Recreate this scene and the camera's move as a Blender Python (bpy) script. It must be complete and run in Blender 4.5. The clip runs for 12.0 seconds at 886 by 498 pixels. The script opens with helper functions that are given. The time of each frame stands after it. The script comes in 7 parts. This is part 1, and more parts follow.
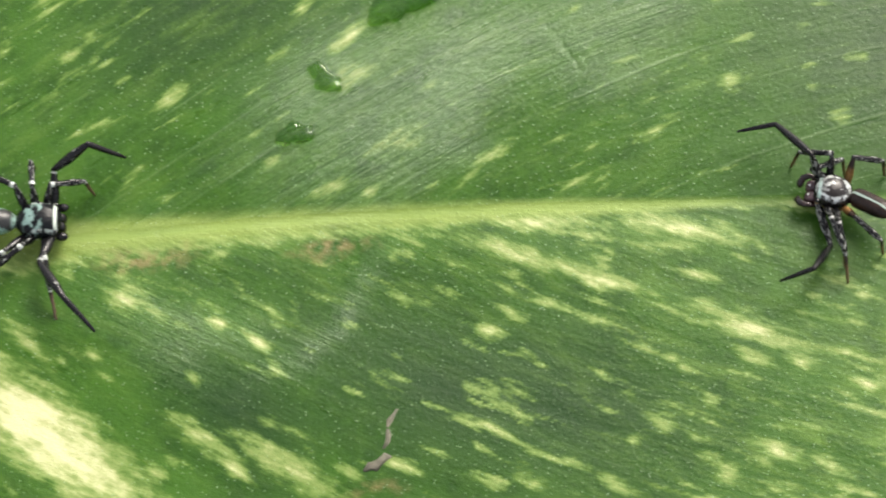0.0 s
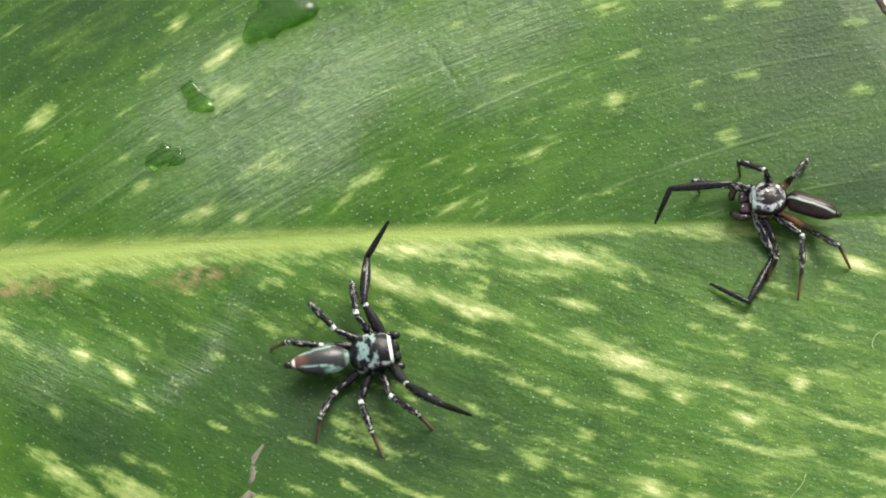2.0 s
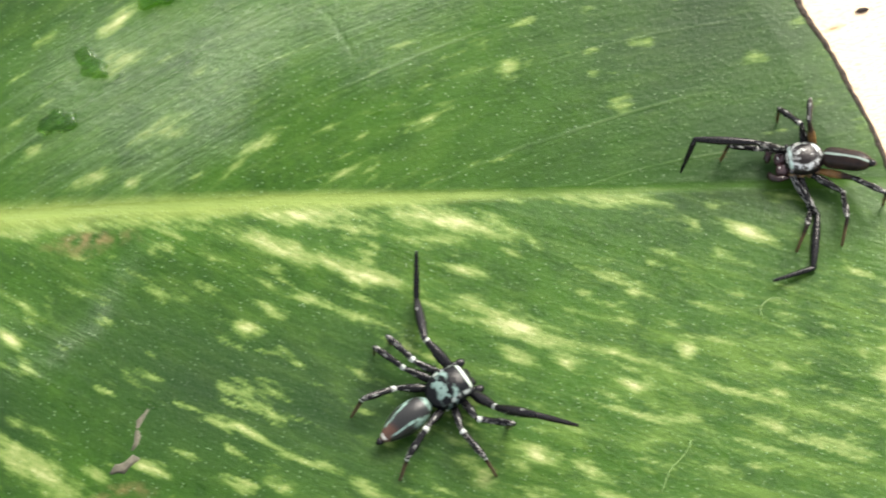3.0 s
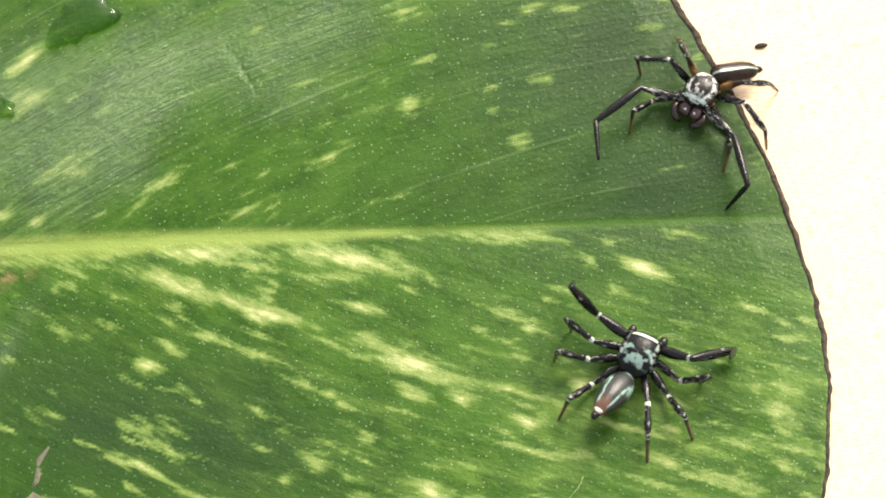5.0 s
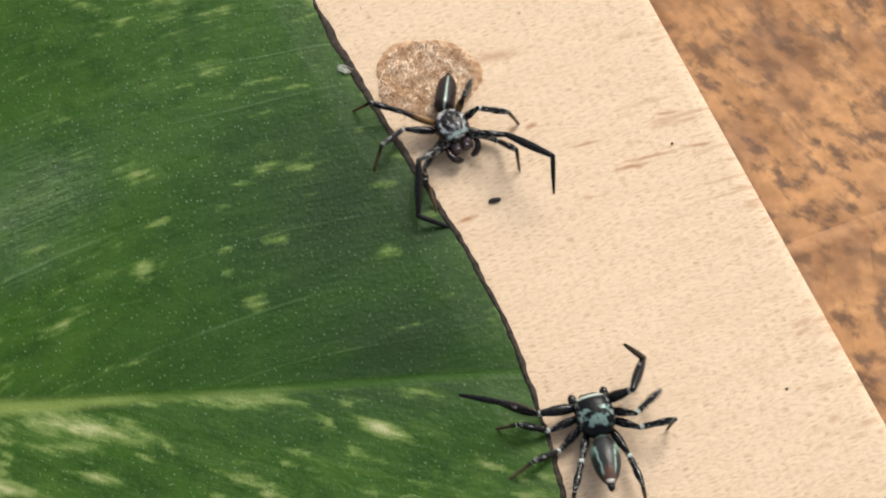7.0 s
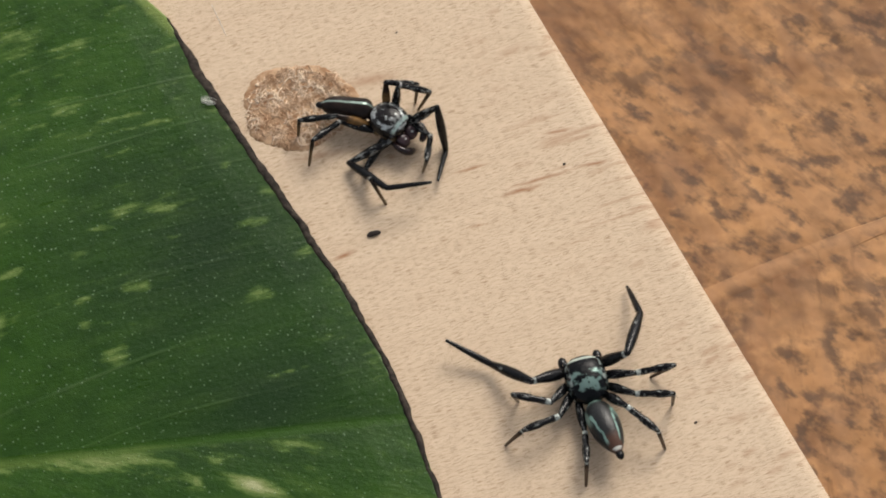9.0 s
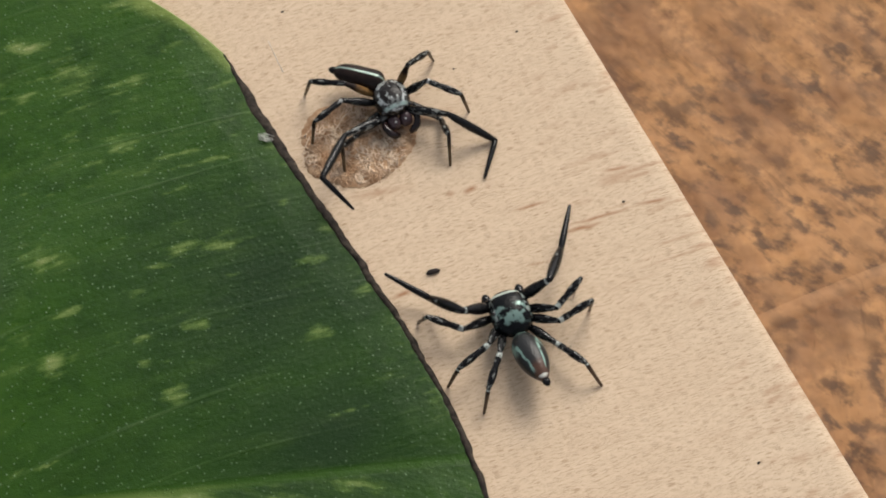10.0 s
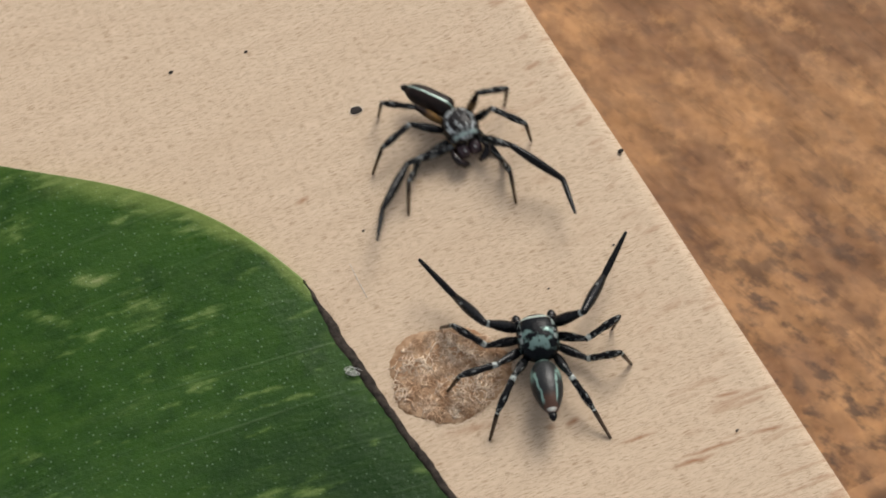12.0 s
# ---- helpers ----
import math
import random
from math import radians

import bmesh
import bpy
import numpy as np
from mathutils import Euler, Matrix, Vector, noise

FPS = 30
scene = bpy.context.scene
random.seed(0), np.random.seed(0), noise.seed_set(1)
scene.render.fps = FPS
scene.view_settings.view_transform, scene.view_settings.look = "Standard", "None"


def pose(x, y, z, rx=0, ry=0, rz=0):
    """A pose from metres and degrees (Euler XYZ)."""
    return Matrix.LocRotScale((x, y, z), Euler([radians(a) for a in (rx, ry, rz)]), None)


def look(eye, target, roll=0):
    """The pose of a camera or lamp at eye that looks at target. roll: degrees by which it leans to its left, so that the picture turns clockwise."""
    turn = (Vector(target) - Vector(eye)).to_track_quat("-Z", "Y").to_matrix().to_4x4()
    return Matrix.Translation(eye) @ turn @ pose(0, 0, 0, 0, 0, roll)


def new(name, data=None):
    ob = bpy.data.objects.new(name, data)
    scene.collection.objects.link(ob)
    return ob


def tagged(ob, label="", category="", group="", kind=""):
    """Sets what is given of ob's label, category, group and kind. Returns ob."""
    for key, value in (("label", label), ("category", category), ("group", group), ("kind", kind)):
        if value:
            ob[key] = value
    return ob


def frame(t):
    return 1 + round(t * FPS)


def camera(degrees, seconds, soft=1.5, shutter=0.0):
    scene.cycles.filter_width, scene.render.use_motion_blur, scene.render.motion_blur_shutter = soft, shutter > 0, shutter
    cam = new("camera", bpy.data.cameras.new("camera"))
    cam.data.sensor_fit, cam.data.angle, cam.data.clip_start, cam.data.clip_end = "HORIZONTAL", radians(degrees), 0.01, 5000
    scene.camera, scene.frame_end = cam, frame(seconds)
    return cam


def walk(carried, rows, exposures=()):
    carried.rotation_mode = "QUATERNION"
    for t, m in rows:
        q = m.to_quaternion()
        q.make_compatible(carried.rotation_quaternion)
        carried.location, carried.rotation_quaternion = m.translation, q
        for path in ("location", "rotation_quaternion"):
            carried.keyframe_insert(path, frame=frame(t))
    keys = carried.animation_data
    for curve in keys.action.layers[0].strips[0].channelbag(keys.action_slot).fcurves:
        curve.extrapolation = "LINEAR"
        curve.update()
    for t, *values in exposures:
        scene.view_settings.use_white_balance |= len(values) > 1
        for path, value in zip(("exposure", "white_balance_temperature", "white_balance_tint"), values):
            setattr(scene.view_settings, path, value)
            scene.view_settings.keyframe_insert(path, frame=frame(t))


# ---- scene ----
# Two jumping spiders on a cut variegated leaf that lies on a pale wooden block, over a dry brown leaf.
# Lengths in the helpers below are in millimetres; MM turns them into metres.
import itertools

MM = 0.001

cam = camera(20.194, 12.0, soft=1.9, shutter=0.3)
walk(cam, [
    (0, pose(0.000023, -0.000004, 0.151051, 23.552, 1.668, 0.806)),
    (0.2, pose(0.001906, 0.001416, 0.150148, 23.157, 1.557, 0.656)),
    (0.5, pose(0.003742, 0.003768, 0.148979, 22.544, 2.081, 0.729)),
    (0.8, pose(0.006256, 0.005825, 0.148531, 22.354, 2.946, 0.913)),
    (1, pose(0.008404, 0.005646, 0.148611, 22.400, 3.296, 0.950)),
    (1.2, pose(0.009711, 0.006592, 0.148990, 22.239, 3.600, 1.021)),
    (1.5, pose(0.011586, 0.006060, 0.148606, 22.543, 3.748, 1.122)),
    (1.8, pose(0.011240, 0.008091, 0.148867, 21.691, 3.031, 1.064)),
    (2, pose(0.011760, 0.008654, 0.148890, 21.669, 2.939, 1.176)),
    (2.2, pose(0.013260, 0.008212, 0.148273, 21.648, 2.906, 1.332)),
    (2.5, pose(0.014190, 0.007996, 0.147862, 21.419, 2.681, 1.379)),
    (2.8, pose(0.016782, 0.007186, 0.147251, 21.843, 3.059, 1.610)),
    (3, pose(0.019651, 0.006308, 0.146856, 21.972, 3.143, 1.534)),
    (3.2, pose(0.023484, 0.006388, 0.146892, 21.940, 3.360, 1.198)),
    (3.5, pose(0.026185, 0.006849, 0.147325, 21.671, 3.101, 1.020)),
    (3.7, pose(0.026967, 0.007303, 0.147548, 21.669, 3.195, 1.041)),
    (5.3, pose(0.030284, 0.008863, 0.148897, 21.842, 4.198, 1.671)),
    (5.5, pose(0.031854, 0.008934, 0.148305, 22.135, 3.834, 1.417)),
    (5.8, pose(0.030824, 0.008755, 0.148699, 22.451, 1.100, -0.146)),
    (6, pose(0.030201, 0.009465, 0.148823, 22.504, 0.697, -0.547)),
    (6.2, pose(0.030811, 0.009537, 0.149397, 22.797, 0.657, -0.679)),
    (6.5, pose(0.032552, 0.010342, 0.149631, 22.895, 0.519, -0.958)),
    (6.7, pose(0.033025, 0.011588, 0.150420, 23.149, 0.331, -1.299)),
    (8.3, pose(0.040182, 0.015204, 0.137244, 25.765, 3.527, -2.288)),
    (8.5, pose(0.042133, 0.014161, 0.135736, 25.387, 2.983, -2.809)),
    (8.7, pose(0.042600, 0.014514, 0.136110, 25.471, 2.653, -3.419)),
    (9, pose(0.042703, 0.015329, 0.136391, 25.622, 2.409, -3.744)),
    (9.3, pose(0.041523, 0.015588, 0.136405, 25.680, 2.300, -3.808)),
    (9.5, pose(0.040807, 0.016079, 0.136928, 25.822, 2.218, -3.863)),
    (9.8, pose(0.039346, 0.016680, 0.136726, 25.825, 2.289, -3.786)),
    (10, pose(0.039166, 0.017389, 0.136875, 25.823, 2.369, -3.709)),
    (10.2, pose(0.038749, 0.017947, 0.137100, 25.870, 2.474, -3.682)),
    (10.5, pose(0.037397, 0.019098, 0.136285, 25.797, 2.645, -3.591)),
    (10.7, pose(0.036748, 0.021337, 0.135952, 25.781, 2.976, -3.830)),
    (11, pose(0.036900, 0.026028, 0.136227, 25.840, 3.416, -4.447)),
    (11.2, pose(0.036699, 0.028317, 0.136555, 26.104, 3.423, -5.067)),
    (11.5, pose(0.035184, 0.029897, 0.135540, 26.299, 3.530, -4.991)),
    (11.7, pose(0.035342, 0.031342, 0.135048, 26.291, 3.523, -4.989)),
    (12, pose(0.035136, 0.033082, 0.134176, 26.275, 3.411, -5.288)),
], exposures=[
    (0, 1.21, 6800, 10), (1.5, 1.26, 6800, 10), (2.5, 1.33, 6750, 10), (3.7, 1.40, 6950, 10), (5.3, 1.37, 7250, 10), (5.5, 1.34, 7250, 10), (5.8, 0.95, 7000, 10), (6.0, 0.70, 6700, 10),
    (6.5, 0.42, 6600, 10), (6.7, 0.35, 6600, 10), (8.3, -0.01, 6600, 10), (8.5, -0.03, 6600, 10), (9.0, -0.18, 6600, 10), (10.5, -0.18, 6550, 10), (11, -0.14, 6450, 10), (11.5, -0.22, 6450, 10), (12, -0.32, 6450, 10)])

# ---- light: bright overcast sky, brighter side to the upper right ----
SUN_AZ, SUN_EL = 62.0, 44.0   # degrees from +x towards +y, and above the horizon
world = bpy.data.worlds.new("sky")
scene.world = world
world.use_nodes = True
wn = world.node_tree
sky = wn.nodes.new("ShaderNodeTexSky")
sky.sky_type, sky.sun_disc = "NISHITA", False
sky.sun_elevation, sky.sun_rotation = radians(SUN_EL), radians(90 - SUN_AZ)
sky.air_density, sky.dust_density, sky.ozone_density = 1.0, 4.0, 0.6
haze = wn.nodes.new("ShaderNodeHueSaturation")
haze.inputs["Saturation"].default_value = 0.35
wn.links.new(sky.outputs[0], haze.inputs["Color"])
wn.links.new(haze.outputs[0], wn.nodes["Background"].inputs[0])
wn.nodes["Background"].inputs[1].default_value = 0.15
sun_data = bpy.data.lights.new("sun", "SUN")
sun_data.energy, sun_data.angle, sun_data.color = 1.9, radians(28), (1.0, 0.94, 0.85)
sun = new("sun", sun_data)
az, el = radians(SUN_AZ), radians(SUN_EL)
sun.matrix_world = look((0, 0, 0), (-math.cos(az) * math.cos(el), -math.sin(az) * math.cos(el), -math.sin(el)))


# ---- materials ----
class Nodes:
    """Short hand for a procedural material."""

    def __init__(self, name, rough=0.5, spec=0.5, metal=0.0):
        self.mat = bpy.data.materials.new(name)
        self.mat.use_nodes = True
        self.tree = self.mat.node_tree
        self.bsdf = self.tree.nodes["Principled BSDF"]
        self.put("Roughness", rough)
        self.put("Specular IOR Level", spec)
        self.put("Metallic", metal)
        self.coord = self.tree.nodes.new("ShaderNodeTexCoord")

    def put(self, socket, value):
        if hasattr(value, "is_linked"):
            self.tree.links.new(value, self.bsdf.inputs[socket])
        else:
            self.bsdf.inputs[socket].default_value = value

    def set(self, socket, value):
        if hasattr(value, "is_linked"):
            self.tree.links.new(value, socket)
        else:
            socket.default_value = value

    def where(self, scale=(1, 1, 1), turn=0.0, kind="Object"):
        m = self.tree.nodes.new("ShaderNodeMapping")
        m.inputs["Scale"].default_value = scale
        if turn:
            m.vector_type = "TEXTURE"
            m.inputs["Rotation"].default_value = (0, 0, radians(turn))
            m.inputs["Scale"].default_value = [1 / s for s in scale]
        self.tree.links.new(self.coord.outputs[kind], m.inputs["Vector"])
        return m.outputs[0]

    def noise(self, scale, detail=4, rough=0.55, at=None, warp=0.0):
        n = self.tree.nodes.new("ShaderNodeTexNoise")
        n.inputs["Scale"].default_value, n.inputs["Detail"].default_value = scale, detail
        n.inputs["Roughness"].default_value, n.inputs["Distortion"].default_value = rough, warp
        self.tree.links.new(at or self.coord.outputs["Object"], n.inputs["Vector"])
        return n.outputs["Fac"]

    def voronoi(self, scale, at=None, rand=1.0, flat=False):
        n = self.tree.nodes.new("ShaderNodeTexVoronoi")
        n.voronoi_dimensions = "2D" if flat else "3D"
        n.inputs["Scale"].default_value, n.inputs["Randomness"].default_value = scale, rand
        self.tree.links.new(at or self.coord.outputs["Object"], n.inputs["Vector"])
        return n.outputs["Distance"]

    def attr(self, name):
        n = self.tree.nodes.new("ShaderNodeAttribute")
        n.attribute_name = name
        return n.outputs["Fac"]

    def axis(self, name, kind="Object"):
        n = self.tree.nodes.new("ShaderNodeSeparateXYZ")
        self.tree.links.new(self.coord.outputs[kind], n.inputs[0])
        return n.outputs[name]

    def math(self, op, a, b=0.0):
        n = self.tree.nodes.new("ShaderNodeMath")
        n.operation = op
        self.set(n.inputs[0], a)
        self.set(n.inputs[1], b)
        return n.outputs[0]

    def ramp(self, value, low, high, to=(0.0, 1.0)):
        n = self.tree.nodes.new("ShaderNodeMapRange")
        n.interpolation_type = "SMOOTHSTEP"
        self.set(n.inputs["Value"], value)
        n.inputs["From Min"].default_value, n.inputs["From Max"].default_value = low, high
        n.inputs["To Min"].default_value, n.inputs["To Max"].default_value = to
        return n.outputs[0]

    def mix(self, fac, a, b):
        n = self.tree.nodes.new("ShaderNodeMix")
        n.data_type = "RGBA"
        self.set(n.inputs[0], fac)
        for socket, value in ((n.inputs[6], a), (n.inputs[7], b)):
            self.set(socket, value if hasattr(value, "is_linked") else (*value, 1))
        return n.outputs[2]

    def colour(self, value):
        self.put("Base Color", value if hasattr(value, "is_linked") else (*value, 1))

    def bump(self, height, strength, distance):
        n = self.tree.nodes.new("ShaderNodeBump")
        n.inputs["Strength"].default_value, n.inputs["Distance"].default_value = strength, distance
        self.tree.links.new(height, n.inputs["Height"])
        if self.bsdf.inputs["Normal"].is_linked:
            self.tree.links.new(self.bsdf.inputs["Normal"].links[0].from_socket, n.inputs["Normal"])
        self.put("Normal", n.outputs[0])


def leaf_material():
    n = Nodes("green_leaf", spec=0.25)
    pale, rib, brown, amount = n.attr("pale"), n.attr("rib"), n.attr("brown"), n.attr("amount")
    # a space stretched along the side veins
    vein_space = n.tree.nodes.new("ShaderNodeCombineXYZ")
    n.set(vein_space.inputs[0], n.math("MULTIPLY", n.attr("along"), 0.30))
    n.set(vein_space.inputs[1], n.attr("bend"))
    vs = vein_space.outputs[0]
    broad_space = n.tree.nodes.new("ShaderNodeCombineXYZ")
    n.set(broad_space.inputs[0], n.math("MULTIPLY", n.attr("along"), 0.26))
    n.set(broad_space.inputs[1], n.attr("bend"))
    bs = broad_space.outputs[0]
    fine_space = n.tree.nodes.new("ShaderNodeCombineXYZ")
    n.set(fine_space.inputs[0], n.math("MULTIPLY", n.attr("along"), 0.035))
    n.set(fine_space.inputs[1], n.attr("bend"))
    streaks = fine_space.outputs[0]
    ragged = n.math("ADD", n.math("MULTIPLY", n.noise(1.7, 4, 0.62, bs), 0.72), n.math("MULTIPLY", n.noise(900, 3, 0.6), 0.28))
    tone = n.math("ADD", n.math("MULTIPLY", n.noise(0.35, 4, 0.6, bs), 0.35), n.math("MULTIPLY", n.noise(260, 5, 0.65), 0.65))
    green = n.mix(n.ramp(tone, 0.36, 0.64), (0.0130, 0.043, 0.0046), (0.0275, 0.075, 0.0085))
    green = n.mix(n.ramp(n.noise(800, 3, 0.6), 0.38, 0.68, (0, 0.5)), green, (0.031, 0.082, 0.007))
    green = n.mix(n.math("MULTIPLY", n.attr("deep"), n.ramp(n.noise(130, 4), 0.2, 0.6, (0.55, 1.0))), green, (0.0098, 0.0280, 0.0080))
    mottle = n.math("MULTIPLY", n.ramp(n.noise(0.55, 6, 0.7, bs), 0.46, 0.74), amount)
    green = n.mix(mottle, green, (0.062, 0.118, 0.018))
    patch = n.math("ADD", pale, n.math("MULTIPLY", n.math("SUBTRACT", ragged, 0.53), 2.6))
    shown = n.ramp(n.math("ADD", pale, n.math("MULTIPLY", amount, 0.25)), 0.02, 0.28)
    halo = n.math("MULTIPLY", n.ramp(patch, -0.05, 0.55), shown)
    col = n.mix(n.math("MULTIPLY", halo, 0.8), green, (0.078, 0.140, 0.026))
    cover = n.math("MULTIPLY", n.ramp(patch, 0.18, 1.10), shown)
    col = n.mix(cover, col, (0.215, 0.258, 0.094))
    core = n.math("MULTIPLY", n.ramp(patch, 0.66, 1.45), shown)
    col = n.mix(core, col, (0.40, 0.40, 0.225))
    # thin side veins, lighter than the blade
    drift = n.math("MULTIPLY", n.noise(0.06, 2, 0.5, vs), 2.4)
    phase = n.math("FRACT", n.math("ADD", n.math("MULTIPLY", n.attr("bend"), 0.27), drift))
    thin = n.ramp(n.math("ABSOLUTE", n.math("SUBTRACT", phase, 0.5)), 0.008, 0.040, (1, 0))
    thin = n.math("MULTIPLY", thin, n.math("SUBTRACT", 1.0, n.attr("seam")))
    thin = n.math("MULTIPLY", thin, n.math("MULTIPLY", n.ramp(n.noise(0.2, 4, 0.65, vs), 0.42, 0.62), n.ramp(n.attr("bend"), 150, 250, (1.0, 0.12))))
    col = n.mix(n.math("MULTIPLY", thin, n.ramp(n.attr("wax"), 0.1, 0.9, (0.12, 0.26))), col, (0.10, 0.165, 0.05))
    ribs = n.math("ADD", rib, n.math("MULTIPLY", n.math("SUBTRACT", n.noise(1.2, 3, 0.6, vs), 0.5), 0.5))
    col = n.mix(n.ramp(ribs, 0.0, 1.0, (0, 0.68)), col, (0.190, 0.245, 0.062))
    col = n.mix(n.math("MULTIPLY", brown, n.ramp(n.noise(1500, 4), 0.35, 0.65)), col, (0.15, 0.115, 0.05))
    dots = n.ramp(n.voronoi(1500, flat=True), 0.045, 0.12, (1, 0))
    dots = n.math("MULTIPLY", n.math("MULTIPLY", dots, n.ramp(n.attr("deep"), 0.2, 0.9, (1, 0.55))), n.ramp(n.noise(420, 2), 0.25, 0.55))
    col = n.mix(n.math("MULTIPLY", dots, n.ramp(n.noise(900, 2), 0.3, 0.7, (0.06, 0.46))), col, (0.22, 0.31, 0.19))
    seam = n.mix(n.ramp(n.math("ADD", rib, n.math("MULTIPLY", n.math("SUBTRACT", n.noise(420, 4), 0.5), 0.6)), 0.1, 1.0), (0.030, 0.075, 0.010), (0.150, 0.210, 0.052))
    col = n.mix(n.attr("seam"), col, seam)
    n.colour(col)
    n.put("Specular Tint", (0.90, 1.0, 0.86, 1))
    away = n.math("SUBTRACT", 1.0, n.attr("seam"))
    n.put("Roughness", n.ramp(n.math("MULTIPLY", n.noise(0.6, 4, 0.6, vs), away), 0.3, 0.7, (0.27, 0.37)))
    wax = n.attr("wax")
    n.put("Specular IOR Level", n.ramp(n.math("ADD", n.math("ADD", wax, n.math("MULTIPLY", thin, 0.25)), n.math("MULTIPLY", n.math("SUBTRACT", n.noise(1.4, 5, 0.7, streaks), 0.5), n.math("MULTIPLY", away, 0.75))), 0.0, 1.1, (0.15, 0.80)))
    n.bump(n.math("MULTIPLY", n.math("MULTIPLY", n.noise(2.6, 4, 0.75, streaks), away), n.ramp(wax, 0.0, 0.9, (0.04, 0.9))), 0.6, 0.0004)
    wrinkle = n.math("MULTIPLY", n.math("ADD", n.math("MULTIPLY", n.noise(3.2, 4, 0.7, vs), n.math("MULTIPLY", away, 0.7)), n.noise(1700, 5, 0.72)), n.ramp(wax, 0.0, 1.0, (0.2, 0.85)))
    n.bump(wrinkle, 0.75, 0.00022)
    n.bump(thin, 0.15, 0.00010)
    n.bump(n.noise(3000, 3, 0.6), 0.25, 0.00008)
    n.bump(n.math("MULTIPLY", n.noise(1.5, 4, 0.65, bs), away), 0.06, 0.0002)
    n.bump(n.math("MULTIPLY", n.attr("fold"), -1.0), 0.3, 0.00020)
    n.bump(n.attr("vein"), 0.04, 0.0003)
    n.bump(dots, 0.3, 0.00006)
    return n.mat


def wood_material():
    n = Nodes("pale_wood", rough=0.62, spec=0.35)
    grain = n.where((90, 900, 300), GRAIN)
    flecks = n.where((1500, 26000, 300), GRAIN)
    tone = n.noise(1.0, 4, 0.55, grain)
    col = n.mix(n.ramp(tone, 0.3, 0.7), (0.605, 0.460, 0.318), (0.655, 0.508, 0.358))
    col = n.mix(n.ramp(n.noise(28, 3), 0.35, 0.7, (0, 0.35)), col, (0.64, 0.49, 0.338))
    fleck = n.ramp(n.noise(1.0, 2, 0.5, flecks), 0.55, 0.63)
    col = n.mix(n.math("MULTIPLY", fleck, 0.95), col, (0.38, 0.245, 0.14))
    dashes = n.where((1500, 24000, 300), GRAIN)
    col = n.mix(n.math("MULTIPLY", n.ramp(n.noise(1.0, 1, 0.5, dashes), 0.62, 0.68), 0.6), col, (0.27, 0.155, 0.085))
    light = n.ramp(n.noise(1.3, 2, 0.5, flecks), 0.30, 0.40, (1, 0))
    col = n.mix(n.math("MULTIPLY", light, 0.75), col, (0.78, 0.63, 0.46))
    stain = n.math("MULTIPLY", n.attr("stain"), n.ramp(n.noise(1.0, 3, 0.6, flecks), 0.12, 0.5, (0.5, 1)))
    col = n.mix(n.math("MULTIPLY", stain, 0.95), col, (0.33, 0.150, 0.065))
    n.colour(col)
    n.bump(n.noise(1.0, 2, 0.5, flecks), 0.15, 0.00006)
    n.bump(n.noise(3500, 2), 0.2, 0.00005)
    return n.mat


def dry_leaf_material():
    n = Nodes("dry_leaf", rough=0.7, spec=0.15)
    # a space stretched along the leaf's side veins
    space = n.tree.nodes.new("ShaderNodeCombineXYZ")
    n.set(space.inputs[0], n.attr("across"))
    n.set(space.inputs[1], n.math("MULTIPLY", n.attr("outwards"), 0.22))
    vs = space.outputs[0]
    col = n.mix(n.ramp(n.noise(105, 4, 0.6), 0.38, 0.62), (0.27, 0.141, 0.072), (0.43, 0.231, 0.106))
    col = n.mix(n.ramp(n.noise(0.42, 4, 0.6, vs), 0.46, 0.66, (0, 0.35)), col, (0.20, 0.112, 0.064))
    lines = n.ramp(n.noise(0.95, 3, 0.55, vs), 0.56, 0.66)
    col = n.mix(n.math("MULTIPLY", lines, 0.4), col, (0.13, 0.072, 0.042))
    bright = n.ramp(n.noise(290, 4, 0.6), 0.50, 0.66, (0, 0.7))
    col = n.mix(bright, col, (0.52, 0.285, 0.130))
    blots = n.math("MULTIPLY", n.ramp(n.noise(1.0, 3, 0.55, n.where((500, 780, 100), -40)), 0.44, 0.66), n.math("MULTIPLY", n.ramp(n.noise(90, 3), 0.26, 0.50, (0.15, 1)), n.ramp(n.attr("outwards"), 17, 32, (1, 0.35))))
    col = n.mix(n.math("MULTIPLY", blots, 0.85), col, (0.098, 0.064, 0.046))
    col = n.mix(n.ramp(n.noise(700, 2, 0.5), 0.45, 0.70, (0, 0.3)), col, (0.15, 0.090, 0.055))
    ridge = n.math("MULTIPLY", n.attr("rib"), n.ramp(n.noise(300, 3), 0.3, 0.55, (0.45, 1)))
    col = n.mix(n.math("MULTIPLY", ridge, 0.8), col, (0.46, 0.255, 0.130))
    n.colour(col)
    n.bump(n.noise(260, 2, 0.5), 0.35, 0.002)
    return n.mat


def plain(name, col, rough=0.5, spec=0.5, metal=0.0, second=None, scale=3000, bump=0.0):
    n = Nodes(name, rough, spec, metal)
    n.colour(n.mix(n.ramp(n.noise(scale, 4), 0.35, 0.65), col, second or [c * 0.7 for c in col]))
    if bump:
        n.bump(n.noise(scale * 1.5, 3), 0.5, bump)
    return n.mat


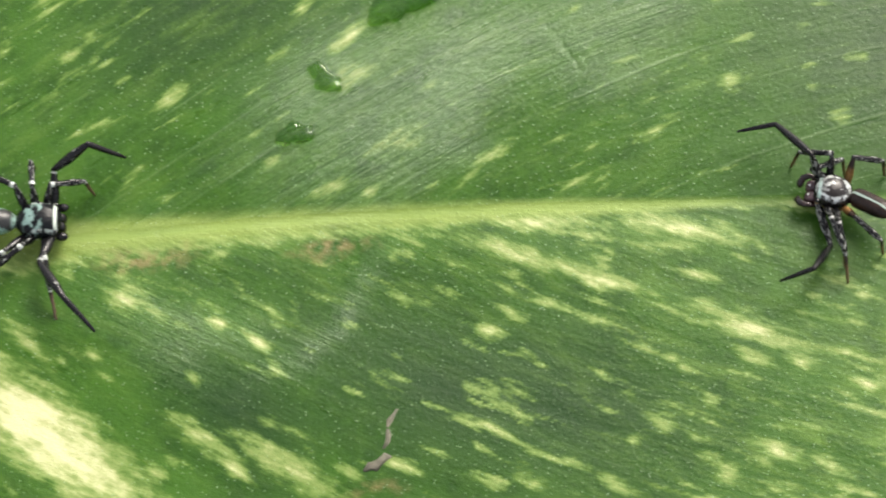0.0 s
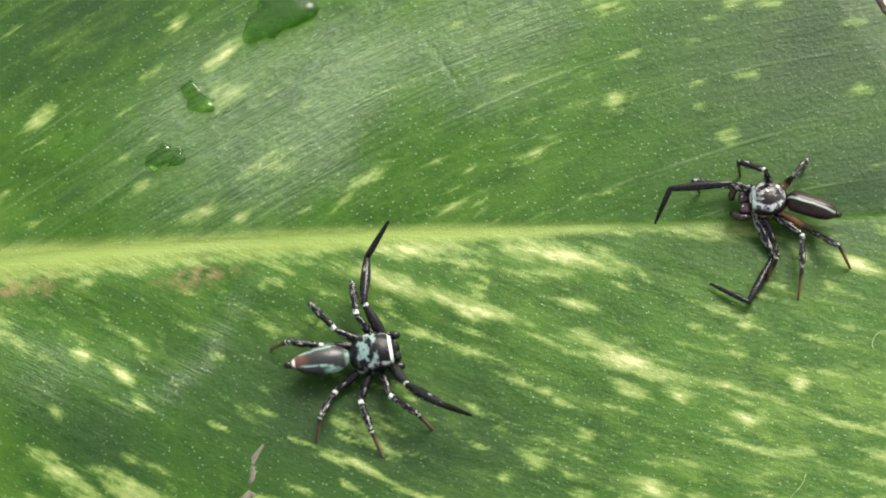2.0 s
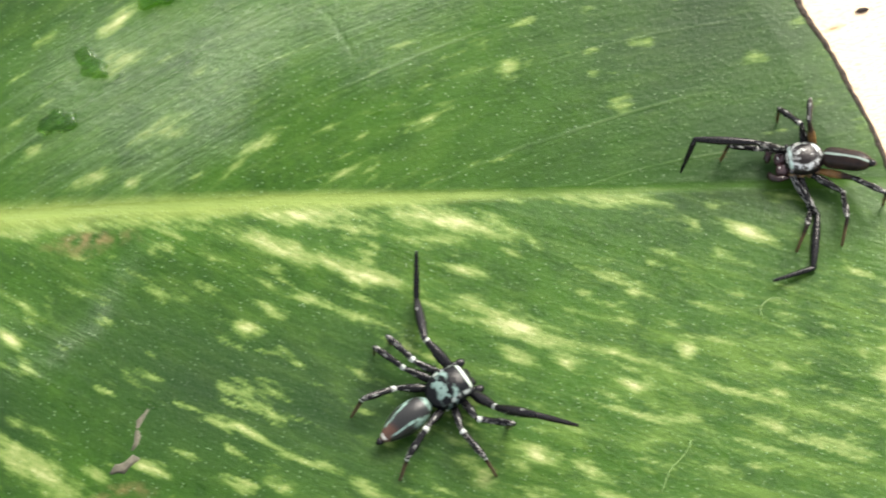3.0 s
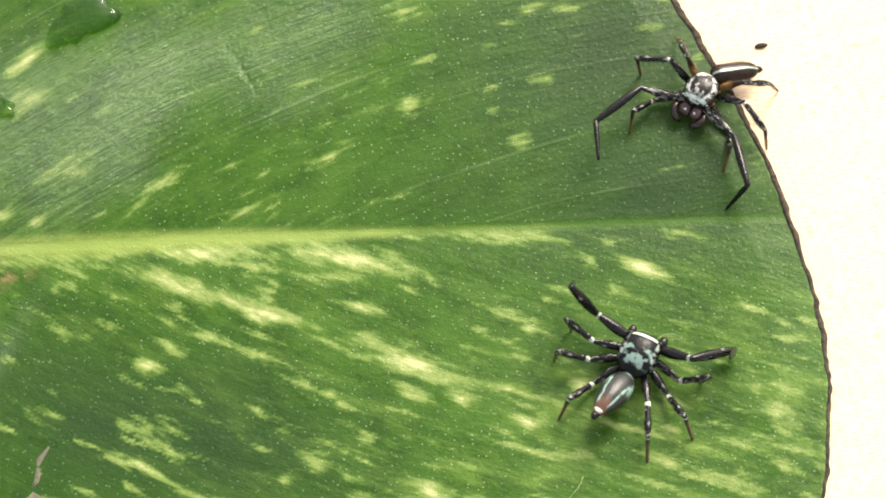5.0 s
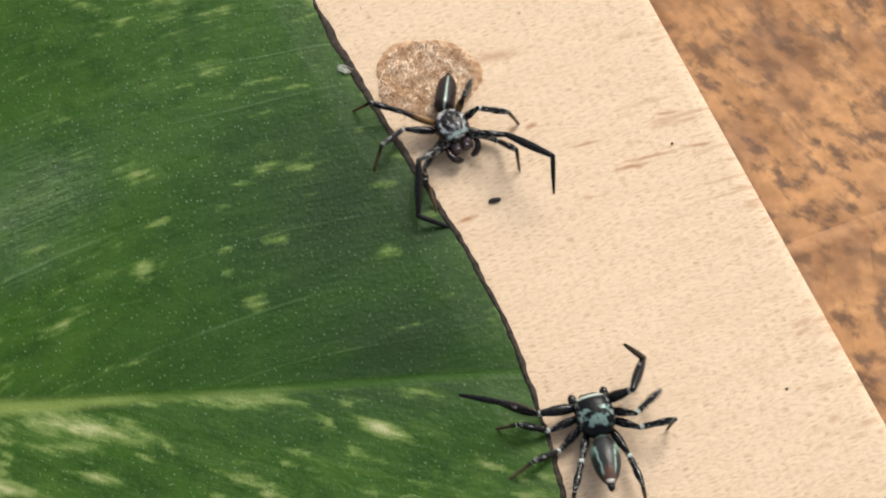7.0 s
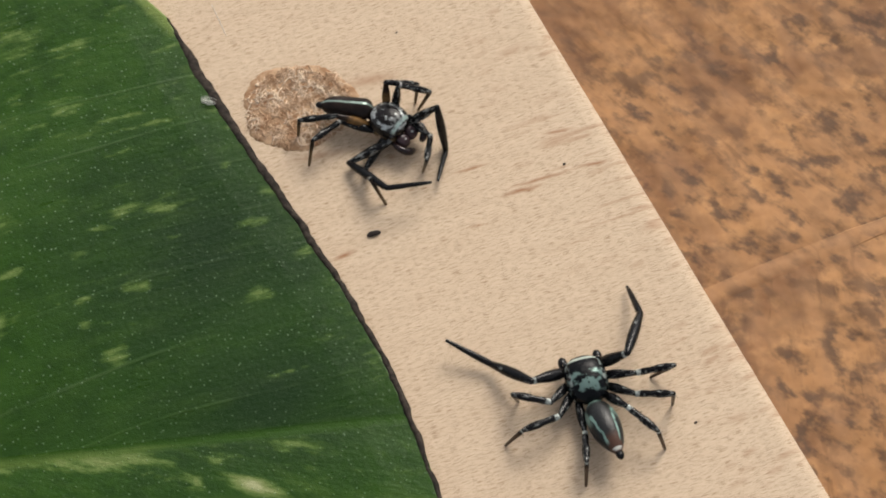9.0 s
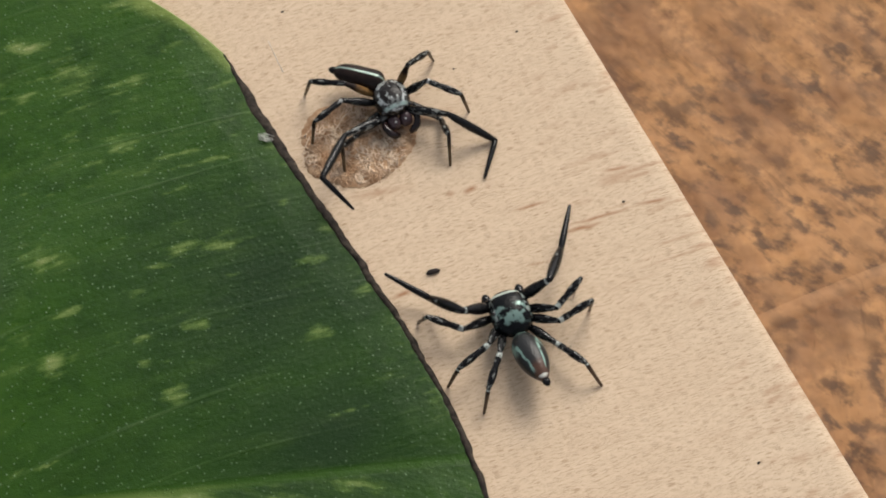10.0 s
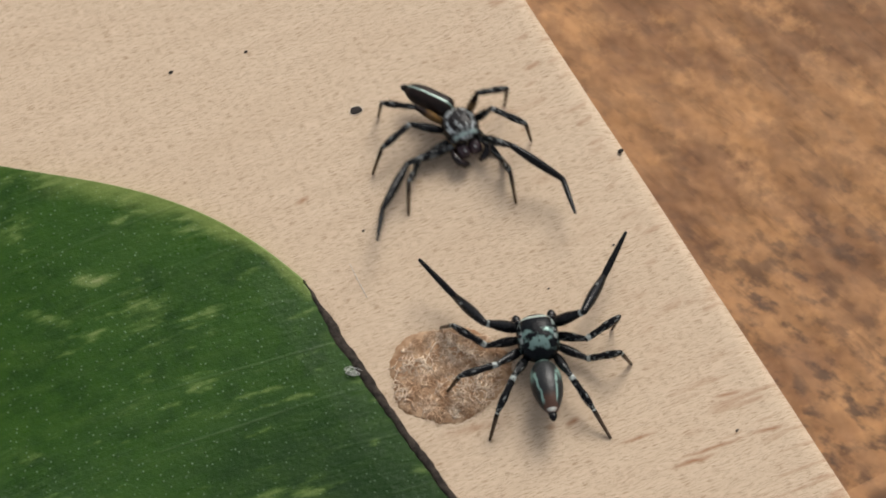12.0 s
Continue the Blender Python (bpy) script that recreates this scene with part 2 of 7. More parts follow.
def leg_material(name, dark, ring, start, stop, tail=None, speckle=0.0, turn=0.5):
    """A dark leg piece with a pale ring near its upper joint; x runs along the piece."""
    n = Nodes(name, rough=0.13, spec=0.22)
    x = n.math("MULTIPLY", n.axis("X"), 1000)
    jag = n.math("ADD", x, n.math("MULTIPLY", n.math("SUBTRACT", n.noise(5000, 2), 0.5), 0.25))
    col = n.mix(n.ramp(n.noise(4000, 3), 0.3, 0.7), dark, [c * 1.5 + 0.001 for c in dark])
    if tail:
        col = n.mix(n.ramp(jag, turn, turn + 0.7), col, tail)
    if speckle:
        col = n.mix(n.ramp(n.noise(1.0, 3, 0.65, n.where((1500, 4600, 4600))), 0.60 - speckle * 0.11, 0.68 - speckle * 0.11, (0, 0.55)), col, (0.33, 0.34, 0.32))
    if ring:
        band = n.math("MULTIPLY", n.ramp(jag, start - 0.08, start + 0.02), n.ramp(jag, stop - 0.02, stop + 0.08, (1, 0)))
        band = n.math("MULTIPLY", band, n.ramp(n.noise(2600, 3, 0.6), 0.32, 0.52, (0.15, 0.9)))
        col = n.mix(band, col, ring)
    n.colour(col)
    n.bump(n.noise(9000, 2), 0.35, 0.00004)
    return n.mat


def banded_carapace():
    n = Nodes("green_scaled_carapace", rough=0.20, spec=0.15)
    x, y = n.math("MULTIPLY", n.axis("X"), 1000), n.math("ABSOLUTE", n.math("MULTIPLY", n.axis("Y"), 1000))
    wob = n.math("MULTIPLY", n.math("SUBTRACT", n.noise(1400, 3), 0.5), 0.7)
    xx = n.math("ADD", x, wob)
    scales = n.math("MULTIPLY", n.ramp(xx, -1.0, -0.75), n.ramp(xx, 0.25, 0.45, (1, 0)))
    both = n.tree.nodes.new("ShaderNodeCombineXYZ")
    n.set(both.inputs[0], x)
    n.set(both.inputs[1], y)
    scales = n.math("MULTIPLY", scales, n.ramp(n.math("ADD", n.math("MULTIPLY", n.noise(1.7, 2, 0.5, both.outputs[0]), 0.75), n.math("MULTIPLY", n.noise(4200, 3, 0.6), 0.25)), 0.465, 0.55))
    eye_spot = n.math("SQRT", n.math("ADD", n.math("POWER", n.math("MULTIPLY", n.math("ADD", xx, 0.10), 1.3), 2.0), n.math("POWER", n.math("SUBTRACT", y, 0.42), 2.0)))
    scales = n.math("MULTIPLY", scales, n.ramp(eye_spot, 0.16, 0.30))
    scales = n.math("MULTIPLY", scales, n.ramp(y, 1.0, 1.25, (1, 0.3)))
    col = n.mix(scales, (0.004, 0.005, 0.006), (0.20, 0.30, 0.27))
    flank = n.math("MULTIPLY", n.math("MULTIPLY", n.ramp(y, 0.88, 0.95), n.ramp(y, 1.06, 1.14, (1, 0))), n.math("MULTIPLY", n.ramp(x, -0.7, -0.4), n.ramp(n.noise(1700, 3, 0.6), 0.40, 0.52)))
    col = n.mix(n.math("MULTIPLY", flank, 0.7), col, (0.38, 0.44, 0.41))
    band = n.math("MULTIPLY", n.ramp(x, 1.04, 1.10), n.ramp(x, 1.24, 1.30, (1, 0)))
    band = n.math("MULTIPLY", band, n.ramp(n.axis("Z"), 0.00125, 0.0016))
    col = n.mix(n.math("MULTIPLY", band, 0.85), col, (0.48, 0.55, 0.49))
    n.colour(col)
    n.put("Metallic", n.math("MULTIPLY", scales, 0.45))
    n.bump(n.noise(6000, 3), 0.5, 0.00006)
    return n.mat


def banded_abdomen():
    n = Nodes("green_striped_abdomen", rough=0.3, spec=0.35)
    x, y = n.math("MULTIPLY", n.axis("X"), 1000), n.math("ABSOLUTE", n.math("MULTIPLY", n.axis("Y"), 1000))
    wob = n.math("MULTIPLY", n.math("SUBTRACT", n.noise(1500, 3), 0.5), 0.35)
    yy = n.math("ADD", y, wob)
    rear = n.math("MULTIPLY", n.ramp(n.math("ADD", x, wob), -3.1, -2.4, (1, 0)), n.ramp(yy, 0.36, 0.48, (1, 0)))
    col = n.mix(rear, (0.017, 0.018, 0.018), (0.085, 0.042, 0.028))
    edge = n.math("MULTIPLY", n.ramp(yy, 0.66, 0.74), n.ramp(yy, 0.86, 0.95, (1, 0)))
    edge = n.math("MULTIPLY", edge, n.ramp(x, -1.9, -1.2))
    lean = n.math("SUBTRACT", yy, n.math("MULTIPLY", n.math("ADD", x, 1.0), 0.13))
    inner = n.math("MULTIPLY", n.ramp(lean, 0.58, 0.63), n.ramp(lean, 0.70, 0.76, (1, 0)))
    inner = n.math("MULTIPLY", inner, n.math("MULTIPLY", n.ramp(x, -1.2, -1.0, (1, 0)), n.ramp(x, -3.3, -2.9)))
    front = n.ramp(x, -0.45, -0.15)
    mark = n.math("MAXIMUM", n.math("MAXIMUM", edge, inner), n.math("MULTIPLY", front, 0.9))
    mark = n.math("MULTIPLY", mark, n.ramp(n.noise(2600, 3), 0.3, 0.5))
    col = n.mix(mark, col, (0.27, 0.42, 0.36))
    tip = n.math("MULTIPLY", n.ramp(x, -3.72, -3.66), n.ramp(x, -3.52, -3.46, (1, 0)))
    col = n.mix(n.math("MULTIPLY", tip, n.ramp(n.axis("Z"), 0.0001, 0.0003)), col, (0.62, 0.62, 0.56))
    col = n.mix(n.ramp(x, -3.85, -3.75, (1, 0)), col, (0.01, 0.01, 0.01))
    n.colour(col)
    n.put("Metallic", n.math("MULTIPLY", mark, 0.4))
    n.bump(n.noise(6000, 3), 0.5, 0.00006)
    return n.mat


def striped_carapace():
    n = Nodes("white_rimmed_carapace", rough=0.24, spec=0.25)
    x, y = n.math("MULTIPLY", n.axis("X"), 1000), n.math("MULTIPLY", n.axis("Y"), 1000)
    r = n.math("SQRT", n.math("ADD", n.math("POWER", n.math("MULTIPLY", n.math("SUBTRACT", x, 0.05), 0.85), 2.0), n.math("POWER", y, 2.0)))
    r = n.math("ADD", r, n.math("MULTIPLY", n.math("SUBTRACT", n.noise(2200, 3), 0.5), 0.25))
    ring = n.math("MULTIPLY", n.ramp(r, 0.66, 0.78), n.ramp(r, 0.96, 1.02, (1, 0)))
    ring = n.math("MULTIPLY", ring, n.ramp(n.noise(1500, 4, 0.7), 0.45, 0.56, (0.06, 1)))
    mottle = n.math("MULTIPLY", n.ramp(n.noise(1150, 4, 0.65), 0.54, 0.60), n.math("MULTIPLY", n.ramp(r, 0.72, 0.85, (0.75, 0)), n.ramp(x, 0.2, 0.7, (1, 0.35))))
    front = n.math("MULTIPLY", n.math("MULTIPLY", n.ramp(x, 0.76, 0.86), n.ramp(x, 1.0, 1.08, (1, 0))), n.ramp(n.noise(1900, 3, 0.6), 0.36, 0.52, (0.5, 1)))
    ring = n.math("MAXIMUM", ring, n.math("MULTIPLY", front, n.ramp(n.math("ABSOLUTE", y), 0.7, 0.9, (0.9, 0))))
    mark = n.math("MULTIPLY", n.math("MAXIMUM", ring, mottle), n.ramp(n.axis("Z"), 0.0014, 0.0017))
    col = n.mix(mark, (0.010, 0.008, 0.008), n.mix(front, (0.54, 0.57, 0.56), (0.48, 0.62, 0.57)))
    n.colour(col)
    n.put("Metallic", n.math("MULTIPLY", mark, 0.7))
    n.put("Roughness", n.ramp(mark, 0.0, 1.0, (0.2, 0.36)))
    n.bump(n.noise(6000, 3), 0.5, 0.00006)
    return n.mat


def striped_abdomen():
    n = Nodes("white_striped_abdomen", rough=0.16, spec=0.16)
    x, y = n.math("MULTIPLY", n.axis("X"), 1000), n.math("MULTIPLY", n.axis("Y"), 1000)
    yy = n.math("ADD", y, n.math("MULTIPLY", n.math("SUBTRACT", n.noise(1600, 2), 0.5), 0.12))
    stripe = n.math("MULTIPLY", n.ramp(n.math("ABSOLUTE", n.math("SUBTRACT", yy, 0.05)), 0.05, 0.09, (1, 0)), n.ramp(x, -3.45, -3.35))
    stripe = n.math("MULTIPLY", stripe, n.ramp(n.axis("Z"), 0.0001, 0.0003))
    col = n.mix(n.ramp(n.noise(1200, 3), 0.3, 0.7), (0.012, 0.009, 0.008), (0.026, 0.017, 0.014))
    col = n.mix(stripe, col, (0.24, 0.31, 0.27))
    n.colour(col)
    n.put("Metallic", n.math("MULTIPLY", stripe, 0.35))
    n.bump(n.noise(7000, 3), 0.4, 0.00005)
    return n.mat


GRAIN = 15.5
LEAF = leaf_material()
CUT = plain("dried_cut_edge", (0.014, 0.010, 0.008), 0.8, 0.25, second=(0.052, 0.040, 0.030), scale=1900, bump=0.0002)
WOOD = wood_material()
DRY = dry_leaf_material()
SOIL = plain("dark_ground", (0.10, 0.075, 0.055), 0.9, 0.2, second=(0.05, 0.038, 0.03), scale=60, bump=0.003)
FIBRE = plain("tan_fibre", (0.54, 0.345, 0.205), 0.6, 0.3, second=(0.88, 0.73, 0.56), scale=700)
FIBRE_BED = plain("brown_fibre_bed", (0.30, 0.165, 0.085), 0.8, 0.25, second=(0.54, 0.36, 0.22), scale=1300, bump=0.00012)
PALE_WOOD = plain("pale_bare_wood", (0.74, 0.62, 0.48), 0.6, 0.3, second=(0.66, 0.53, 0.39), scale=1500)
DARK = plain("dark_speck", (0.025, 0.018, 0.015), 0.7, 0.3)
SCRATCH = plain("pale_leaf_hair", (0.20, 0.29, 0.10), 0.5, 0.4)
SILK = plain("white_silk", (0.70, 0.70, 0.64), 0.5, 0.4)
BLACK = plain("black_chitin", (0.004, 0.004, 0.005), 0.20, 0.28, second=(0.009, 0.008, 0.008), scale=4000, bump=0.00004)
RED = plain("dark_red_chitin", (0.008, 0.0045, 0.0045), 0.22, 0.42, second=(0.020, 0.0085, 0.0085), scale=2200)
PURPLE = plain("purple_brown_chitin", (0.040, 0.020, 0.024), 0.25, 0.5, second=(0.075, 0.045, 0.050), scale=1800)
EYE = plain("eye_lens", (0.004, 0.004, 0.005), 0.05, 0.8)
ORANGE = plain("orange_joint", (0.18, 0.115, 0.036), 0.4, 0.5, second=(0.09, 0.045, 0.018), scale=3000)
WHITE = plain("white_scales_and_glint", (0.66, 0.68, 0.64), 0.5, 0.4)


# ---- mesh helpers ----
def part(name, bm, material, parent=None, label="", smooth=True):
    """Links a bmesh, drawn in millimetres, as one mesh object under a thing or a part."""
    bmesh.ops.scale(bm, vec=(MM, MM, MM), verts=bm.verts)
    data = bpy.data.meshes.new(name)
    bm.to_mesh(data)
    bm.free()
    data.materials.append(material)
    if smooth:
        data.polygons.foreach_set("use_smooth", [True] * len(data.polygons))
    ob = new(name, data)
    if parent:
        ob.parent = parent
    if label:
        tagged(ob, label)
    return ob


def tube(bm, points, radii, sides=10, flat=1.0):
    """A closed tapered tube through the points."""
    points = [Vector(p) for p in points]
    rings, side = [], None
    for i, p in enumerate(points):
        ahead = (points[min(i + 1, len(points) - 1)] - points[max(i - 1, 0)]).normalized()
        side = ahead.cross(Vector((0, 0, 1)) if abs(ahead.z) < 0.95 else Vector((0, 1, 0))).normalized()
        up = side.cross(ahead)
        rings.append([bm.verts.new(p + (side * math.cos(a) + up * math.sin(a) * flat) * radii[i])
                      for a in (2 * math.pi * k / sides for k in range(sides))])
    for a, b in zip(rings, rings[1:]):
        for k in range(sides):
            bm.faces.new((a[k], a[(k + 1) % sides], b[(k + 1) % sides], b[k]))
    bm.faces.new(rings[0][::-1])
    bm.faces.new(rings[-1])


def blob(bm, size, centre=(0, 0, 0), shape=None, u=28, v=18):
    """An egg of half sizes size, bent by shape(x, y, z) on the unit sphere."""
    made = bmesh.ops.create_uvsphere(bm, u_segments=u, v_segments=v, radius=1)["verts"]
    for w in made:
        x, y, z = w.co.z, w.co.y, -w.co.x
        if shape:
            x, y, z = shape(x, y, z)
        w.co = Vector((x * size[0], y * size[1], z * size[2])) + Vector(centre)
    return made


def spread(v, power):
    return math.copysign(abs(v) ** power, v)


def value_noise(x, y, seed):
    """Smooth noise from 0 to 1 on arrays."""
    table = np.random.RandomState(seed).rand(256, 256)
    xi, yi = np.floor(x).astype(int), np.floor(y).astype(int)
    fx, fy = x - xi, y - yi
    fx, fy = fx * fx * (3 - 2 * fx), fy * fy * (3 - 2 * fy)
    pick = lambda a, b: table[a % 256, b % 256]
    low = pick(xi, yi) * (1 - fx) + pick(xi + 1, yi) * fx
    high = pick(xi, yi + 1) * (1 - fx) + pick(xi + 1, yi + 1) * fx
    return low * (1 - fy) + high * fy


def sheet(name, x, y, z, material, attributes=(), under=None, mask=None):
    """A grid of points (arrays in millimetres) as a mesh; under gives it a lower face and a rim."""
    rows, cols = x.shape
    top = np.stack([x, y, z], -1).reshape(-1, 3)
    idx = np.arange(rows * cols).reshape(rows, cols)
    quad = lambda g: np.stack([g[:-1, :-1], g[:-1, 1:], g[1:, 1:], g[1:, :-1]], -1).reshape(-1, 4)
    verts, faces = top, quad(idx)
    if under is not None:
        verts = np.concatenate([top, np.stack([x, y, under], -1).reshape(-1, 3)])
        n = rows * cols
        rim = np.concatenate([idx[0, :], idx[1:, -1], idx[-1, -2::-1], idx[-2:0:-1, 0]])
        after = np.roll(rim, -1)
        faces = np.concatenate([faces, quad(idx)[:, ::-1] + n, np.stack([rim, rim + n, after + n, after], -1)])
    data = bpy.data.meshes.new(name)
    data.from_pydata((verts * MM).tolist(), [], faces.tolist())
    data.materials.append(material)
    data.polygons.foreach_set("use_smooth", [True] * len(data.polygons))
    for key, values in attributes:
        layer = data.attributes.new(key, "FLOAT", "POINT")
        flat = np.asarray(values, float).ravel()
        layer.data.foreach_set("value", np.concatenate([flat] * (len(verts) // len(flat))))
    return new(name, data)


def ellipses(x, y, spots, soft=0.5):
    """1 inside spots (x, y, half length, half width, degrees, perhaps strength), falling off round them."""
    out = np.zeros_like(x)
    for cx, cy, a, b, deg, *strength in spots:
        c, s = math.cos(radians(deg)), math.sin(radians(deg))
        u, v = ((x - cx) * c + (y - cy) * s) / a, (-(x - cx) * s + (y - cy) * c) / b
        r = np.sqrt(u * u + v * v)
        out = np.maximum(out, np.clip(1.2 - r * soft * 1.6, 0, 1.1) * np.clip((1.9 - r) * 2, 0, 1) * (strength[0] if strength else 1))
    return out


# ---- the green leaf ----
CUT_CURVE = (3.49e-06, 1.187e-04, -1.209e-02, -0.3158, 38.67)   # x of the cut, by y - 70
MARGIN = (-1.2225e-03, -1.9957e-02, -0.40992, 105.72)           # y of the natural margin, by x - 15
CORNER_Y = 98.4
LEAF_TOP = 0.6


def cut_x(y):
    return np.polyval(CUT_CURVE, np.clip(y, 30, CORNER_Y) - 70) + 0.3 * np.clip((68 - y) / 8, 0, 1)


def rib_y(x):
    return 68.75 + 0.038 * (x - 5) - 0.0009 * (x - 5) ** 2 * (x < 5)


FLECKS = []   # x, y, half length, half width, degrees, strength
FLECKS += [
    (-12.0, 81.3, 1.58, 0.44, 39, 1), (-11.6, 78.3, 1.58, 0.59, 33, 0.95), (-24.0, 76.6, 1.26, 0.43, 43, 0.9), (-29.9, 81.1, 0.45, 0.28, 47, 0.8), (-30.9, 79.8, 0.88, 0.27, 26, 0.8), (-31.9, 77.3, 1.87, 0.27, 44, 0.5), (-29.2, 79.6, 0.46, 0.20, 54, 0.6), (-35.7, 80.3, 0.51, 0.41, 60, 0.7), (-15.3, 83.5, 0.84, 0.28, 37, 0.8), (-16.7, 79.9, 0.95, 0.20, 38, 0.6), (-23.4, 69.4, 0.96, 0.19, 13, 0.5), (-26.3, 70.6, 0.96, 0.31, 50, 0.6), (-16.6, 71.8, 0.75, 0.27, 30, 0.65), (-8.4, 73.4, 1.99, 0.70, 32, 0.6), (-12.7, 69.9, 1.23, 0.34, 25, 0.75)]
FLECKS += [
    (-10.0, 69.8, 0.58, 0.19, 30, 0.7), (-2.4, 72.1, 2.45, 0.30, 43, 0.95), (-6.0, 77.4, 0.68, 0.31, 33, 0.55), (4.6, 73.0, 0.55, 0.18, 38, 0.8), (9.0, 74.2, 1.48, 0.39, 33, 0.85), (14.0, 77.8, 0.62, 0.35, 20, 0.9), (21.4, 75.4, 0.83, 0.28, 27, 0.85), (22.8, 79.9, 0.58, 0.24, 24, 0.8), (12.1, 79.6, 0.45, 0.20, 29, 0.5), (7.5, 79.8, 3.00, 0.16, 26, 0.4), (3.3, 83.4, 0.59, 0.24, 34, 0.5), (1.3, 67.5, 3.78, 0.52, -3, 1), (10.3, 67.1, 4.05, 0.71, -10, 0.92), (9.4, 65.7, 2.18, 0.33, -13, 0.8), (-0.8, 65.3, 3.78, 0.49, -21, 0.95)]
FLECKS += [
    (4.8, 63.5, 3.70, 0.45, -19, 0.95), (-0.8, 61.1, 1.00, 0.22, -23, 0.85), (-2.1, 59.7, 0.82, 0.41, -26, 1), (-0.7, 63.7, 0.69, 0.19, -20, 0.7), (1.5, 61.8, 0.88, 0.17, -20, 0.75), (5.2, 61.8, 1.12, 0.15, -26, 0.75), (11.6, 63.7, 1.52, 0.26, -15, 0.8), (14.2, 65.0, 0.58, 0.17, -20, 0.8), (15.7, 65.6, 0.56, 0.17, -30, 0.7), (14.8, 60.0, 3.91, 0.62, -23, 1), (17.8, 57.8, 1.06, 0.36, -33, 0.85), (20.9, 58.3, 2.56, 0.16, -15, 0.9), (14.8, 58.1, 1.26, 0.29, -23, 0.95), (22.2, 62.4, 0.57, 0.25, -20, 0.85), (22.0, 56.2, 0.69, 0.25, -28, 0.9)]
FLECKS += [
    (21.0, 55.3, 1.07, 0.14, -25, 0.7), (5.1, 56.8, 0.62, 0.18, -30, 0.75), (9.5, 57.8, 0.59, 0.15, -23, 0.8), (8.6, 53.4, 0.97, 0.25, -23, 0.8), (10.3, 56.1, 0.56, 0.14, -16, 0.6), (16.3, 51.6, 1.55, 0.39, -25, 0.9), (19.5, 50.6, 1.25, 0.25, -25, 0.85), (13.0, 49.9, 1.17, 0.35, -25, 0.9), (6.9, 52.3, 0.38, 0.22, -20, 0.8), (11.2, 52.4, 0.88, 0.21, -25, 0.7), (-1.7, 54.7, 0.74, 0.18, -31, 0.6), (-2.4, 53.1, 2.43, 0.24, -26, 0.9), (2.1, 51.1, 2.51, 0.18, -22, 0.75), (5.7, 49.4, 1.44, 0.29, -31, 0.85), (-7.6, 50.5, 1.09, 0.29, -23, 0.85)]
FLECKS += [
    (-2.3, 49.5, 1.14, 0.25, -19, 0.8), (-9.3, 56.4, 1.36, 0.15, -35, 0.5), (-19.9, 60.2, 0.68, 0.35, -32, 1), (-17.4, 59.0, 0.90, 0.31, -36, 0.95), (-15.9, 56.9, 0.79, 0.27, -44, 0.9), (-21.2, 56.3, 0.58, 0.23, -48, 0.85), (-26.0, 62.1, 1.70, 0.91, -36, 0.72), (-23.9, 60.9, 1.41, 0.31, -34, 0.7), (-16.6, 61.1, 1.55, 0.23, -31, 0.55), (-27.8, 57.9, 0.63, 0.23, -39, 0.7), (-32.2, 58.7, 2.53, 0.51, -39, 0.6), (-30.6, 52.5, 8.17, 1.75, -38, 1.6), (-20.3, 52.1, 2.57, 0.57, -36, 0.75), (-14.6, 50.2, 3.81, 0.74, -29, 0.95), (-18.5, 50.4, 1.47, 0.41, -40, 0.8)]
FLECKS += [
    (-23.6, 50.0, 0.81, 0.38, -44, 0.7), (-10.9, 50.1, 0.93, 0.26, -28, 0.75), (-16.1, 53.5, 0.84, 0.26, -27, 0.5), (-14.3, 52.6, 1.30, 0.19, -31, 0.5), (-20.3, 65.0, 0.85, 0.30, 8, 0.85), (-27.0, 64.6, 3.65, 0.22, 6, 0.6), (13.6, 84.9, 1.43, 0.42, -5, 0.8), (23.9, 85.0, 2.09, 0.26, 8, 0.75), (22.5, 79.8, 0.58, 0.19, 16, 0.7), (30.1, 78.7, 0.78, 0.17, 18, 0.5), (20.3, 68.7, 3.65, 0.40, -4, 0.95), (25.8, 67.1, 0.64, 0.18, -31, 0.75), (29.2, 66.6, 1.70, 0.36, -18, 0.95), (31.9, 68.8, 1.11, 0.22, -13, 0.6), (27.6, 65.0, 0.74, 0.25, -15, 0.6)]
FLECKS += [
    (21.1, 63.2, 2.01, 0.25, -19, 0.8), (25.4, 58.5, 0.65, 0.40, -35, 0.95), (31.4, 57.4, 0.91, 0.18, -15, 0.7), (37.8, 56.6, 1.40, 0.60, -45, 0.8), (22.8, 56.2, 0.74, 0.21, -17, 0.75), (30.7, 53.4, 0.94, 0.38, -22, 0.85), (29.1, 55.7, 5.47, 0.18, -16, 0.75), (32.4, 59.4, 0.81, 0.21, -30, 0.6), (36.3, 58.4, 0.76, 0.25, -47, 0.6), (37.3, 55.3, 2.60, 0.14, 0, 0.45), (26.7, 53.2, 0.83, 0.25, -19, 0.6), (18.0, 61.1, 0.38, 0.15, -17, 0.5), (22.9, 85.2, 1.72, 0.28, 15, 0.8), (29.8, 83.5, 0.80, 0.21, 12, 0.7), (30.1, 78.6, 0.61, 0.20, 9, 0.85)]
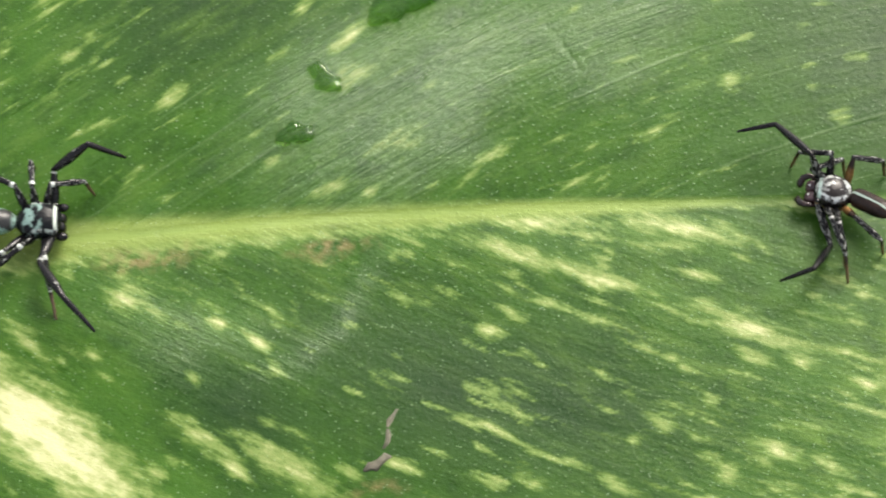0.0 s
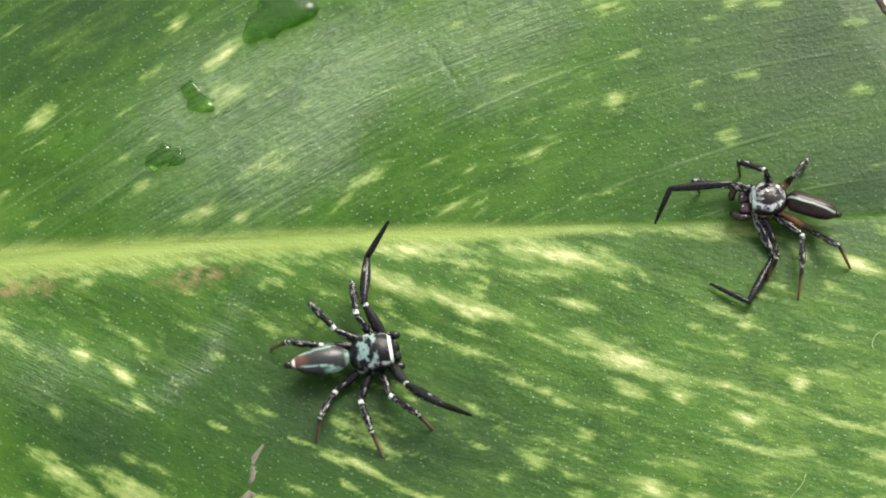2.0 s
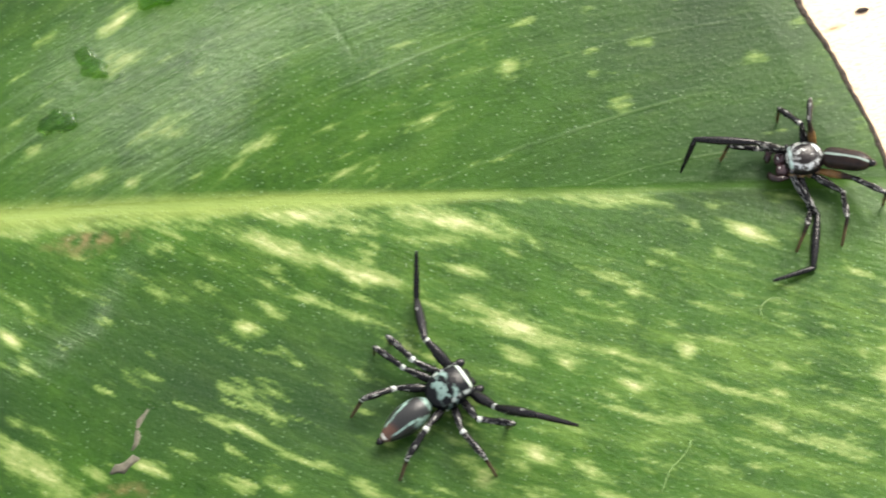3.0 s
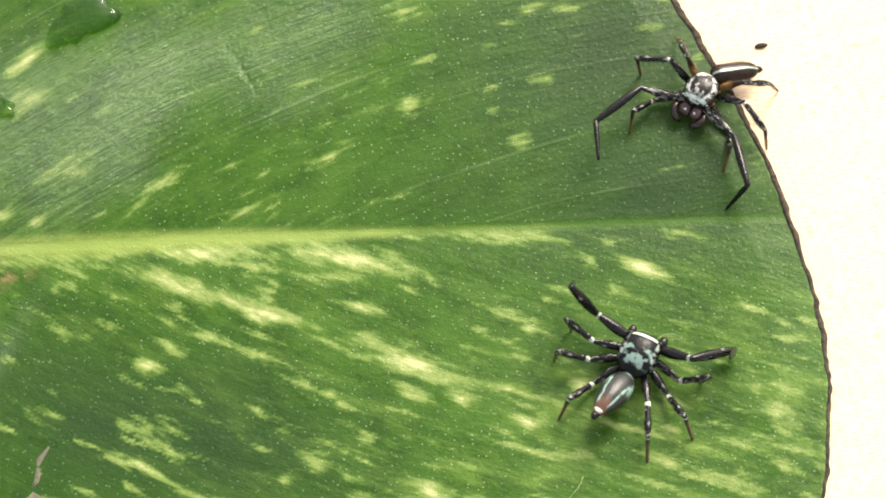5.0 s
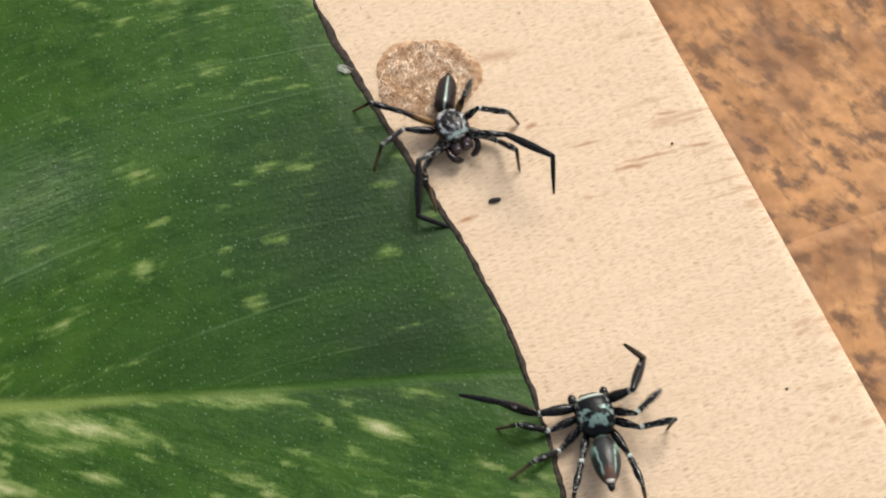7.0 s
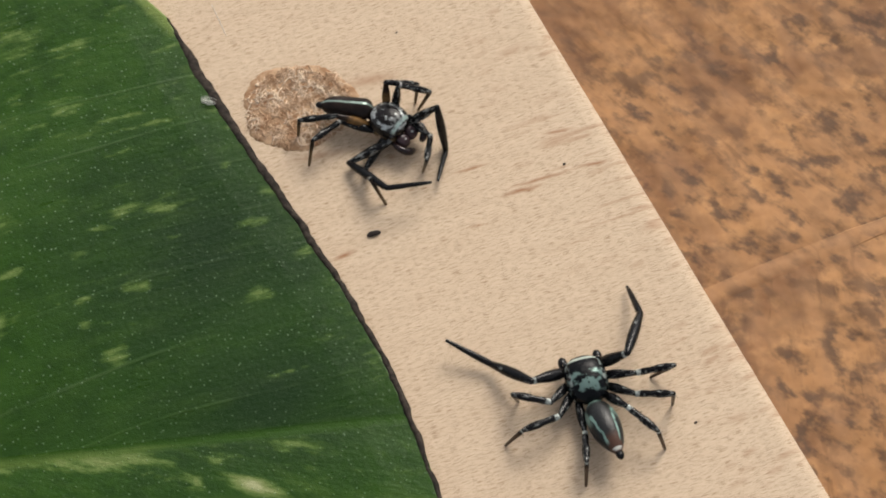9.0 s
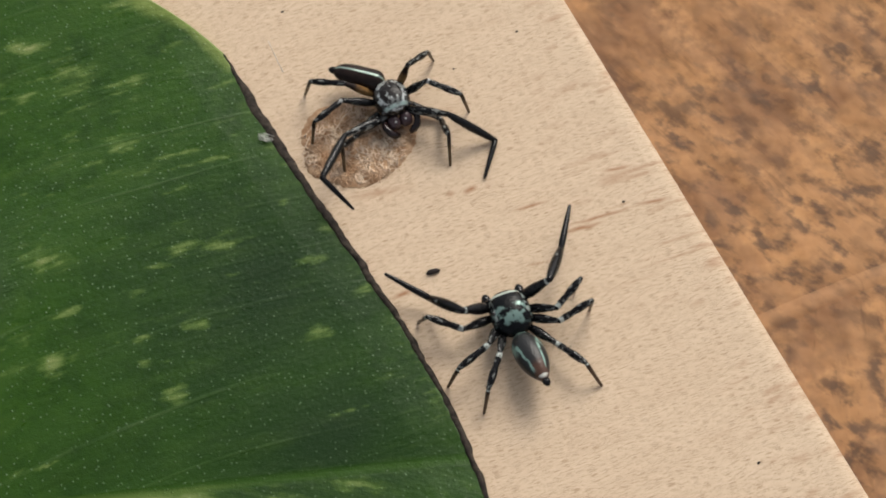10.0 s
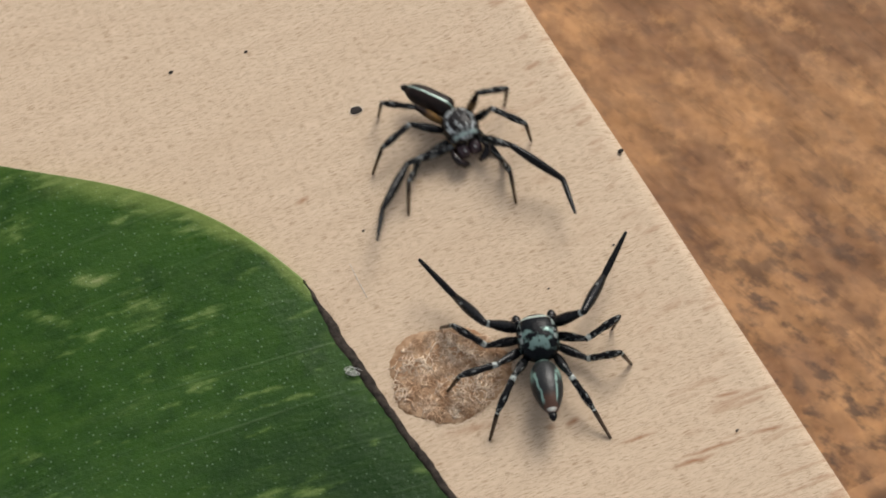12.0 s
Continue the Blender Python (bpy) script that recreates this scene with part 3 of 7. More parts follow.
FLECKS += [
    (21.4, 75.5, 0.79, 0.25, 23, 0.85), (22.4, 79.9, 0.50, 0.17, 15, 0.6), (15.2, 97.6, 1.22, 0.72, 28, 0.6), (19.5, 97.3, 0.76, 0.25, 19, 0.6), (22.0, 97.2, 0.56, 0.18, 16, 0.5), (33.0, 81.4, 0.62, 0.21, 11, 0.5), (19.3, 90.5, 1.95, 0.14, 4, 0.4), (29.3, 66.4, 1.75, 0.34, -22, 0.85), (14.2, 84.9, 0.68, 0.38, 26, 0.7), (12.4, 100.0, 1.11, 0.27, 1, 0.75), (15.2, 97.5, 1.40, 0.57, 30, 0.6), (7.5, 103.9, 1.01, 0.48, 18, 0.55), (18.0, 102.2, 0.49, 0.24, 16, 0.5), (19.7, 97.3, 0.52, 0.20, 10, 0.5), (9.2, 97.8, 1.80, 0.25, -20, 0.5)]
FLECKS += [
    (21.5, 99.5, 0.46, 0.17, 17, 0.5), (8.4, 89.0, 0.51, 0.23, 13, 0.6), (22.9, 85.4, 0.84, 0.32, 10, 0.6)]


def vein_frame(x, y):
    """Height over the rib, and the ways along and across the side veins, which flatten towards the cut."""
    d = y - rib_y(x)
    steps = np.linspace(-100, 60, 641)
    fade = lambda lo, hi: np.clip((steps - lo) / (hi - lo), 0, 1) ** 2 * (3 - 2 * np.clip((steps - lo) / (hi - lo), 0, 1))
    rise = np.tan(np.radians(30 - 21 * fade(-6, 30)))
    drop = np.tan(np.radians(29 - 11 * fade(-10, 22)))
    path_up, path_down = np.cumsum(rise) * 0.25, np.cumsum(drop) * 0.25
    up = np.interp(x, steps, path_up) - np.interp(0, steps, path_up)
    down = np.interp(x, steps, path_down) - np.interp(0, steps, path_down)
    slope = np.where(d > 0, np.interp(x, steps, rise), -np.interp(x, steps, drop))
    tilt = np.cos(np.arctan(slope))
    bend = (d - np.where(d > 0, up, -down)) * tilt
    return d, x / tilt, bend


def leaf_height(x, y):
    """Top of the leaf: a groove along the rib and gentle swells across the veins."""
    d = y - rib_y(x)
    a = np.radians(np.where(d > 0, 30.0, -27.0))
    along, bend = x * np.cos(a) + d * np.sin(a), -x * np.sin(a) + d * np.cos(a) + np.where(d > 0, 1, -1) * 0.006 * d * d
    z = LEAF_TOP + 0.16 * (value_noise(x * 0.07, y * 0.07, 3) - 0.5)
    z = z - 0.12 * np.exp(-(d / 1.9) ** 2)
    ease = lambda v: np.clip(v, 0, 1) ** 2 * (3 - 2 * np.clip(v, 0, 1))
    swell = ease(d / 9) * ease((34 - x) / 30)
    z = z + swell * (0.36 - 0.02 * np.sin(2 * np.pi * (bend - 11) / 24) + 0.015 * np.sin(along * 0.35))
    dip = ease(-d / 8) * ease((14 - x) / 30)
    z = z + dip * 0.12 * np.sin(2 * np.pi * (bend + 4) / 19)
    near_edge = np.clip((cut_x(y) - x) / 3.0, 0, 1)
    return z * (0.75 + 0.25 * near_edge)


def build_leaf():
    ys = np.concatenate([np.linspace(27, 47, 40)[:-1], np.linspace(47, 109.5, 300)])
    left = -88 + 60 * (np.abs(ys - 68) / 43) ** 3
    right = cut_x(ys)
    xs_m = np.linspace(-40, 25, 400)
    margin = np.polyval(MARGIN, np.clip(xs_m, 4, 25) - 15) + 0.055 * np.clip(4 - xs_m, 0, 60)
    over = ys > CORNER_Y
    right[over] = np.interp(-ys[over], -margin, xs_m)
    low = ys < 47
    right[low] = right[~low][0] - 22 * ((47 - ys[low]) / 20) ** 2
    k = np.concatenate([np.linspace(0, 0.36, 40)[:-1], np.linspace(0.36, 1, 330)])
    x = left[:, None] + (np.maximum(right - left, 0.5))[:, None] * k[None, :]
    y = np.repeat(ys[:, None], x.shape[1], 1)
    d, along, bend = vein_frame(x, y)
    vein = value_noise(bend * 0.9, along * 0.03, 5) * 0.6 + value_noise(bend * 2.3, along * 0.05, 6) * 0.4
    lines = np.clip(1 - np.abs(((bend / 6.1) % 1.0) - 0.5) * 14, 0, 1) * value_noise(along * 0.12, bend * 0.3, 7)
    patchy = value_noise(x * 0.06 + 3, y * 0.06, 13)
    right_low = np.clip((x - 6) / 16, 0, 1) * np.clip((-d - 3) / 6, 0, 1)
    amount = np.where(d < 0, 0.32 + 0.5 * patchy, 0.30 + 0.34 * patchy) + 0.5 * right_low
    streak = value_noise(bend * 1.5 + 40, along * 0.32, 11) * 0.55 + value_noise(bend * 3.2, along * 0.7 + 9, 12) * 0.45
    near_cut = np.clip((x - 16) / 9, 0, 1) * np.clip((-d - 4) / 6, 0, 1)
    amount = amount + 0.8 * near_cut
    calm = np.clip((8 - x) / 8, 0, 1) * np.clip((-d - 5) / 5, 0, 1) * np.clip((x + 20) / 8, 0, 1)
    amount = amount * (1 - 0.75 * calm) * (1 - 0.55 * np.clip((x - 6) / 10, 0, 1) * (d > 0))
    pale = np.clip((streak - np.where(d < 0, 0.65, 0.75) + 0.24 * (patchy - 0.5) + 0.06 * right_low + 0.07 * near_cut - 0.07 * calm) * 3.2, 0, 0.52)
    warp = lambda seed: (value_noise(x * 0.9, y * 0.9, seed) - 0.5) * 1.0
    fibre = value_noise(bend * 2.0, along * 0.16, 15) * 0.6 + value_noise(bend * 4.6, along * 0.3, 16) * 0.4
    pale = np.maximum(pale, ellipses(x + 0.4 * warp(21), y + 0.25 * warp(22), [(a, b, c + 0.15, (e * 1.25 + 0.07) * (1.5 if a > 12 and b > 72 else 1), f, g * (1.02 - (0.12 + 0.34 * min(max((a - 12) / 8, 0), 1)) * (b > 69))) for a, b, c, e, f, g in FLECKS]) * np.clip(0.68 + 0.5 * fibre, 0, 1.1))
    pale = np.maximum(pale, lines * 0.15)
    taper = np.clip((36 - x) / 58, 0.12, 1.25)
    rib = np.clip(1.25 - np.abs(d + 0.12) / (1.30 * taper), 0, 1) * np.clip((34 - x) / 34, 0.12, 1) * (0.7 + 0.5 * value_noise(x * 0.25, d * 1.5, 18))
    pale = np.maximum(pale, 0.5 * np.clip(1.2 - np.abs(d + 1.35 * taper) / (0.8 * taper), 0, 1) * np.clip((2 - x) / 8, 0, 1))
    edge = np.clip((np.polyval(MARGIN, np.clip(x, 4, 25) - 15) - y) / (0.9 + 1.5 * value_noise(x * 0.5, y * 0.5, 61)), 0, 1)
    pale = np.maximum(pale, (1 - edge) * 0.48 * np.clip((x - 2) / 8, 0.45, 1))
    rim = np.clip(1 - (cut_x(y) - x) / 1.6, 0, 1) * (y < CORNER_Y)
    pale = np.maximum(pale, rim * 0.40 * value_noise(y * 0.7, x * 0.3, 17))
    rib = np.maximum(rib, (1 - edge) * 1.15 * np.clip((x - 6) / 8, 0.2, 1) * (0.75 + 0.4 * value_noise(x * 0.5, y * 0.5, 20)))
    brown = ellipses(x + warp(31), y + warp(32), [(-12.7, 65.5, 2.4, 0.6, 5), (-25, 64.9, 3.0, 0.8, 8), (-9.4, 48.9, 1.6, 0.4, 10)]) * 0.8
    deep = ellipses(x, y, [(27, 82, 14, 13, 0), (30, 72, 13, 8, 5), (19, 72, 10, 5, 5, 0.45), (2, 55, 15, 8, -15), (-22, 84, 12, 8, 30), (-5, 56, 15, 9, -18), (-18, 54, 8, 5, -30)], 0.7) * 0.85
    slow = lambda seed: (value_noise(x * 0.13, y * 0.13, seed) - 0.5) * 7 + (value_noise(x * 0.4, y * 0.4, seed + 5) - 0.5) * 2
    wx, wy = x + slow(33), y + slow(34)
    wax = ellipses(wx, wy, [(-6, 76.5, 15, 5.5, 27)], 0.68)
    wax = np.maximum(wax, 0.2 * ellipses(wx, wy, [(8, 85, 10, 5, 24)], 0.68))
    wax = np.maximum(wax, 0.92 * ellipses(wx, wy, [(-6, 77, 17, 7.5, 26), (-7, 74, 16, 5, 20)], 0.62)) + 0.35 * ellipses(wx, wy, [(-13, 60, 8, 3, 35), (-23, 62, 9, 4, -20)], 0.6)
    z = leaf_height(x, y) + 0.02 * (vein - 0.5)
    fold = np.zeros_like(x)
    for (ax, ay), (bx, by), deep_by in (((1.7, 82.1), (3.8, 78.7), 1.0), ((1.1, 81.7), (-3.8, 78.7), 0.5)):
        ex, ey = bx - ax, by - ay
        k = np.clip(((x - ax) * ex + (y - ay) * ey) / (ex * ex + ey * ey), 0, 1)
        off = np.hypot(x - ax - k * ex + 0.3 * warp(38), y - ay - k * ey + 0.3 * warp(39))
        fold = np.maximum(fold, deep_by * np.clip(1 - off / 0.26, 0, 1))
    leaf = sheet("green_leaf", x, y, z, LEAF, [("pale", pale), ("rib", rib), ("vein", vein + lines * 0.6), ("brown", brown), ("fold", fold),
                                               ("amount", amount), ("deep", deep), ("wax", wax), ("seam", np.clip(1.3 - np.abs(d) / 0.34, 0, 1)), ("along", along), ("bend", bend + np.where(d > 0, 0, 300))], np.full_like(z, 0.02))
    tagged(leaf, "large variegated green leaf with yellow flecks and a cut end", "leaf")
    # the dried brown lip along the cut
    bm = bmesh.new()
    ts = np.linspace(28, CORNER_Y + 0.2, 420)
    width = 0.10 + 0.10 * value_noise(ts * 0.35, ts * 0 + 2, 8) + 0.17 * np.clip((ts - 76) / 18, 0, 1) + 0.08 * value_noise(ts * 1.9, ts * 0, 9)
    width = width * np.clip((CORNER_Y + 0.5 - ts) / 3.2, 0.25, 1)
    wob = 0.18 * (value_noise(ts * 0.9, ts * 0 + 5, 10) - 0.5) + 0.10 * (value_noise(ts * 3.1, ts * 0, 14) - 0.5)
    low = ts < 47
    base = cut_x(ts)
    base[low] = cut_x(np.array([47.0]))[0] - 22 * ((47 - ts[low]) / 20) ** 2
    rings = []
    for t, w, o, bx in zip(ts, width, wob, base):
        cx = bx + o - 0.05
        rings.append([bm.verts.new((cx + w * c, t, 0.26 + 0.27 * s)) for c, s in
                      ((-1, 0.6), (-0.6, 0.92), (0, 1.0), (0.6, 0.8), (1, 0.1), (0.9, -0.85), (-0.9, -0.85))])
    for p, q in zip(rings, rings[1:]):
        for i in range(7):
            bm.faces.new((p[i], p[(i + 1) % 7], q[(i + 1) % 7], q[i]))
    part("cut_edge", bm, CUT, leaf, "dark brown dried cut edge")
    return leaf


# ---- wooden block, ground and dry leaf ----
GROUND_Z = -51.8
BOARD_EDGE = (47.72, 98.7)      # a point on its free edge
BOARD_TURN = -67.3             # degrees of that edge


def build_board():
    """Local x runs along the free edge, local y towards the leaf."""
    c, s = math.cos(radians(BOARD_TURN)), math.sin(radians(BOARD_TURN))
    us = np.concatenate([np.linspace(-170, -45, 12)[:-1], np.linspace(-45, 8, 200)[:-1], np.linspace(8, 18.5, 130), np.linspace(18.5, 60, 150)[1:], np.linspace(60, 150, 12)[1:]])
    vs = np.concatenate([[0.02, 0.12, 0.3, 0.55, 0.9], np.linspace(1.3, 17, 150)[:-1], np.linspace(17, 62, 150), np.linspace(62, 190, 10)[1:]])
    u, v = np.meshgrid(us, vs)
    worn = 0.25 * value_noise(u * 0.25, v * 0, 41) + 0.12 * value_noise(u * 1.3, v * 0, 42)
    x = BOARD_EDGE[0] + u * c - (-1) * v * s
    y = BOARD_EDGE[1] + u * s + (-1) * v * c
    z = -0.35 * np.exp(-(v / 0.35) ** 1.2) * (0.6 + worn)
    spots = [(48.93, 88.53, 1.05, 0.13, 10), (43.38, 86.39, 1.25, 0.11, 14), (47.65, 85.31, 2.3, 0.12, 14), (50.92, 86.09, 1.2, 0.14, 8), (46.36, 84.59, 1.45, 0.16, 12),
             (53.45, 82.86, 0.85, 0.09, 13), (43.5, 82.4, 0.9, 0.05, 6), (35.2, 81.1, 0.8, 0.2, 19), (39.5, 87.8, 1.8, 0.08, 9), (40.5, 112, 1.3, 0.12, 14), (25, 104.2, 0.5, 0.1, 14)]
    stain = ellipses(x, y + 0.12 * (value_noise(x * 1.6, y * 1.6, 44) - 0.5), [(p, q, a * 1.1, b * 1.05, e) for p, q, a, b, e in spots], 0.7)
    stain = np.maximum(stain, 0.55 * ellipses(x, y, [(37.4, 93.2, 1.9, 0.45, 8), (34, 88.1, 2.2, 0.25, 8)], 0.6))
    g = radians(GRAIN)
    over, down = -x * math.sin(g) + y * math.cos(g), x * math.cos(g) + y * math.sin(g)
    stain = np.maximum(stain, 0.5 * np.clip(1.2 - v / 7, 0, 1) * np.clip(value_noise(over * 4.5, down * 0.5, 45) * 5 - 3.6, 0, 1))
    stain = np.maximum(stain, 0.34 * ellipses(x, y, [(33.2, 91.8, 3.5, 3.0, 0)], 0.72))
    under = np.full_like(z, GROUND_Z)
    board = sheet("wooden_block", x, y, z, WOOD, [("stain", stain)], under)
    return tagged(board, "pale fine-grained wooden block with brown streaks under the leaf", "wood block")


def build_ground():
    bm = bmesh.new()
    bmesh.ops.create_grid(bm, x_segments=40, y_segments=40, size=4000)
    for w in bm.verts:
        w.co.z = GROUND_Z - 1.5
    return tagged(part("ground", bm, SOIL), "dark bare ground", "ground", kind="structure")


def build_dry_leaf():
    turn = radians(19.7)
    c, s = math.cos(turn), math.sin(turn)
    k = np.linspace(-1, 1, 300)
    u, v = np.meshgrid(np.linspace(-150, 170, 360), 95 * k * (0.25 + 0.75 * k * k))
    w = v * np.sqrt(np.clip(1 - (u / 175) ** 2, 0.02, 1))
    # side veins leave the midrib at 72 degrees
    side = lambda u, w: u * math.sin(radians(72)) + np.abs(w) * math.cos(radians(72))
    place = lambda u, w: (66 + u * c - w * s, 101.2 + u * s + w * c)

    def lie(u, w):
        """The height of the blade, with low side veins and a gentle unevenness."""
        vein = np.exp(-((((side(u, w) + value_noise(u * 0.06, w * 0.06, 52) * 3) / 4.6) % 1.0 - 0.5) * 8) ** 2) * np.clip(np.abs(w) - 0.6, 0, 1)
        z = GROUND_Z - 0.6 + 0.30 * vein * value_noise(u * 0.09, w * 0.09, 55) + 0.9 * (value_noise(u * 0.05, w * 0.05, 51) - 0.5)
        return z + 0.5 * (value_noise(u * 0.22, w * 0.22, 53) - 0.5), vein

    z, vein = lie(u, w)
    dry = sheet("dry_leaf", *place(u, w), z, DRY, [("rib", vein * 0.45), ("across", side(u, w)), ("outwards", np.abs(w))], z - 0.4)
    u, w = np.meshgrid(np.linspace(-150, 168, 320), np.linspace(-1.1, 1.1, 13))
    w = w * (0.75 + 0.3 * value_noise(u * 0.15, w * 0, 56)) * np.clip((172 - u) / 200, 0.2, 1)
    z = lie(u, w)[0] + 0.15 * (1 - w ** 2) - 0.05
    ridge = (0.7 + 0.4 * value_noise(u * 0.3, w * 0.3, 54)) * np.clip(1.25 - np.abs(w), 0, 1)
    midrib = sheet("midrib", *place(u, w), z, DRY, [("rib", ridge), ("across", side(u, w)), ("outwards", np.abs(w))], z - 0.5)
    midrib.parent = dry
    tagged(midrib, "low pale tan midrib")
    return tagged(dry, "large dry orange-brown leaf with dark mottling on the ground", "dry leaf")


# ---- small things on leaf and block ----
def build_fibre_patch():
    bm = bmesh.new()
    rng = np.random.RandomState(7)
    rings, n = [], 96
    for k, r in enumerate((1.0, 0.97, 0.9, 0.75, 0.5, 0.25)):
        ring = []
        for i in range(n):
            a = 2 * math.pi * i / n
            rough = 1 + 0.045 * math.sin(3 * a + 1) + 0.03 * math.sin(5 * a + 2) + 0.02 * math.sin(7 * a) + 0.05 * rng.rand()
            z = (-0.03, 0.0, 0.03, 0.06, 0.07, 0.07)[k] + 0.05 * rng.rand() * (k > 0)
            ring.append(bm.verts.new((3.55 * r * rough * math.cos(a), 3.02 * r * rough * math.sin(a), z)))
        rings.append(ring)
    for p, q in zip(rings, rings[1:]):
        for i in range(n):
            bm.faces.new((p[i], p[(i + 1) % n], q[(i + 1) % n], q[i]))
    bm.faces.new(rings[-1])
    bm.faces.new(rings[0][::-1])
    patch = part("fibre_patch", bm, FIBRE_BED)
    patch.matrix_basis = pose(32.85 * MM, 91.7 * MM, 0)
    tagged(patch, "round tan patch of matted fibres stuck on the wood", "fibre patch")
    bm = bmesh.new()
    knots = [(rng.rand() * 6.28, math.sqrt(rng.rand()) * 0.9) for _ in range(45)]
    for i in range(780):
        a, r = rng.rand() * 2 * math.pi, math.sqrt(rng.rand()) * 0.96
        if i % 2:
            a, r = knots[i % 45]
            a, r = a + rng.randn() * 0.06 / max(r, 0.2), min(abs(r + rng.randn() * 0.06), 0.97)
        cx, cy, h, ln = 3.45 * r * math.cos(a), 2.95 * r * math.sin(a), rng.rand() * 2 * math.pi, 0.25 + 0.5 * rng.rand()
        bend = rng.randn() * 0.9
        pts = []
        for k in (-1, -0.35, 0.35, 1):
            ang = h + bend * k
            pts.append((cx + ln * k * math.cos(ang) * 0.7, cy + ln * k * math.sin(ang) * 0.7, 0.07 + 0.06 * (1 - k * k) + 0.07 * rng.rand()))
        tube(bm, pts, [0.014 + 0.028 * rng.rand() ** 2] * 4, 4)
    fibres = part("fibre_mat", bm, FIBRE, patch, "mat of pale curled plant fibre")
    tagged(fibres, kind="stuff")


def build_drop(x, y, z, a, b, turn, seed):
    """A film of water with an uneven outline."""
    bm = bmesh.new()
    rng = np.random.RandomState(seed)
    ph = rng.rand(4) * 6.28
    n, rings = 40, []
    for r, h in ((1, -0.05), (0.985, 0.22), (0.93, 0.42), (0.82, 0.54), (0.55, 0.60), (0.26, 0.62)):
        ring = []
        for i in range(n):
            t = 2 * math.pi * i / n
            e = 1 + 0.22 * math.sin(2 * t + ph[0]) + 0.13 * math.sin(3 * t + ph[1]) + 0.10 * math.sin(5 * t + ph[2]) + 0.07 * math.sin(8 * t + ph[3])
            ring.append(bm.verts.new((a * r * e * math.cos(t), b * r * e * math.sin(t), h * min(a, b) * 0.58)))
        rings.append(ring)
    for p, q in zip(rings, rings[1:]):
        for i in range(n):
            bm.faces.new((p[i], p[(i + 1) % n], q[(i + 1) % n], q[i]))
    bm.faces.new(rings[-1])
    bm.faces.new(rings[0][::-1])
    drop = part("water_drop", bm, WATER)
    drop.matrix_basis = pose(x * MM, y * MM, z * MM, 0, 0, turn)
    drop.visible_shadow = False
    return tagged(drop, "clear flat water drop clinging to the green leaf", "water drop", "water drops")


def water_material():
    n = Nodes("water", rough=0.04, spec=0.5)
    n.colour((0.16, 0.38, 0.05))
    n.put("Transmission Weight", 1.0)
    n.put("IOR", 1.33)
    n.bump(n.noise(700, 2), 0.25, 0.0005)
    return n.mat


WATER = water_material()


def build_speck(name, label, category, x, y, z, a, b, h, turn, material=DARK, seed=1):
    bm = bmesh.new()
    rng = np.random.RandomState(seed)
    ph = rng.rand(3) * 6
    blob(bm, (a, b, h), (0, 0, h * 0.6), lambda p, q, r: (p * (1 + 0.12 * math.sin(4 * q + ph[0])), q * (1 + 0.15 * math.sin(3 * p + ph[1])), r), 12, 8)
    ob = part(name, bm, material)
    ob.matrix_basis = pose(x * MM, y * MM, z * MM, 0, 0, turn)
    return tagged(ob, label, category)


def build_thread(points, radius, name="silk_thread", label="fine pale silk thread lying on the leaf", material=SCRATCH):
    bm = bmesh.new()
    tube(bm, points, [radius] * len(points), 5)
    return tagged(part(name, bm, material), label, "silk thread")


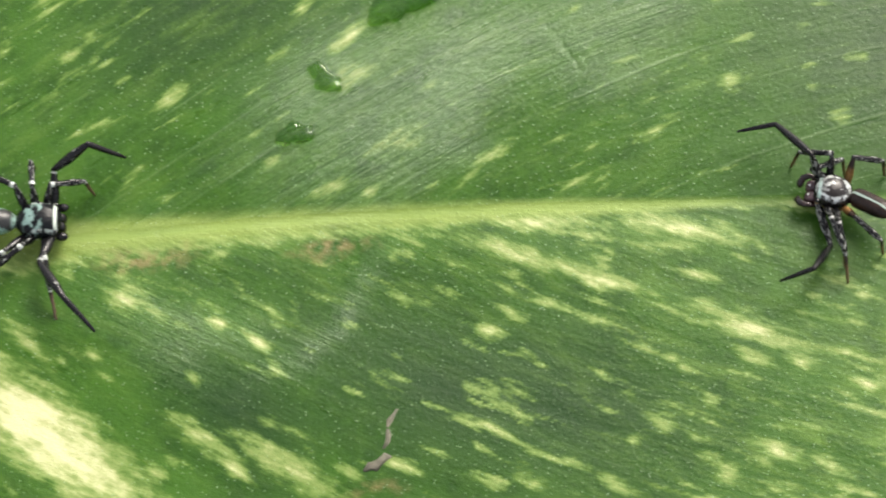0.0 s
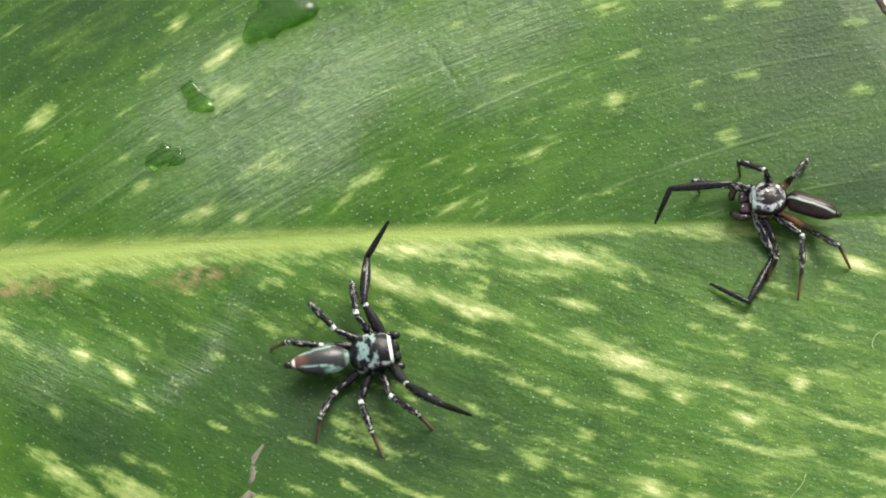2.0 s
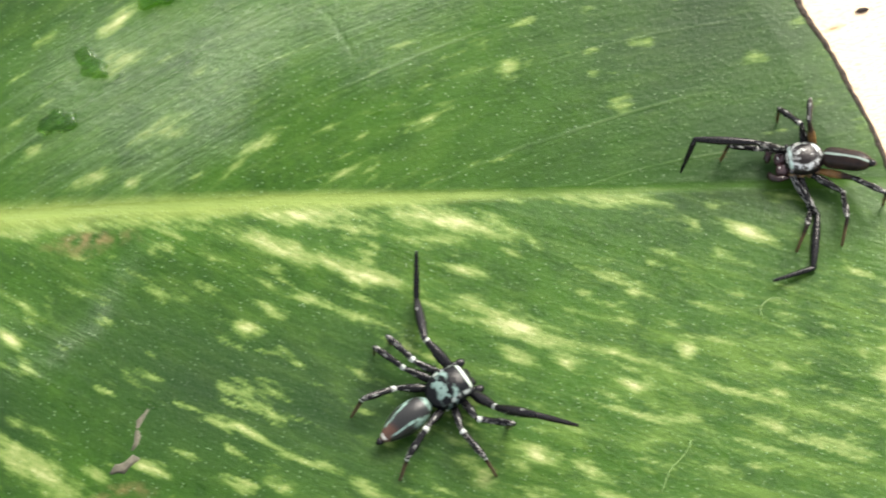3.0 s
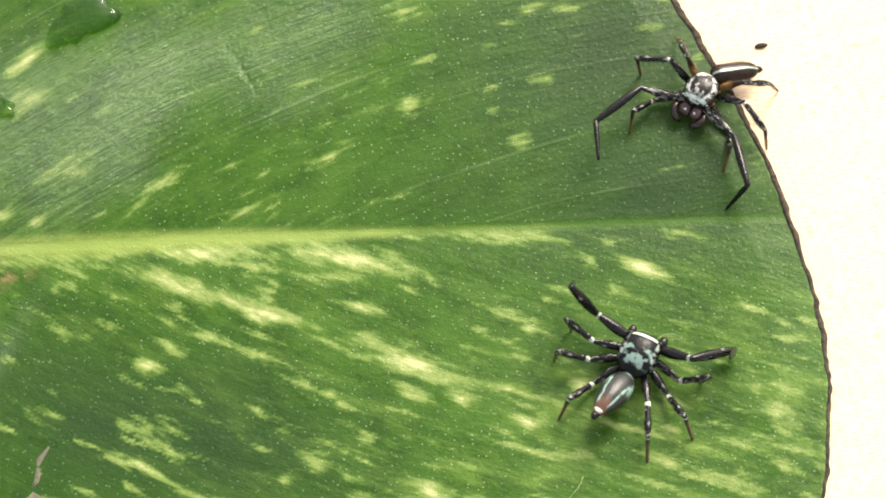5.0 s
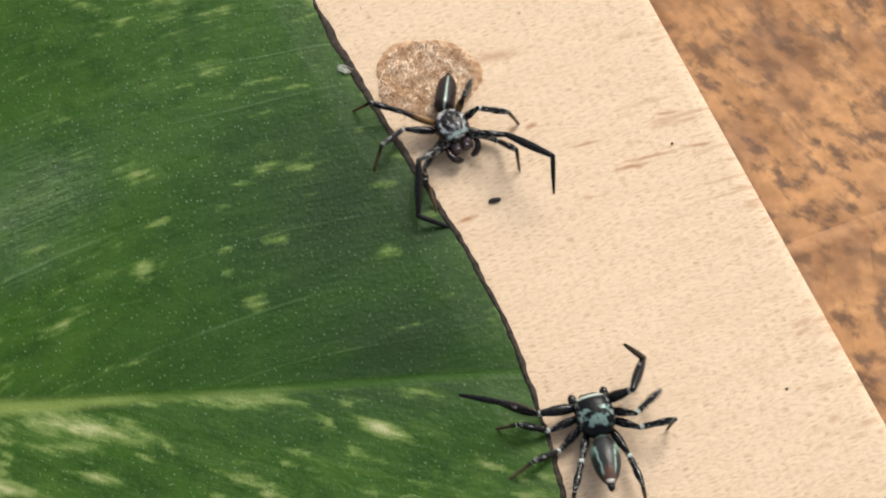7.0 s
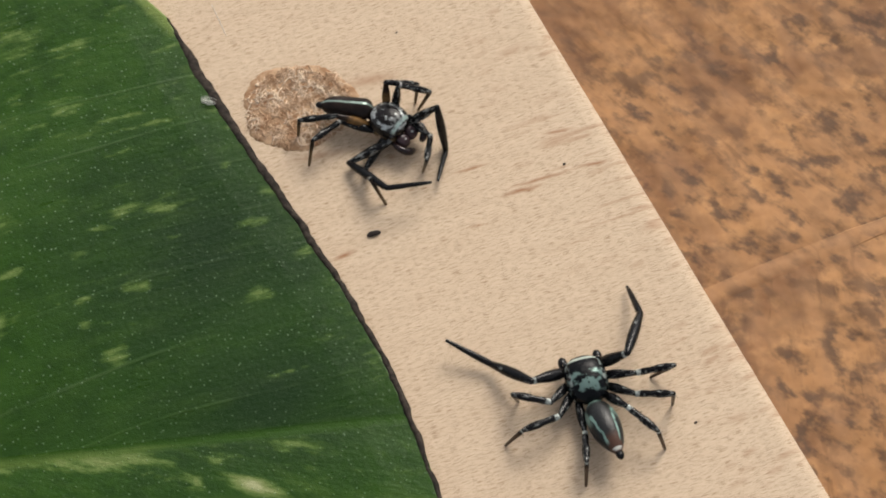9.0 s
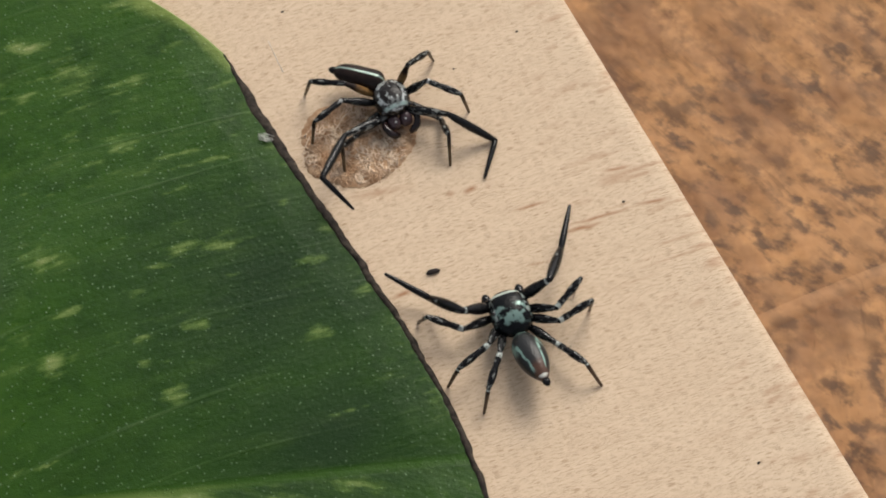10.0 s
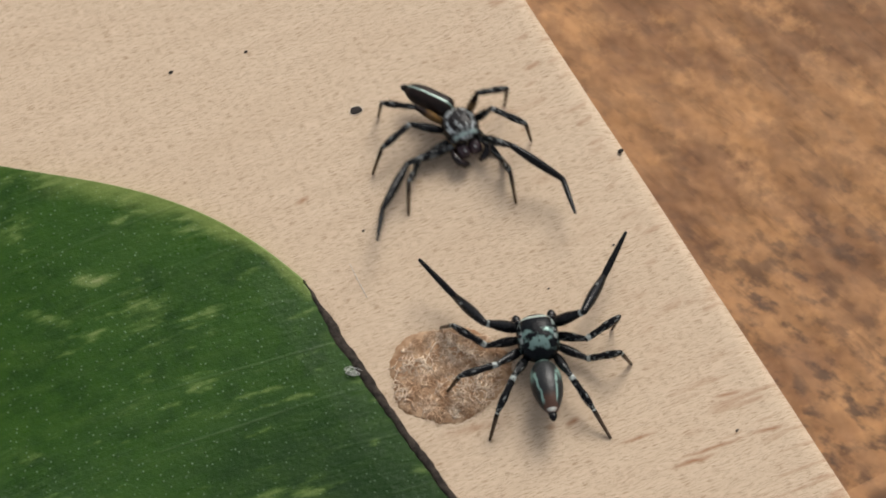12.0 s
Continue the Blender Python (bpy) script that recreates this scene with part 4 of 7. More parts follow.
def build_small_things():
    build_speck("seed_husk", "small dark brown husk lying on the wood", "debris", 37.1, 82.4, 0, 0.42, 0.2, 0.16, 12)
    plug = build_speck("dark_plug", "black oval plug with a pale rim in the wood", "knot", 28.8, 110.1, 0, 0.38, 0.29, 0.05, 10, seed=3)
    bm = bmesh.new()
    tube(bm, [(0.42 * math.cos(a), 0.33 * math.sin(a), 0.015) for a in np.linspace(0, 2 * math.pi, 25)], [0.045] * 25, 6, 0.6)
    part("rim", bm, PALE_WOOD, plug, "pale raised wooden rim")
    for x, y, r in ((17.4, 114.3, 0.16), (22.2, 115.2, 0.12), (43.5, 98.9, 0.09), (55.3, 68.5, 0.11), (28.6, 101.7, 0.10),
                    (39.3, 96.5, 0.08), (49.1, 86.2, 0.10), (44.7, 105.2, 0.2)):
        tagged(build_speck("dirt_speck", "tiny dark speck of dirt on the wood", "speck", x, y, 0, r, r * 0.75, r * 0.5, 30), group="dirt specks")
    # torn silk on the cut edge
    bm = bmesh.new()
    rng = np.random.RandomState(4)
    for i in range(14):
        r, o = rng.uniform(0.3, 0.8), rng.uniform(-0.14, 0.14, 2)
        pts = [(27.3 + o[0] + r * (0.55 * math.cos(a) + 0.10 * math.cos(3 * a)), 92.2 + o[1] + r * (0.24 * math.sin(a) - 0.16 * math.cos(a)), 0.64 + 0.10 * rng.rand())
               for a in np.linspace(0.3 * i, 0.3 * i + rng.uniform(2.5, 6), 12)]
        tube(bm, pts, [0.013] * 12, 4)
    tagged(part("silk_tuft", bm, SILK), "small tuft of torn white silk on the leaf edge", "silk tuft")
    arc = [(31.0 + 1.0 * math.cos(t), 61.0 + 0.95 * math.sin(t), 0.68) for t in np.linspace(0.6, 3.6, 14)]
    build_thread(arc, 0.022)
    build_thread([(25.6 - 0.25 * k + 0.15 * math.sin(k), 52.6 - 0.42 * k, 0.66) for k in range(9)], 0.02)
    build_thread([(27.6 + 0.22 * k, 99.6 - 0.6 * k, 0.03) for k in range(5)], 0.016, "pale_fibre", "fine pale fibre lying on the wood", SILK)
    bm = bmesh.new()
    tube(bm, [(-8.9 + 0.12 * k + 0.16 * math.sin(k * 1.3), 51.6 + 0.46 * k, 0.66) for k in range(8)], [0.10, 0.22, 0.26, 0.15, 0.27, 0.20, 0.14, 0.05], 6, 0.35)
    tube(bm, [(-10.1 + 0.35 * k, 50.1 + 0.22 * k + 0.14 * math.sin(k * 2.1), 0.66) for k in range(6)], [0.08, 0.28, 0.36, 0.24, 0.30, 0.08], 6, 0.3)
    tagged(part("dry_shred", bm, plain("grey_shred", (0.095, 0.088, 0.062), 0.8)), "thin grey dried shred stuck to the leaf", "plant shred")
    for x, y, a, b, turn, seed in ((-8.4, 84.1, 2.2, 1.65, 48, 1), (-13.5, 78.0, 1.25, 0.85, -30, 2), (-15.4, 73.8, 1.3, 0.8, 35, 3)):
        z = float(leaf_height(np.array([x]), np.array([y]))[0])
        build_drop(x, y, z, a, b, turn, seed)


# ---- the spiders ----
COXA = {1: (0.95, 0.75, 1.0), 2: (0.35, 0.85, 0.85), 3: (-0.25, 0.85, 0.85), 4: (-0.8, 0.75, 0.9)}


def root(side, n):
    x, y, z = COXA[n]
    return Vector((x, y if side == "left" else -y, z))


def limb(name, length, radii, material, parent, seed, hairs=10):
    """A leg piece along +x with fine bristles."""
    bm = bmesh.new()
    rng = np.random.RandomState(seed)
    xs = np.linspace(0, 1, len(radii))
    at = [-0.75 * radii[0], -0.45 * radii[0], *(length * xs), length + 0.45 * radii[-1], length + 0.75 * radii[-1]]
    tube(bm, [(k, 0, 0) for k in at], [radii[0] * 0.55, radii[0] * 0.85, *radii, radii[-1] * 0.85, radii[-1] * 0.5], 12)
    for _ in range(hairs):
        k, a = 0.1 + 0.85 * rng.rand(), rng.rand() * 6.28
        r = np.interp(k, xs, radii)
        d = Vector((0.5, math.cos(a), math.sin(a))).normalized()
        p = Vector((length * k, r * 0.9 * math.cos(a), r * 0.9 * math.sin(a)))
        tube(bm, [p, p + d * (0.14 + 0.16 * rng.rand())], [0.014, 0.004], 3)
    return part(name, bm, material, parent)


def segment_pose(a, b, up=(0, 0, 1)):
    """The pose of a leg piece from a to b, both in millimetres in the spider's space."""
    a, b = Vector(a) * MM, Vector(b) * MM
    x = (b - a).normalized()
    y = Vector(up).cross(x)
    y = y.normalized() if y.length > 1e-4 else Vector((0, 1, 0))
    z = x.cross(y)
    m = Matrix((x, y, z)).transposed().to_4x4()
    m.translation = a
    return m


def build_spider(name, label, front, rear, skins, carapace, abdomen, size, chelicera):
    """Head along +x, standing on z = 0; front and rear: lengths of the three pieces of a leg."""
    spider = new(name)
    tagged(spider, label, "jumping spider")
    legs = {"front": front, "rear": rear, "pieces": {}, "waist": Vector((-size["half"] + 0.1, 0, 1.35))}
    half, wide, high = size["half"], size["wide"], size["high"]
    # carapace: blunt square front, sloping rear
    bm = bmesh.new()

    def hood(x, y, z):
        y = y * (1.0 - 0.16 * max(-x, 0) ** 2)
        y, x = spread(y, 0.86), spread(x, 0.80)
        z = spread(z, 0.85) if z > 0 else z * 0.62
        return x, y, z * (1.0 if x > -0.1 else 1.0 - 0.40 * (-x - 0.1) ** 1.4)

    blob(bm, (half, wide, high), (0, 0, 1.35), hood, 36, 22)
    part("carapace", bm, skins["carapace"], spider, carapace)
    bm = bmesh.new()
    blob(bm, (half * 0.72, wide * 0.62, 0.34), (-0.15, 0, 0.80), None, 20, 10)
    part("sternum", bm, skins["base"], spider)
    # eyes
    for y, r, z, x in ((0.30, 0.25, 1.42, 0.84), (0.77, 0.19, 1.55, 0.76)):
        for side in (1, -1):
            bm = bmesh.new()
            blob(bm, (r * 0.75, r, r), (half * x, side * y * wide, z), None, 14, 10)
            part("eye", bm, EYE, spider, "glossy black eye")
    for side in (1, -1):
        bm = bmesh.new()
        blob(bm, (0.13, 0.13, 0.12), (half * 0.05, side * wide * 0.80, 1.35 + high * 0.66), None, 12, 8)
        part("eye", bm, EYE, spider, "glossy black eye")
        # jaws and feelers
        bm = bmesh.new()
        cl, cw = size["jaw"]
        blob(bm, (cl, cw, 0.52), (half + cl * size["jut"], side * cw * 0.95, 0.74),
             lambda x, y, z: (spread(x, 0.85), spread(y, 0.68), spread(z, 0.85) * (1 - 0.25 * x)), 20, 14)
        jaw = part("chelicera", bm, skins["jaw"], spider, chelicera)
        if size["palp"] == "bent":
            # white scale tuft; its pale colour also paints in a glint on the jaw
            bm = bmesh.new()
            blob(bm, (0.13, 0.10, 0.05), (half + cl * 0.62, side * cw * 0.8, 1.16), None, 10, 6)
            part("white_mark", bm, WHITE, jaw, "small white tuft of scales that also stands for a glint")
        bm = bmesh.new()
        pts = [(half * 0.7, side * 0.85, 0.85), (half + 0.1, side * 1.0, 1.0), (half + 0.45, side * 1.05, 1.05), (half + 0.8, side * 0.9, 0.9), (half + 0.95, side * 0.6, 0.65), (half + 0.95, side * 0.36, 0.5)]
        if size["palp"] == "round":
            blob(bm, (0.42, 0.29, 0.30), (half - 0.02, side * 1.05, 0.95), None, 14, 10)
            tube(bm, [(half * 0.5, side * 0.7, 0.9), (half - 0.1, side * 1.0, 0.95)], [0.14, 0.16], 8)
        else:
            tube(bm, pts, [0.15, 0.18, 0.20, 0.24, 0.24, 0.15], 12)
        part("palp", bm, skins["palp"], spider)
    # waist and abdomen
    bm = bmesh.new()
    blob(bm, (0.35, 0.30, 0.28), (-half - 0.02, 0, 1.05), None, 14, 10)
    part("waist", bm, skins["base"], spider)
    al, aw, ah = size["abdomen"]
    bm = bmesh.new()

    def egg(x, y, z):
        t = (1 - x) / 2
        f = size["egg"](t)
        r = math.sqrt(max(1 - x * x, 0)) or 1
        return x, y / r * f if r > 1e-6 else 0, z / r * f if r > 1e-6 else 0

    blob(bm, (al / 2, aw, ah), (-al / 2, 0, 0), egg, 30, 30)
    legs["abdomen"] = part("abdomen", bm, skins["abdomen"], spider, abdomen)
    bm = bmesh.new()
    tube(bm, [(-al + 0.15, 0, 0), (-al - 0.12, 0, -0.02), (-al - 0.28, 0, -0.04)], [0.26, 0.22, 0.10], 10)
    part("spinneret", bm, BLACK, legs["abdomen"])
    # legs
    for side in ("left", "right"):
        for n in (1, 2, 3, 4):
            hip = root(side, n)
            bm = bmesh.new()
            inner, out = Vector((hip.x * 0.72 - 0.08, hip.y * 0.42, 0.78)), hip + Vector((0.04, 0.22 if side == "left" else -0.22, 0.03))
            tube(bm, [inner, inner.lerp(out, 0.4), inner.lerp(out, 0.75), out], [0.26, 0.31, 0.27, 0.17], 10)
            part("coxa", bm, skins["hip"], spider)
            a, b, c = front if n == 1 else rear
            fat = size["arm"] if n == 1 else size["stout"]
            seed = n * 10 + len(side)
            key = "front" if n == 1 else ("back" if n == 4 else "mid")
            s = skins[key]
            legs["pieces"][side, n] = (
                limb("femur", a, [0.14 * fat, 0.21 * fat, 0.25 * fat, 0.23 * fat, 0.17 * fat, 0.13 * fat], s[0], spider, seed, 8),
                limb("tibia", b, [f * fat for f in ((0.145, 0.195, 0.225, 0.22, 0.185, 0.14) if n == 1 else (0.15, 0.18, 0.16, 0.21, 0.19, 0.12))], s[1], spider, seed + 1, 16 if n == 1 else 10),
                limb("tarsus", c, [f * fat for f in ((0.135, 0.145, 0.135, 0.118, 0.10, 0.07) if n == 1 else (0.11, 0.12, 0.105, 0.095, 0.09, 0.075))], s[2], spider, seed + 2, 8))
    legs["thing"] = spider
    return legs


def spider_skins():
    white = (0.50, 0.54, 0.50)
    blackish, brown = (0.0045, 0.0045, 0.005), (0.018, 0.012, 0.008)
    banded = {
        "carapace": banded_carapace(), "abdomen": banded_abdomen(), "jaw": BLACK, "palp": BLACK,
        "hip": plain("white_scaled_hip", (0.02, 0.02, 0.02), 0.45, second=(0.55, 0.58, 0.54), scale=1500),
        "base": plain("grey_scaled_base", (0.03, 0.03, 0.03), 0.5, second=(0.22, 0.22, 0.20), scale=2200),
        "front": (leg_material("front_femur", blackish, white, 2.58, 2.70), leg_material("front_tibia", blackish, None, 0, 0, speckle=0.1), leg_material("front_tarsus", blackish, None, 0, 0)),
        "mid": (leg_material("ringed_femur", blackish, white, 0.10, 0.22, speckle=0.15), leg_material("ringed_tibia", blackish, white, 0.06, 0.26, speckle=0.3), leg_material("brown_tarsus", (0.014, 0.010, 0.008), white, 0.02, 0.10, (0.085, 0.055, 0.036), 0, 0.1)),
    }
    banded["back"] = banded["mid"]
    grey = leg_material("frosted_femur", blackish, None, 0, 0, speckle=0.9)
    striped = {
        "carapace": striped_carapace(), "abdomen": striped_abdomen(), "jaw": PURPLE, "palp": RED, "base": ORANGE, "hip": ORANGE,
        "front": (grey, leg_material("black_tibia", blackish, None, 0, 0), leg_material("black_tarsus", blackish, None, 0, 0)),
        "mid": (leg_material("frosted_mid_femur", blackish, None, 0, 0, speckle=0.15), leg_material("dark_tibia", blackish, (0.4, 0.4, 0.38), 0.05, 0.14, speckle=0.3), leg_material("rusty_tarsus", brown, None, 0, 0, (0.10, 0.063, 0.032), 0, 0.3)),
        "back": (leg_material("orange_femur", (0.14, 0.076, 0.027), None, 0, 0, (0.018, 0.011, 0.008), 0.0, 1.2), leg_material("brown_tibia", blackish, None, 0, 0, speckle=0.25), leg_material("amber_tarsus", brown, None, 0, 0, (0.10, 0.063, 0.032), 0, 0.2)),
    }
    return banded, striped


def rear_egg(t):
    """Abdomen widest behind its front, drawn out to a point."""
    return max(0.0, (1 - (1 - min(t / 0.42, 1)) ** 2.2) ** 0.5 * (1 if t < 0.42 else max(0.0, 1 - ((t - 0.42) / 0.58) ** 1.9) ** 0.78))


def long_egg(t):
    """Long cylinder with a blunt front."""
    return max(0.0, (1 - (1 - min(t / 0.2, 1)) ** 2.4) ** 0.5 * (1 if t < 0.45 else max(0.0, 1 - ((t - 0.45) / 0.55) ** 3.2) ** 0.6))


FRONT_A, FRONT_B, REAR_A, REAR_B = (2.8, 3.3, 3.0), (3.1, 3.7, 2.7), (2.2, 2.3, 2.0), (2.4, 2.3, 2.0)
build_ground()
build_dry_leaf()
build_board()
build_leaf()
build_fibre_patch()
build_small_things()
BANDED, STRIPED = spider_skins()
banded_spider = build_spider(
    "banded_spider", "black jumping spider with green iridescent scales and white-ringed legs", FRONT_A, REAR_A, BANDED,
    "black carapace with pale green scales and a white front band", "dark abdomen with pale green stripes and a rusty rear",
    {"half": 1.52, "wide": 1.27, "high": 0.92, "jaw": (0.36, 0.34), "abdomen": (3.9, 0.94, 0.84), "egg": rear_egg, "jut": -0.35, "stout": 1.18, "arm": 1.48, "palp": "round"}, "black jaw")
striped_spider = build_spider(
    "striped_spider", "slim black jumping spider with white-striped abdomen and orange leg bases", FRONT_B, REAR_B, STRIPED,
    "dark carapace with a white scaly rim", "long glossy dark brown abdomen with a white stripe",
    {"half": 1.28, "wide": 1.12, "high": 0.85, "jaw": (0.42, 0.42), "abdomen": (3.35, 0.70, 0.66), "egg": long_egg, "jut": 0.35, "stout": 1.1, "arm": 1.24, "palp": "bent"}, "large dark red-brown jaw")


# ---- what moves ----
WALKERS = (("left", 2), ("left", 3), ("left", 4), ("right", 2), ("right", 3), ("right", 4))


def step(legs, t, body, front_left, front_right, *walkers):
    """Notes one stance: body x, y, z, heading, swing and lift of the abdomen; joints of the legs in the spider's space."""
    legs.setdefault("stances", []).append((t, (body, *front_left, *front_right, *itertools.chain(*walkers))))


def hold(legs, t):
    legs["stances"].append((t, legs["stances"][-1][1]))


def fill(stances):
    """Adds small strides where two stances lie far apart in time."""
    out = []
    for t, s in stances:
        if out and t - out[-1][0] > 1.0:
            t0, s0 = out[-1]
            n = round((t - t0) / 0.2)
            for i in range(1, n):
                k = i / n
                mid = [[a + (b - a) * k for a, b in zip(p, q)] for p, q in zip(s0, s)]
                for j, way in enumerate((1, -1, 1, -1, 1, -1)):
                    mid[7 + 2 * j][0] += 0.25 * way * (-1) ** i
                    mid[8 + 2 * j][0] += 0.65 * way * (-1) ** i
                out.append((t0 + (t - t0) * k, mid))
        out.append((t, s))
    return out


def chain_of(hip, lengths, joints):
    """The joints pulled to the true lengths of the pieces."""
    chain = [hip]
    for length, j in zip(lengths, joints):
        chain.append(chain[-1] + (Vector(j) - chain[-1]).normalized() * length)
    return chain


def ankle_of(hip, knee, foot, lengths):
    """The ankle of a walking leg between its knee and its foot, bowed up and outwards."""
    _, b, c = lengths
    span = foot - knee
    far = min(max(span.length, abs(b - c) + 0.05), (b + c) * 0.99)
    way = span.normalized()
    along = (b * b - c * c + far * far) / (2 * far)
    out = Vector((foot.x - hip.x, foot.y - hip.y, 0)).normalized()
    pole = out * 0.4 + Vector((0, 0, 1.0))
    pole = (pole - way * pole.dot(way)).normalized()
    return knee + way * along + pole * math.sqrt(max(b * b - along * along, 0))


def key_leg(legs, side, n, rows):
    """Rows of time and the four joints of a leg in the spider's space; the pieces never spin round their length."""
    for i, piece in enumerate(legs["pieces"][side, n]):
        turn, keys = None, []
        for t, j in rows:
            m = segment_pose(j[i], j[i + 1])
            if turn is not None:
                bend = turn.col[0].rotation_difference(m.to_3x3().col[0]).to_matrix()
                m = Matrix.Translation(m.translation) @ (bend @ turn).to_4x4()
            turn = m.to_3x3()
            keys.append((t, m))
        walk(piece, keys)


def animate(legs):
    rows = fill(legs["stances"])
    walk(legs["thing"], [(t, pose(s[0][0] * MM, s[0][1] * MM, s[0][2] * MM, 0, 0, s[0][3])) for t, s in rows])
    w = legs["waist"] * MM
    walk(legs["abdomen"], [(t, pose(w.x, w.y, w.z, 0, s[0][5], s[0][4])) for t, s in rows])
    for side, at in (("left", 1), ("right", 4)):
        key_leg(legs, side, 1, [(t, chain_of(root(side, 1), legs["front"], s[at:at + 3])) for t, s in rows])
    for i, (side, n) in enumerate(WALKERS):
        hip, keys = root(side, n), []
        for t, s in rows:
            knee = hip + (Vector(s[7 + 2 * i]) - hip).normalized() * legs["rear"][0]
            foot = Vector(s[8 + 2 * i])
            keys.append((t, chain_of(hip, legs["rear"], (knee, ankle_of(hip, knee, foot, legs["rear"]), foot))))
        key_leg(legs, side, n, keys)


def motions():
    step(banded_spider, 0, (-31.98, 66.94, 0.6, 3, -3, 4), ((1.07, 3.27, 2.21), (3.61, 4.1, 4.13), (5.64, 4.01, 2.2)), ((0.24, -3.28, 1.97), (1.95, -6.03, 2.59), (3.71, -7.93, 1.53)),
         ((0.92, 1.98, 2.65), (3.44, 2.32, 0.05)), ((-0.25, 1.92, 2.77), (-0.59, 4.42, 0.05)), ((-1.43, 2.07, 2.54), (-3.68, 3.34, 0.05)), ((0.53, -2.76, 1.92), (1.08, -6.53, 0.05)), ((-0.83, -2.19, 2.49), (-3.09, -3.7, 0.05)), ((-2.08, -2.26, 1.85), (-5.3, -4.39, 0.05)))
    hold(banded_spider, 0.85)
    step(banded_spider, 1, (-23.71, 66.93, 0.6, -2.69, -8.2, -3.27), ((0.58, 1.98, 3.48), (2.69, 4.44, 2.87), (4.03, 2.21, 4.36)), ((2.91, -2.74, 1.21), (5.82, -4.29, 1.21), (8.3, -5.14, 2.67)),
         ((0.75, 2.87, 1.63), (2.08, 3.54, 0.05)), ((-1.64, 2.01, 1.87), (-3.13, 4.48, 0.05)), ((-2.2, 1.58, 1.84), (-5, 2.62, 0.05)), ((0.78, -2.98, 0.5), (2.92, -5.64, 0.05)), ((-1.79, -2.4, 0.64), (-2.15, -6.31, 0.05)), ((-2.74, -1.6, 1.22), (-5.32, -4.17, 0.05)))
    step(banded_spider, 1.2, (-14.73, 66.12, 0.6, -4.62, -5.64, 15.41), ((1.62, 2.14, 3.33), (4.19, 3.7, 1.96), (6.42, 2.15, 3.22)), ((1.78, -3.18, 2.12), (4.02, -5.22, 3.42), (5.3, -5.19, 0.71)),
         ((0.25, 2.63, 1.89), (1.25, 3.76, 0.05)), ((-1.91, 2.02, 1.69), (-3.64, 4.49, 0.05)), ((-2.35, 1.49, 1.7), (-5.27, 2.47, 0.05)), ((0.4, -2.99, 0.34), (2.14, -5.34, 0.05)), ((-1.91, -2.27, 0.64), (-2.92, -6.12, 0.05)), ((-2.87, -1.46, 1.09), (-5.32, -4.13, 0.05)))
    step(banded_spider, 1.5, (-11.47, 65.34, 0.6, 3.02, -12.81, 14.91), ((1.25, 2.24, 3.35), (2.65, 4.84, 1.89), (5.12, 4.13, 3.44)), ((1.4, -3, 2.6), (2.7, -5.33, 4.54), (3.23, -5.59, 1.6)),
         ((-0.5, 2.28, 2.29), (0.01, 4.08, 0.05)), ((-1.67, 1.3, 2.47), (-2.66, 4.24, 0.05)), ((-2.58, 1.34, 1.49), (-5.66, 2.26, 0.05)), ((0.33, -3.01, 1.28), (2.8, -5.38, 0.05)), ((-2.08, -2.06, 0.65), (-4.09, -5.83, 0.05)), ((-2.86, -1.51, 0.92), (-5.41, -4.6, 0.05)))
    step(banded_spider, 1.7, (-7.21, 63.05, 0.6, 2.68, -7.83, 11.4), ((0.09, 3.18, 2.09), (0.65, 6.11, 0.67), (2.38, 4.77, 2.72)), ((2.58, -2.25, 2.71), (4.4, -3.98, 4.85), (5.58, -4.32, 2.11)),
         ((-0.53, 2.32, 2.2), (-0.15, 4.18, 0.05)), ((-2.14, 1.8, 1.46), (-3.21, 3.87, 0.05)), ((-2.73, 1.24, 1.35), (-5.93, 2.11, 0.05)), ((0.63, -2.67, 2.05), (2.01, -4.41, 0.05)), ((-0.48, -2.87, 1.7), (0.57, -4.6, 0.05)), ((-2.87, -1.49, 0.89), (-5.72, -4.11, 0.05)))
    step(banded_spider, 2, (-1.27, 59.94, 0.6, 10.62, -0.91, 3.85), ((-0.02, 3.19, 1.96), (0.67, 6.39, 1.51), (2.37, 7.63, 3.65)), ((1.86, -2.94, 2.49), (3.66, -5.05, 4.28), (5.37, -5.3, 1.82)),
         ((-0.57, 2.37, 2.06), (-0.38, 4.34, 0.05)), ((-2.08, 1.97, 1.34), (-2.97, 3.45, 0.05)), ((-2.96, 1.09, 1.14), (-6.32, 1.9, 0.05)), ((0.64, -2.97, 1.37), (2.88, -5.2, 0.05)), ((-1.24, -2.81, 0.81), (-0.44, -6.46, 0.05)), ((-2.69, -1.84, 0.6), (-4.4, -4.8, 0.05)))
    step(banded_spider, 2.2, (1.28, 58.88, 0.6, 23.49, -3.27, -0.22), ((0.2, 3.29, 1.9), (1.42, 6.31, 1.37), (2.65, 7.25, 3.94)), ((1.82, -3.1, 2.24), (3.53, -5.28, 4.04), (5.34, -6.87, 2.27)),
         ((-0.6, 2.4, 1.97), (-0.54, 4.45, 0.05)), ((-1.94, 2.2, 1.26), (-3.08, 3.51, 0.05)), ((-2.89, 1.43, 1.06), (-6.24, 1.26, 0.05)), ((0.52, -3.04, 0.94), (2.46, -5.88, 0.05)), ((-1.29, -2.73, 1.33), (-1.18, -5.52, 0.05)), ((-2.7, -1.78, 0.47), (-5.06, -4.06, 0.05)))
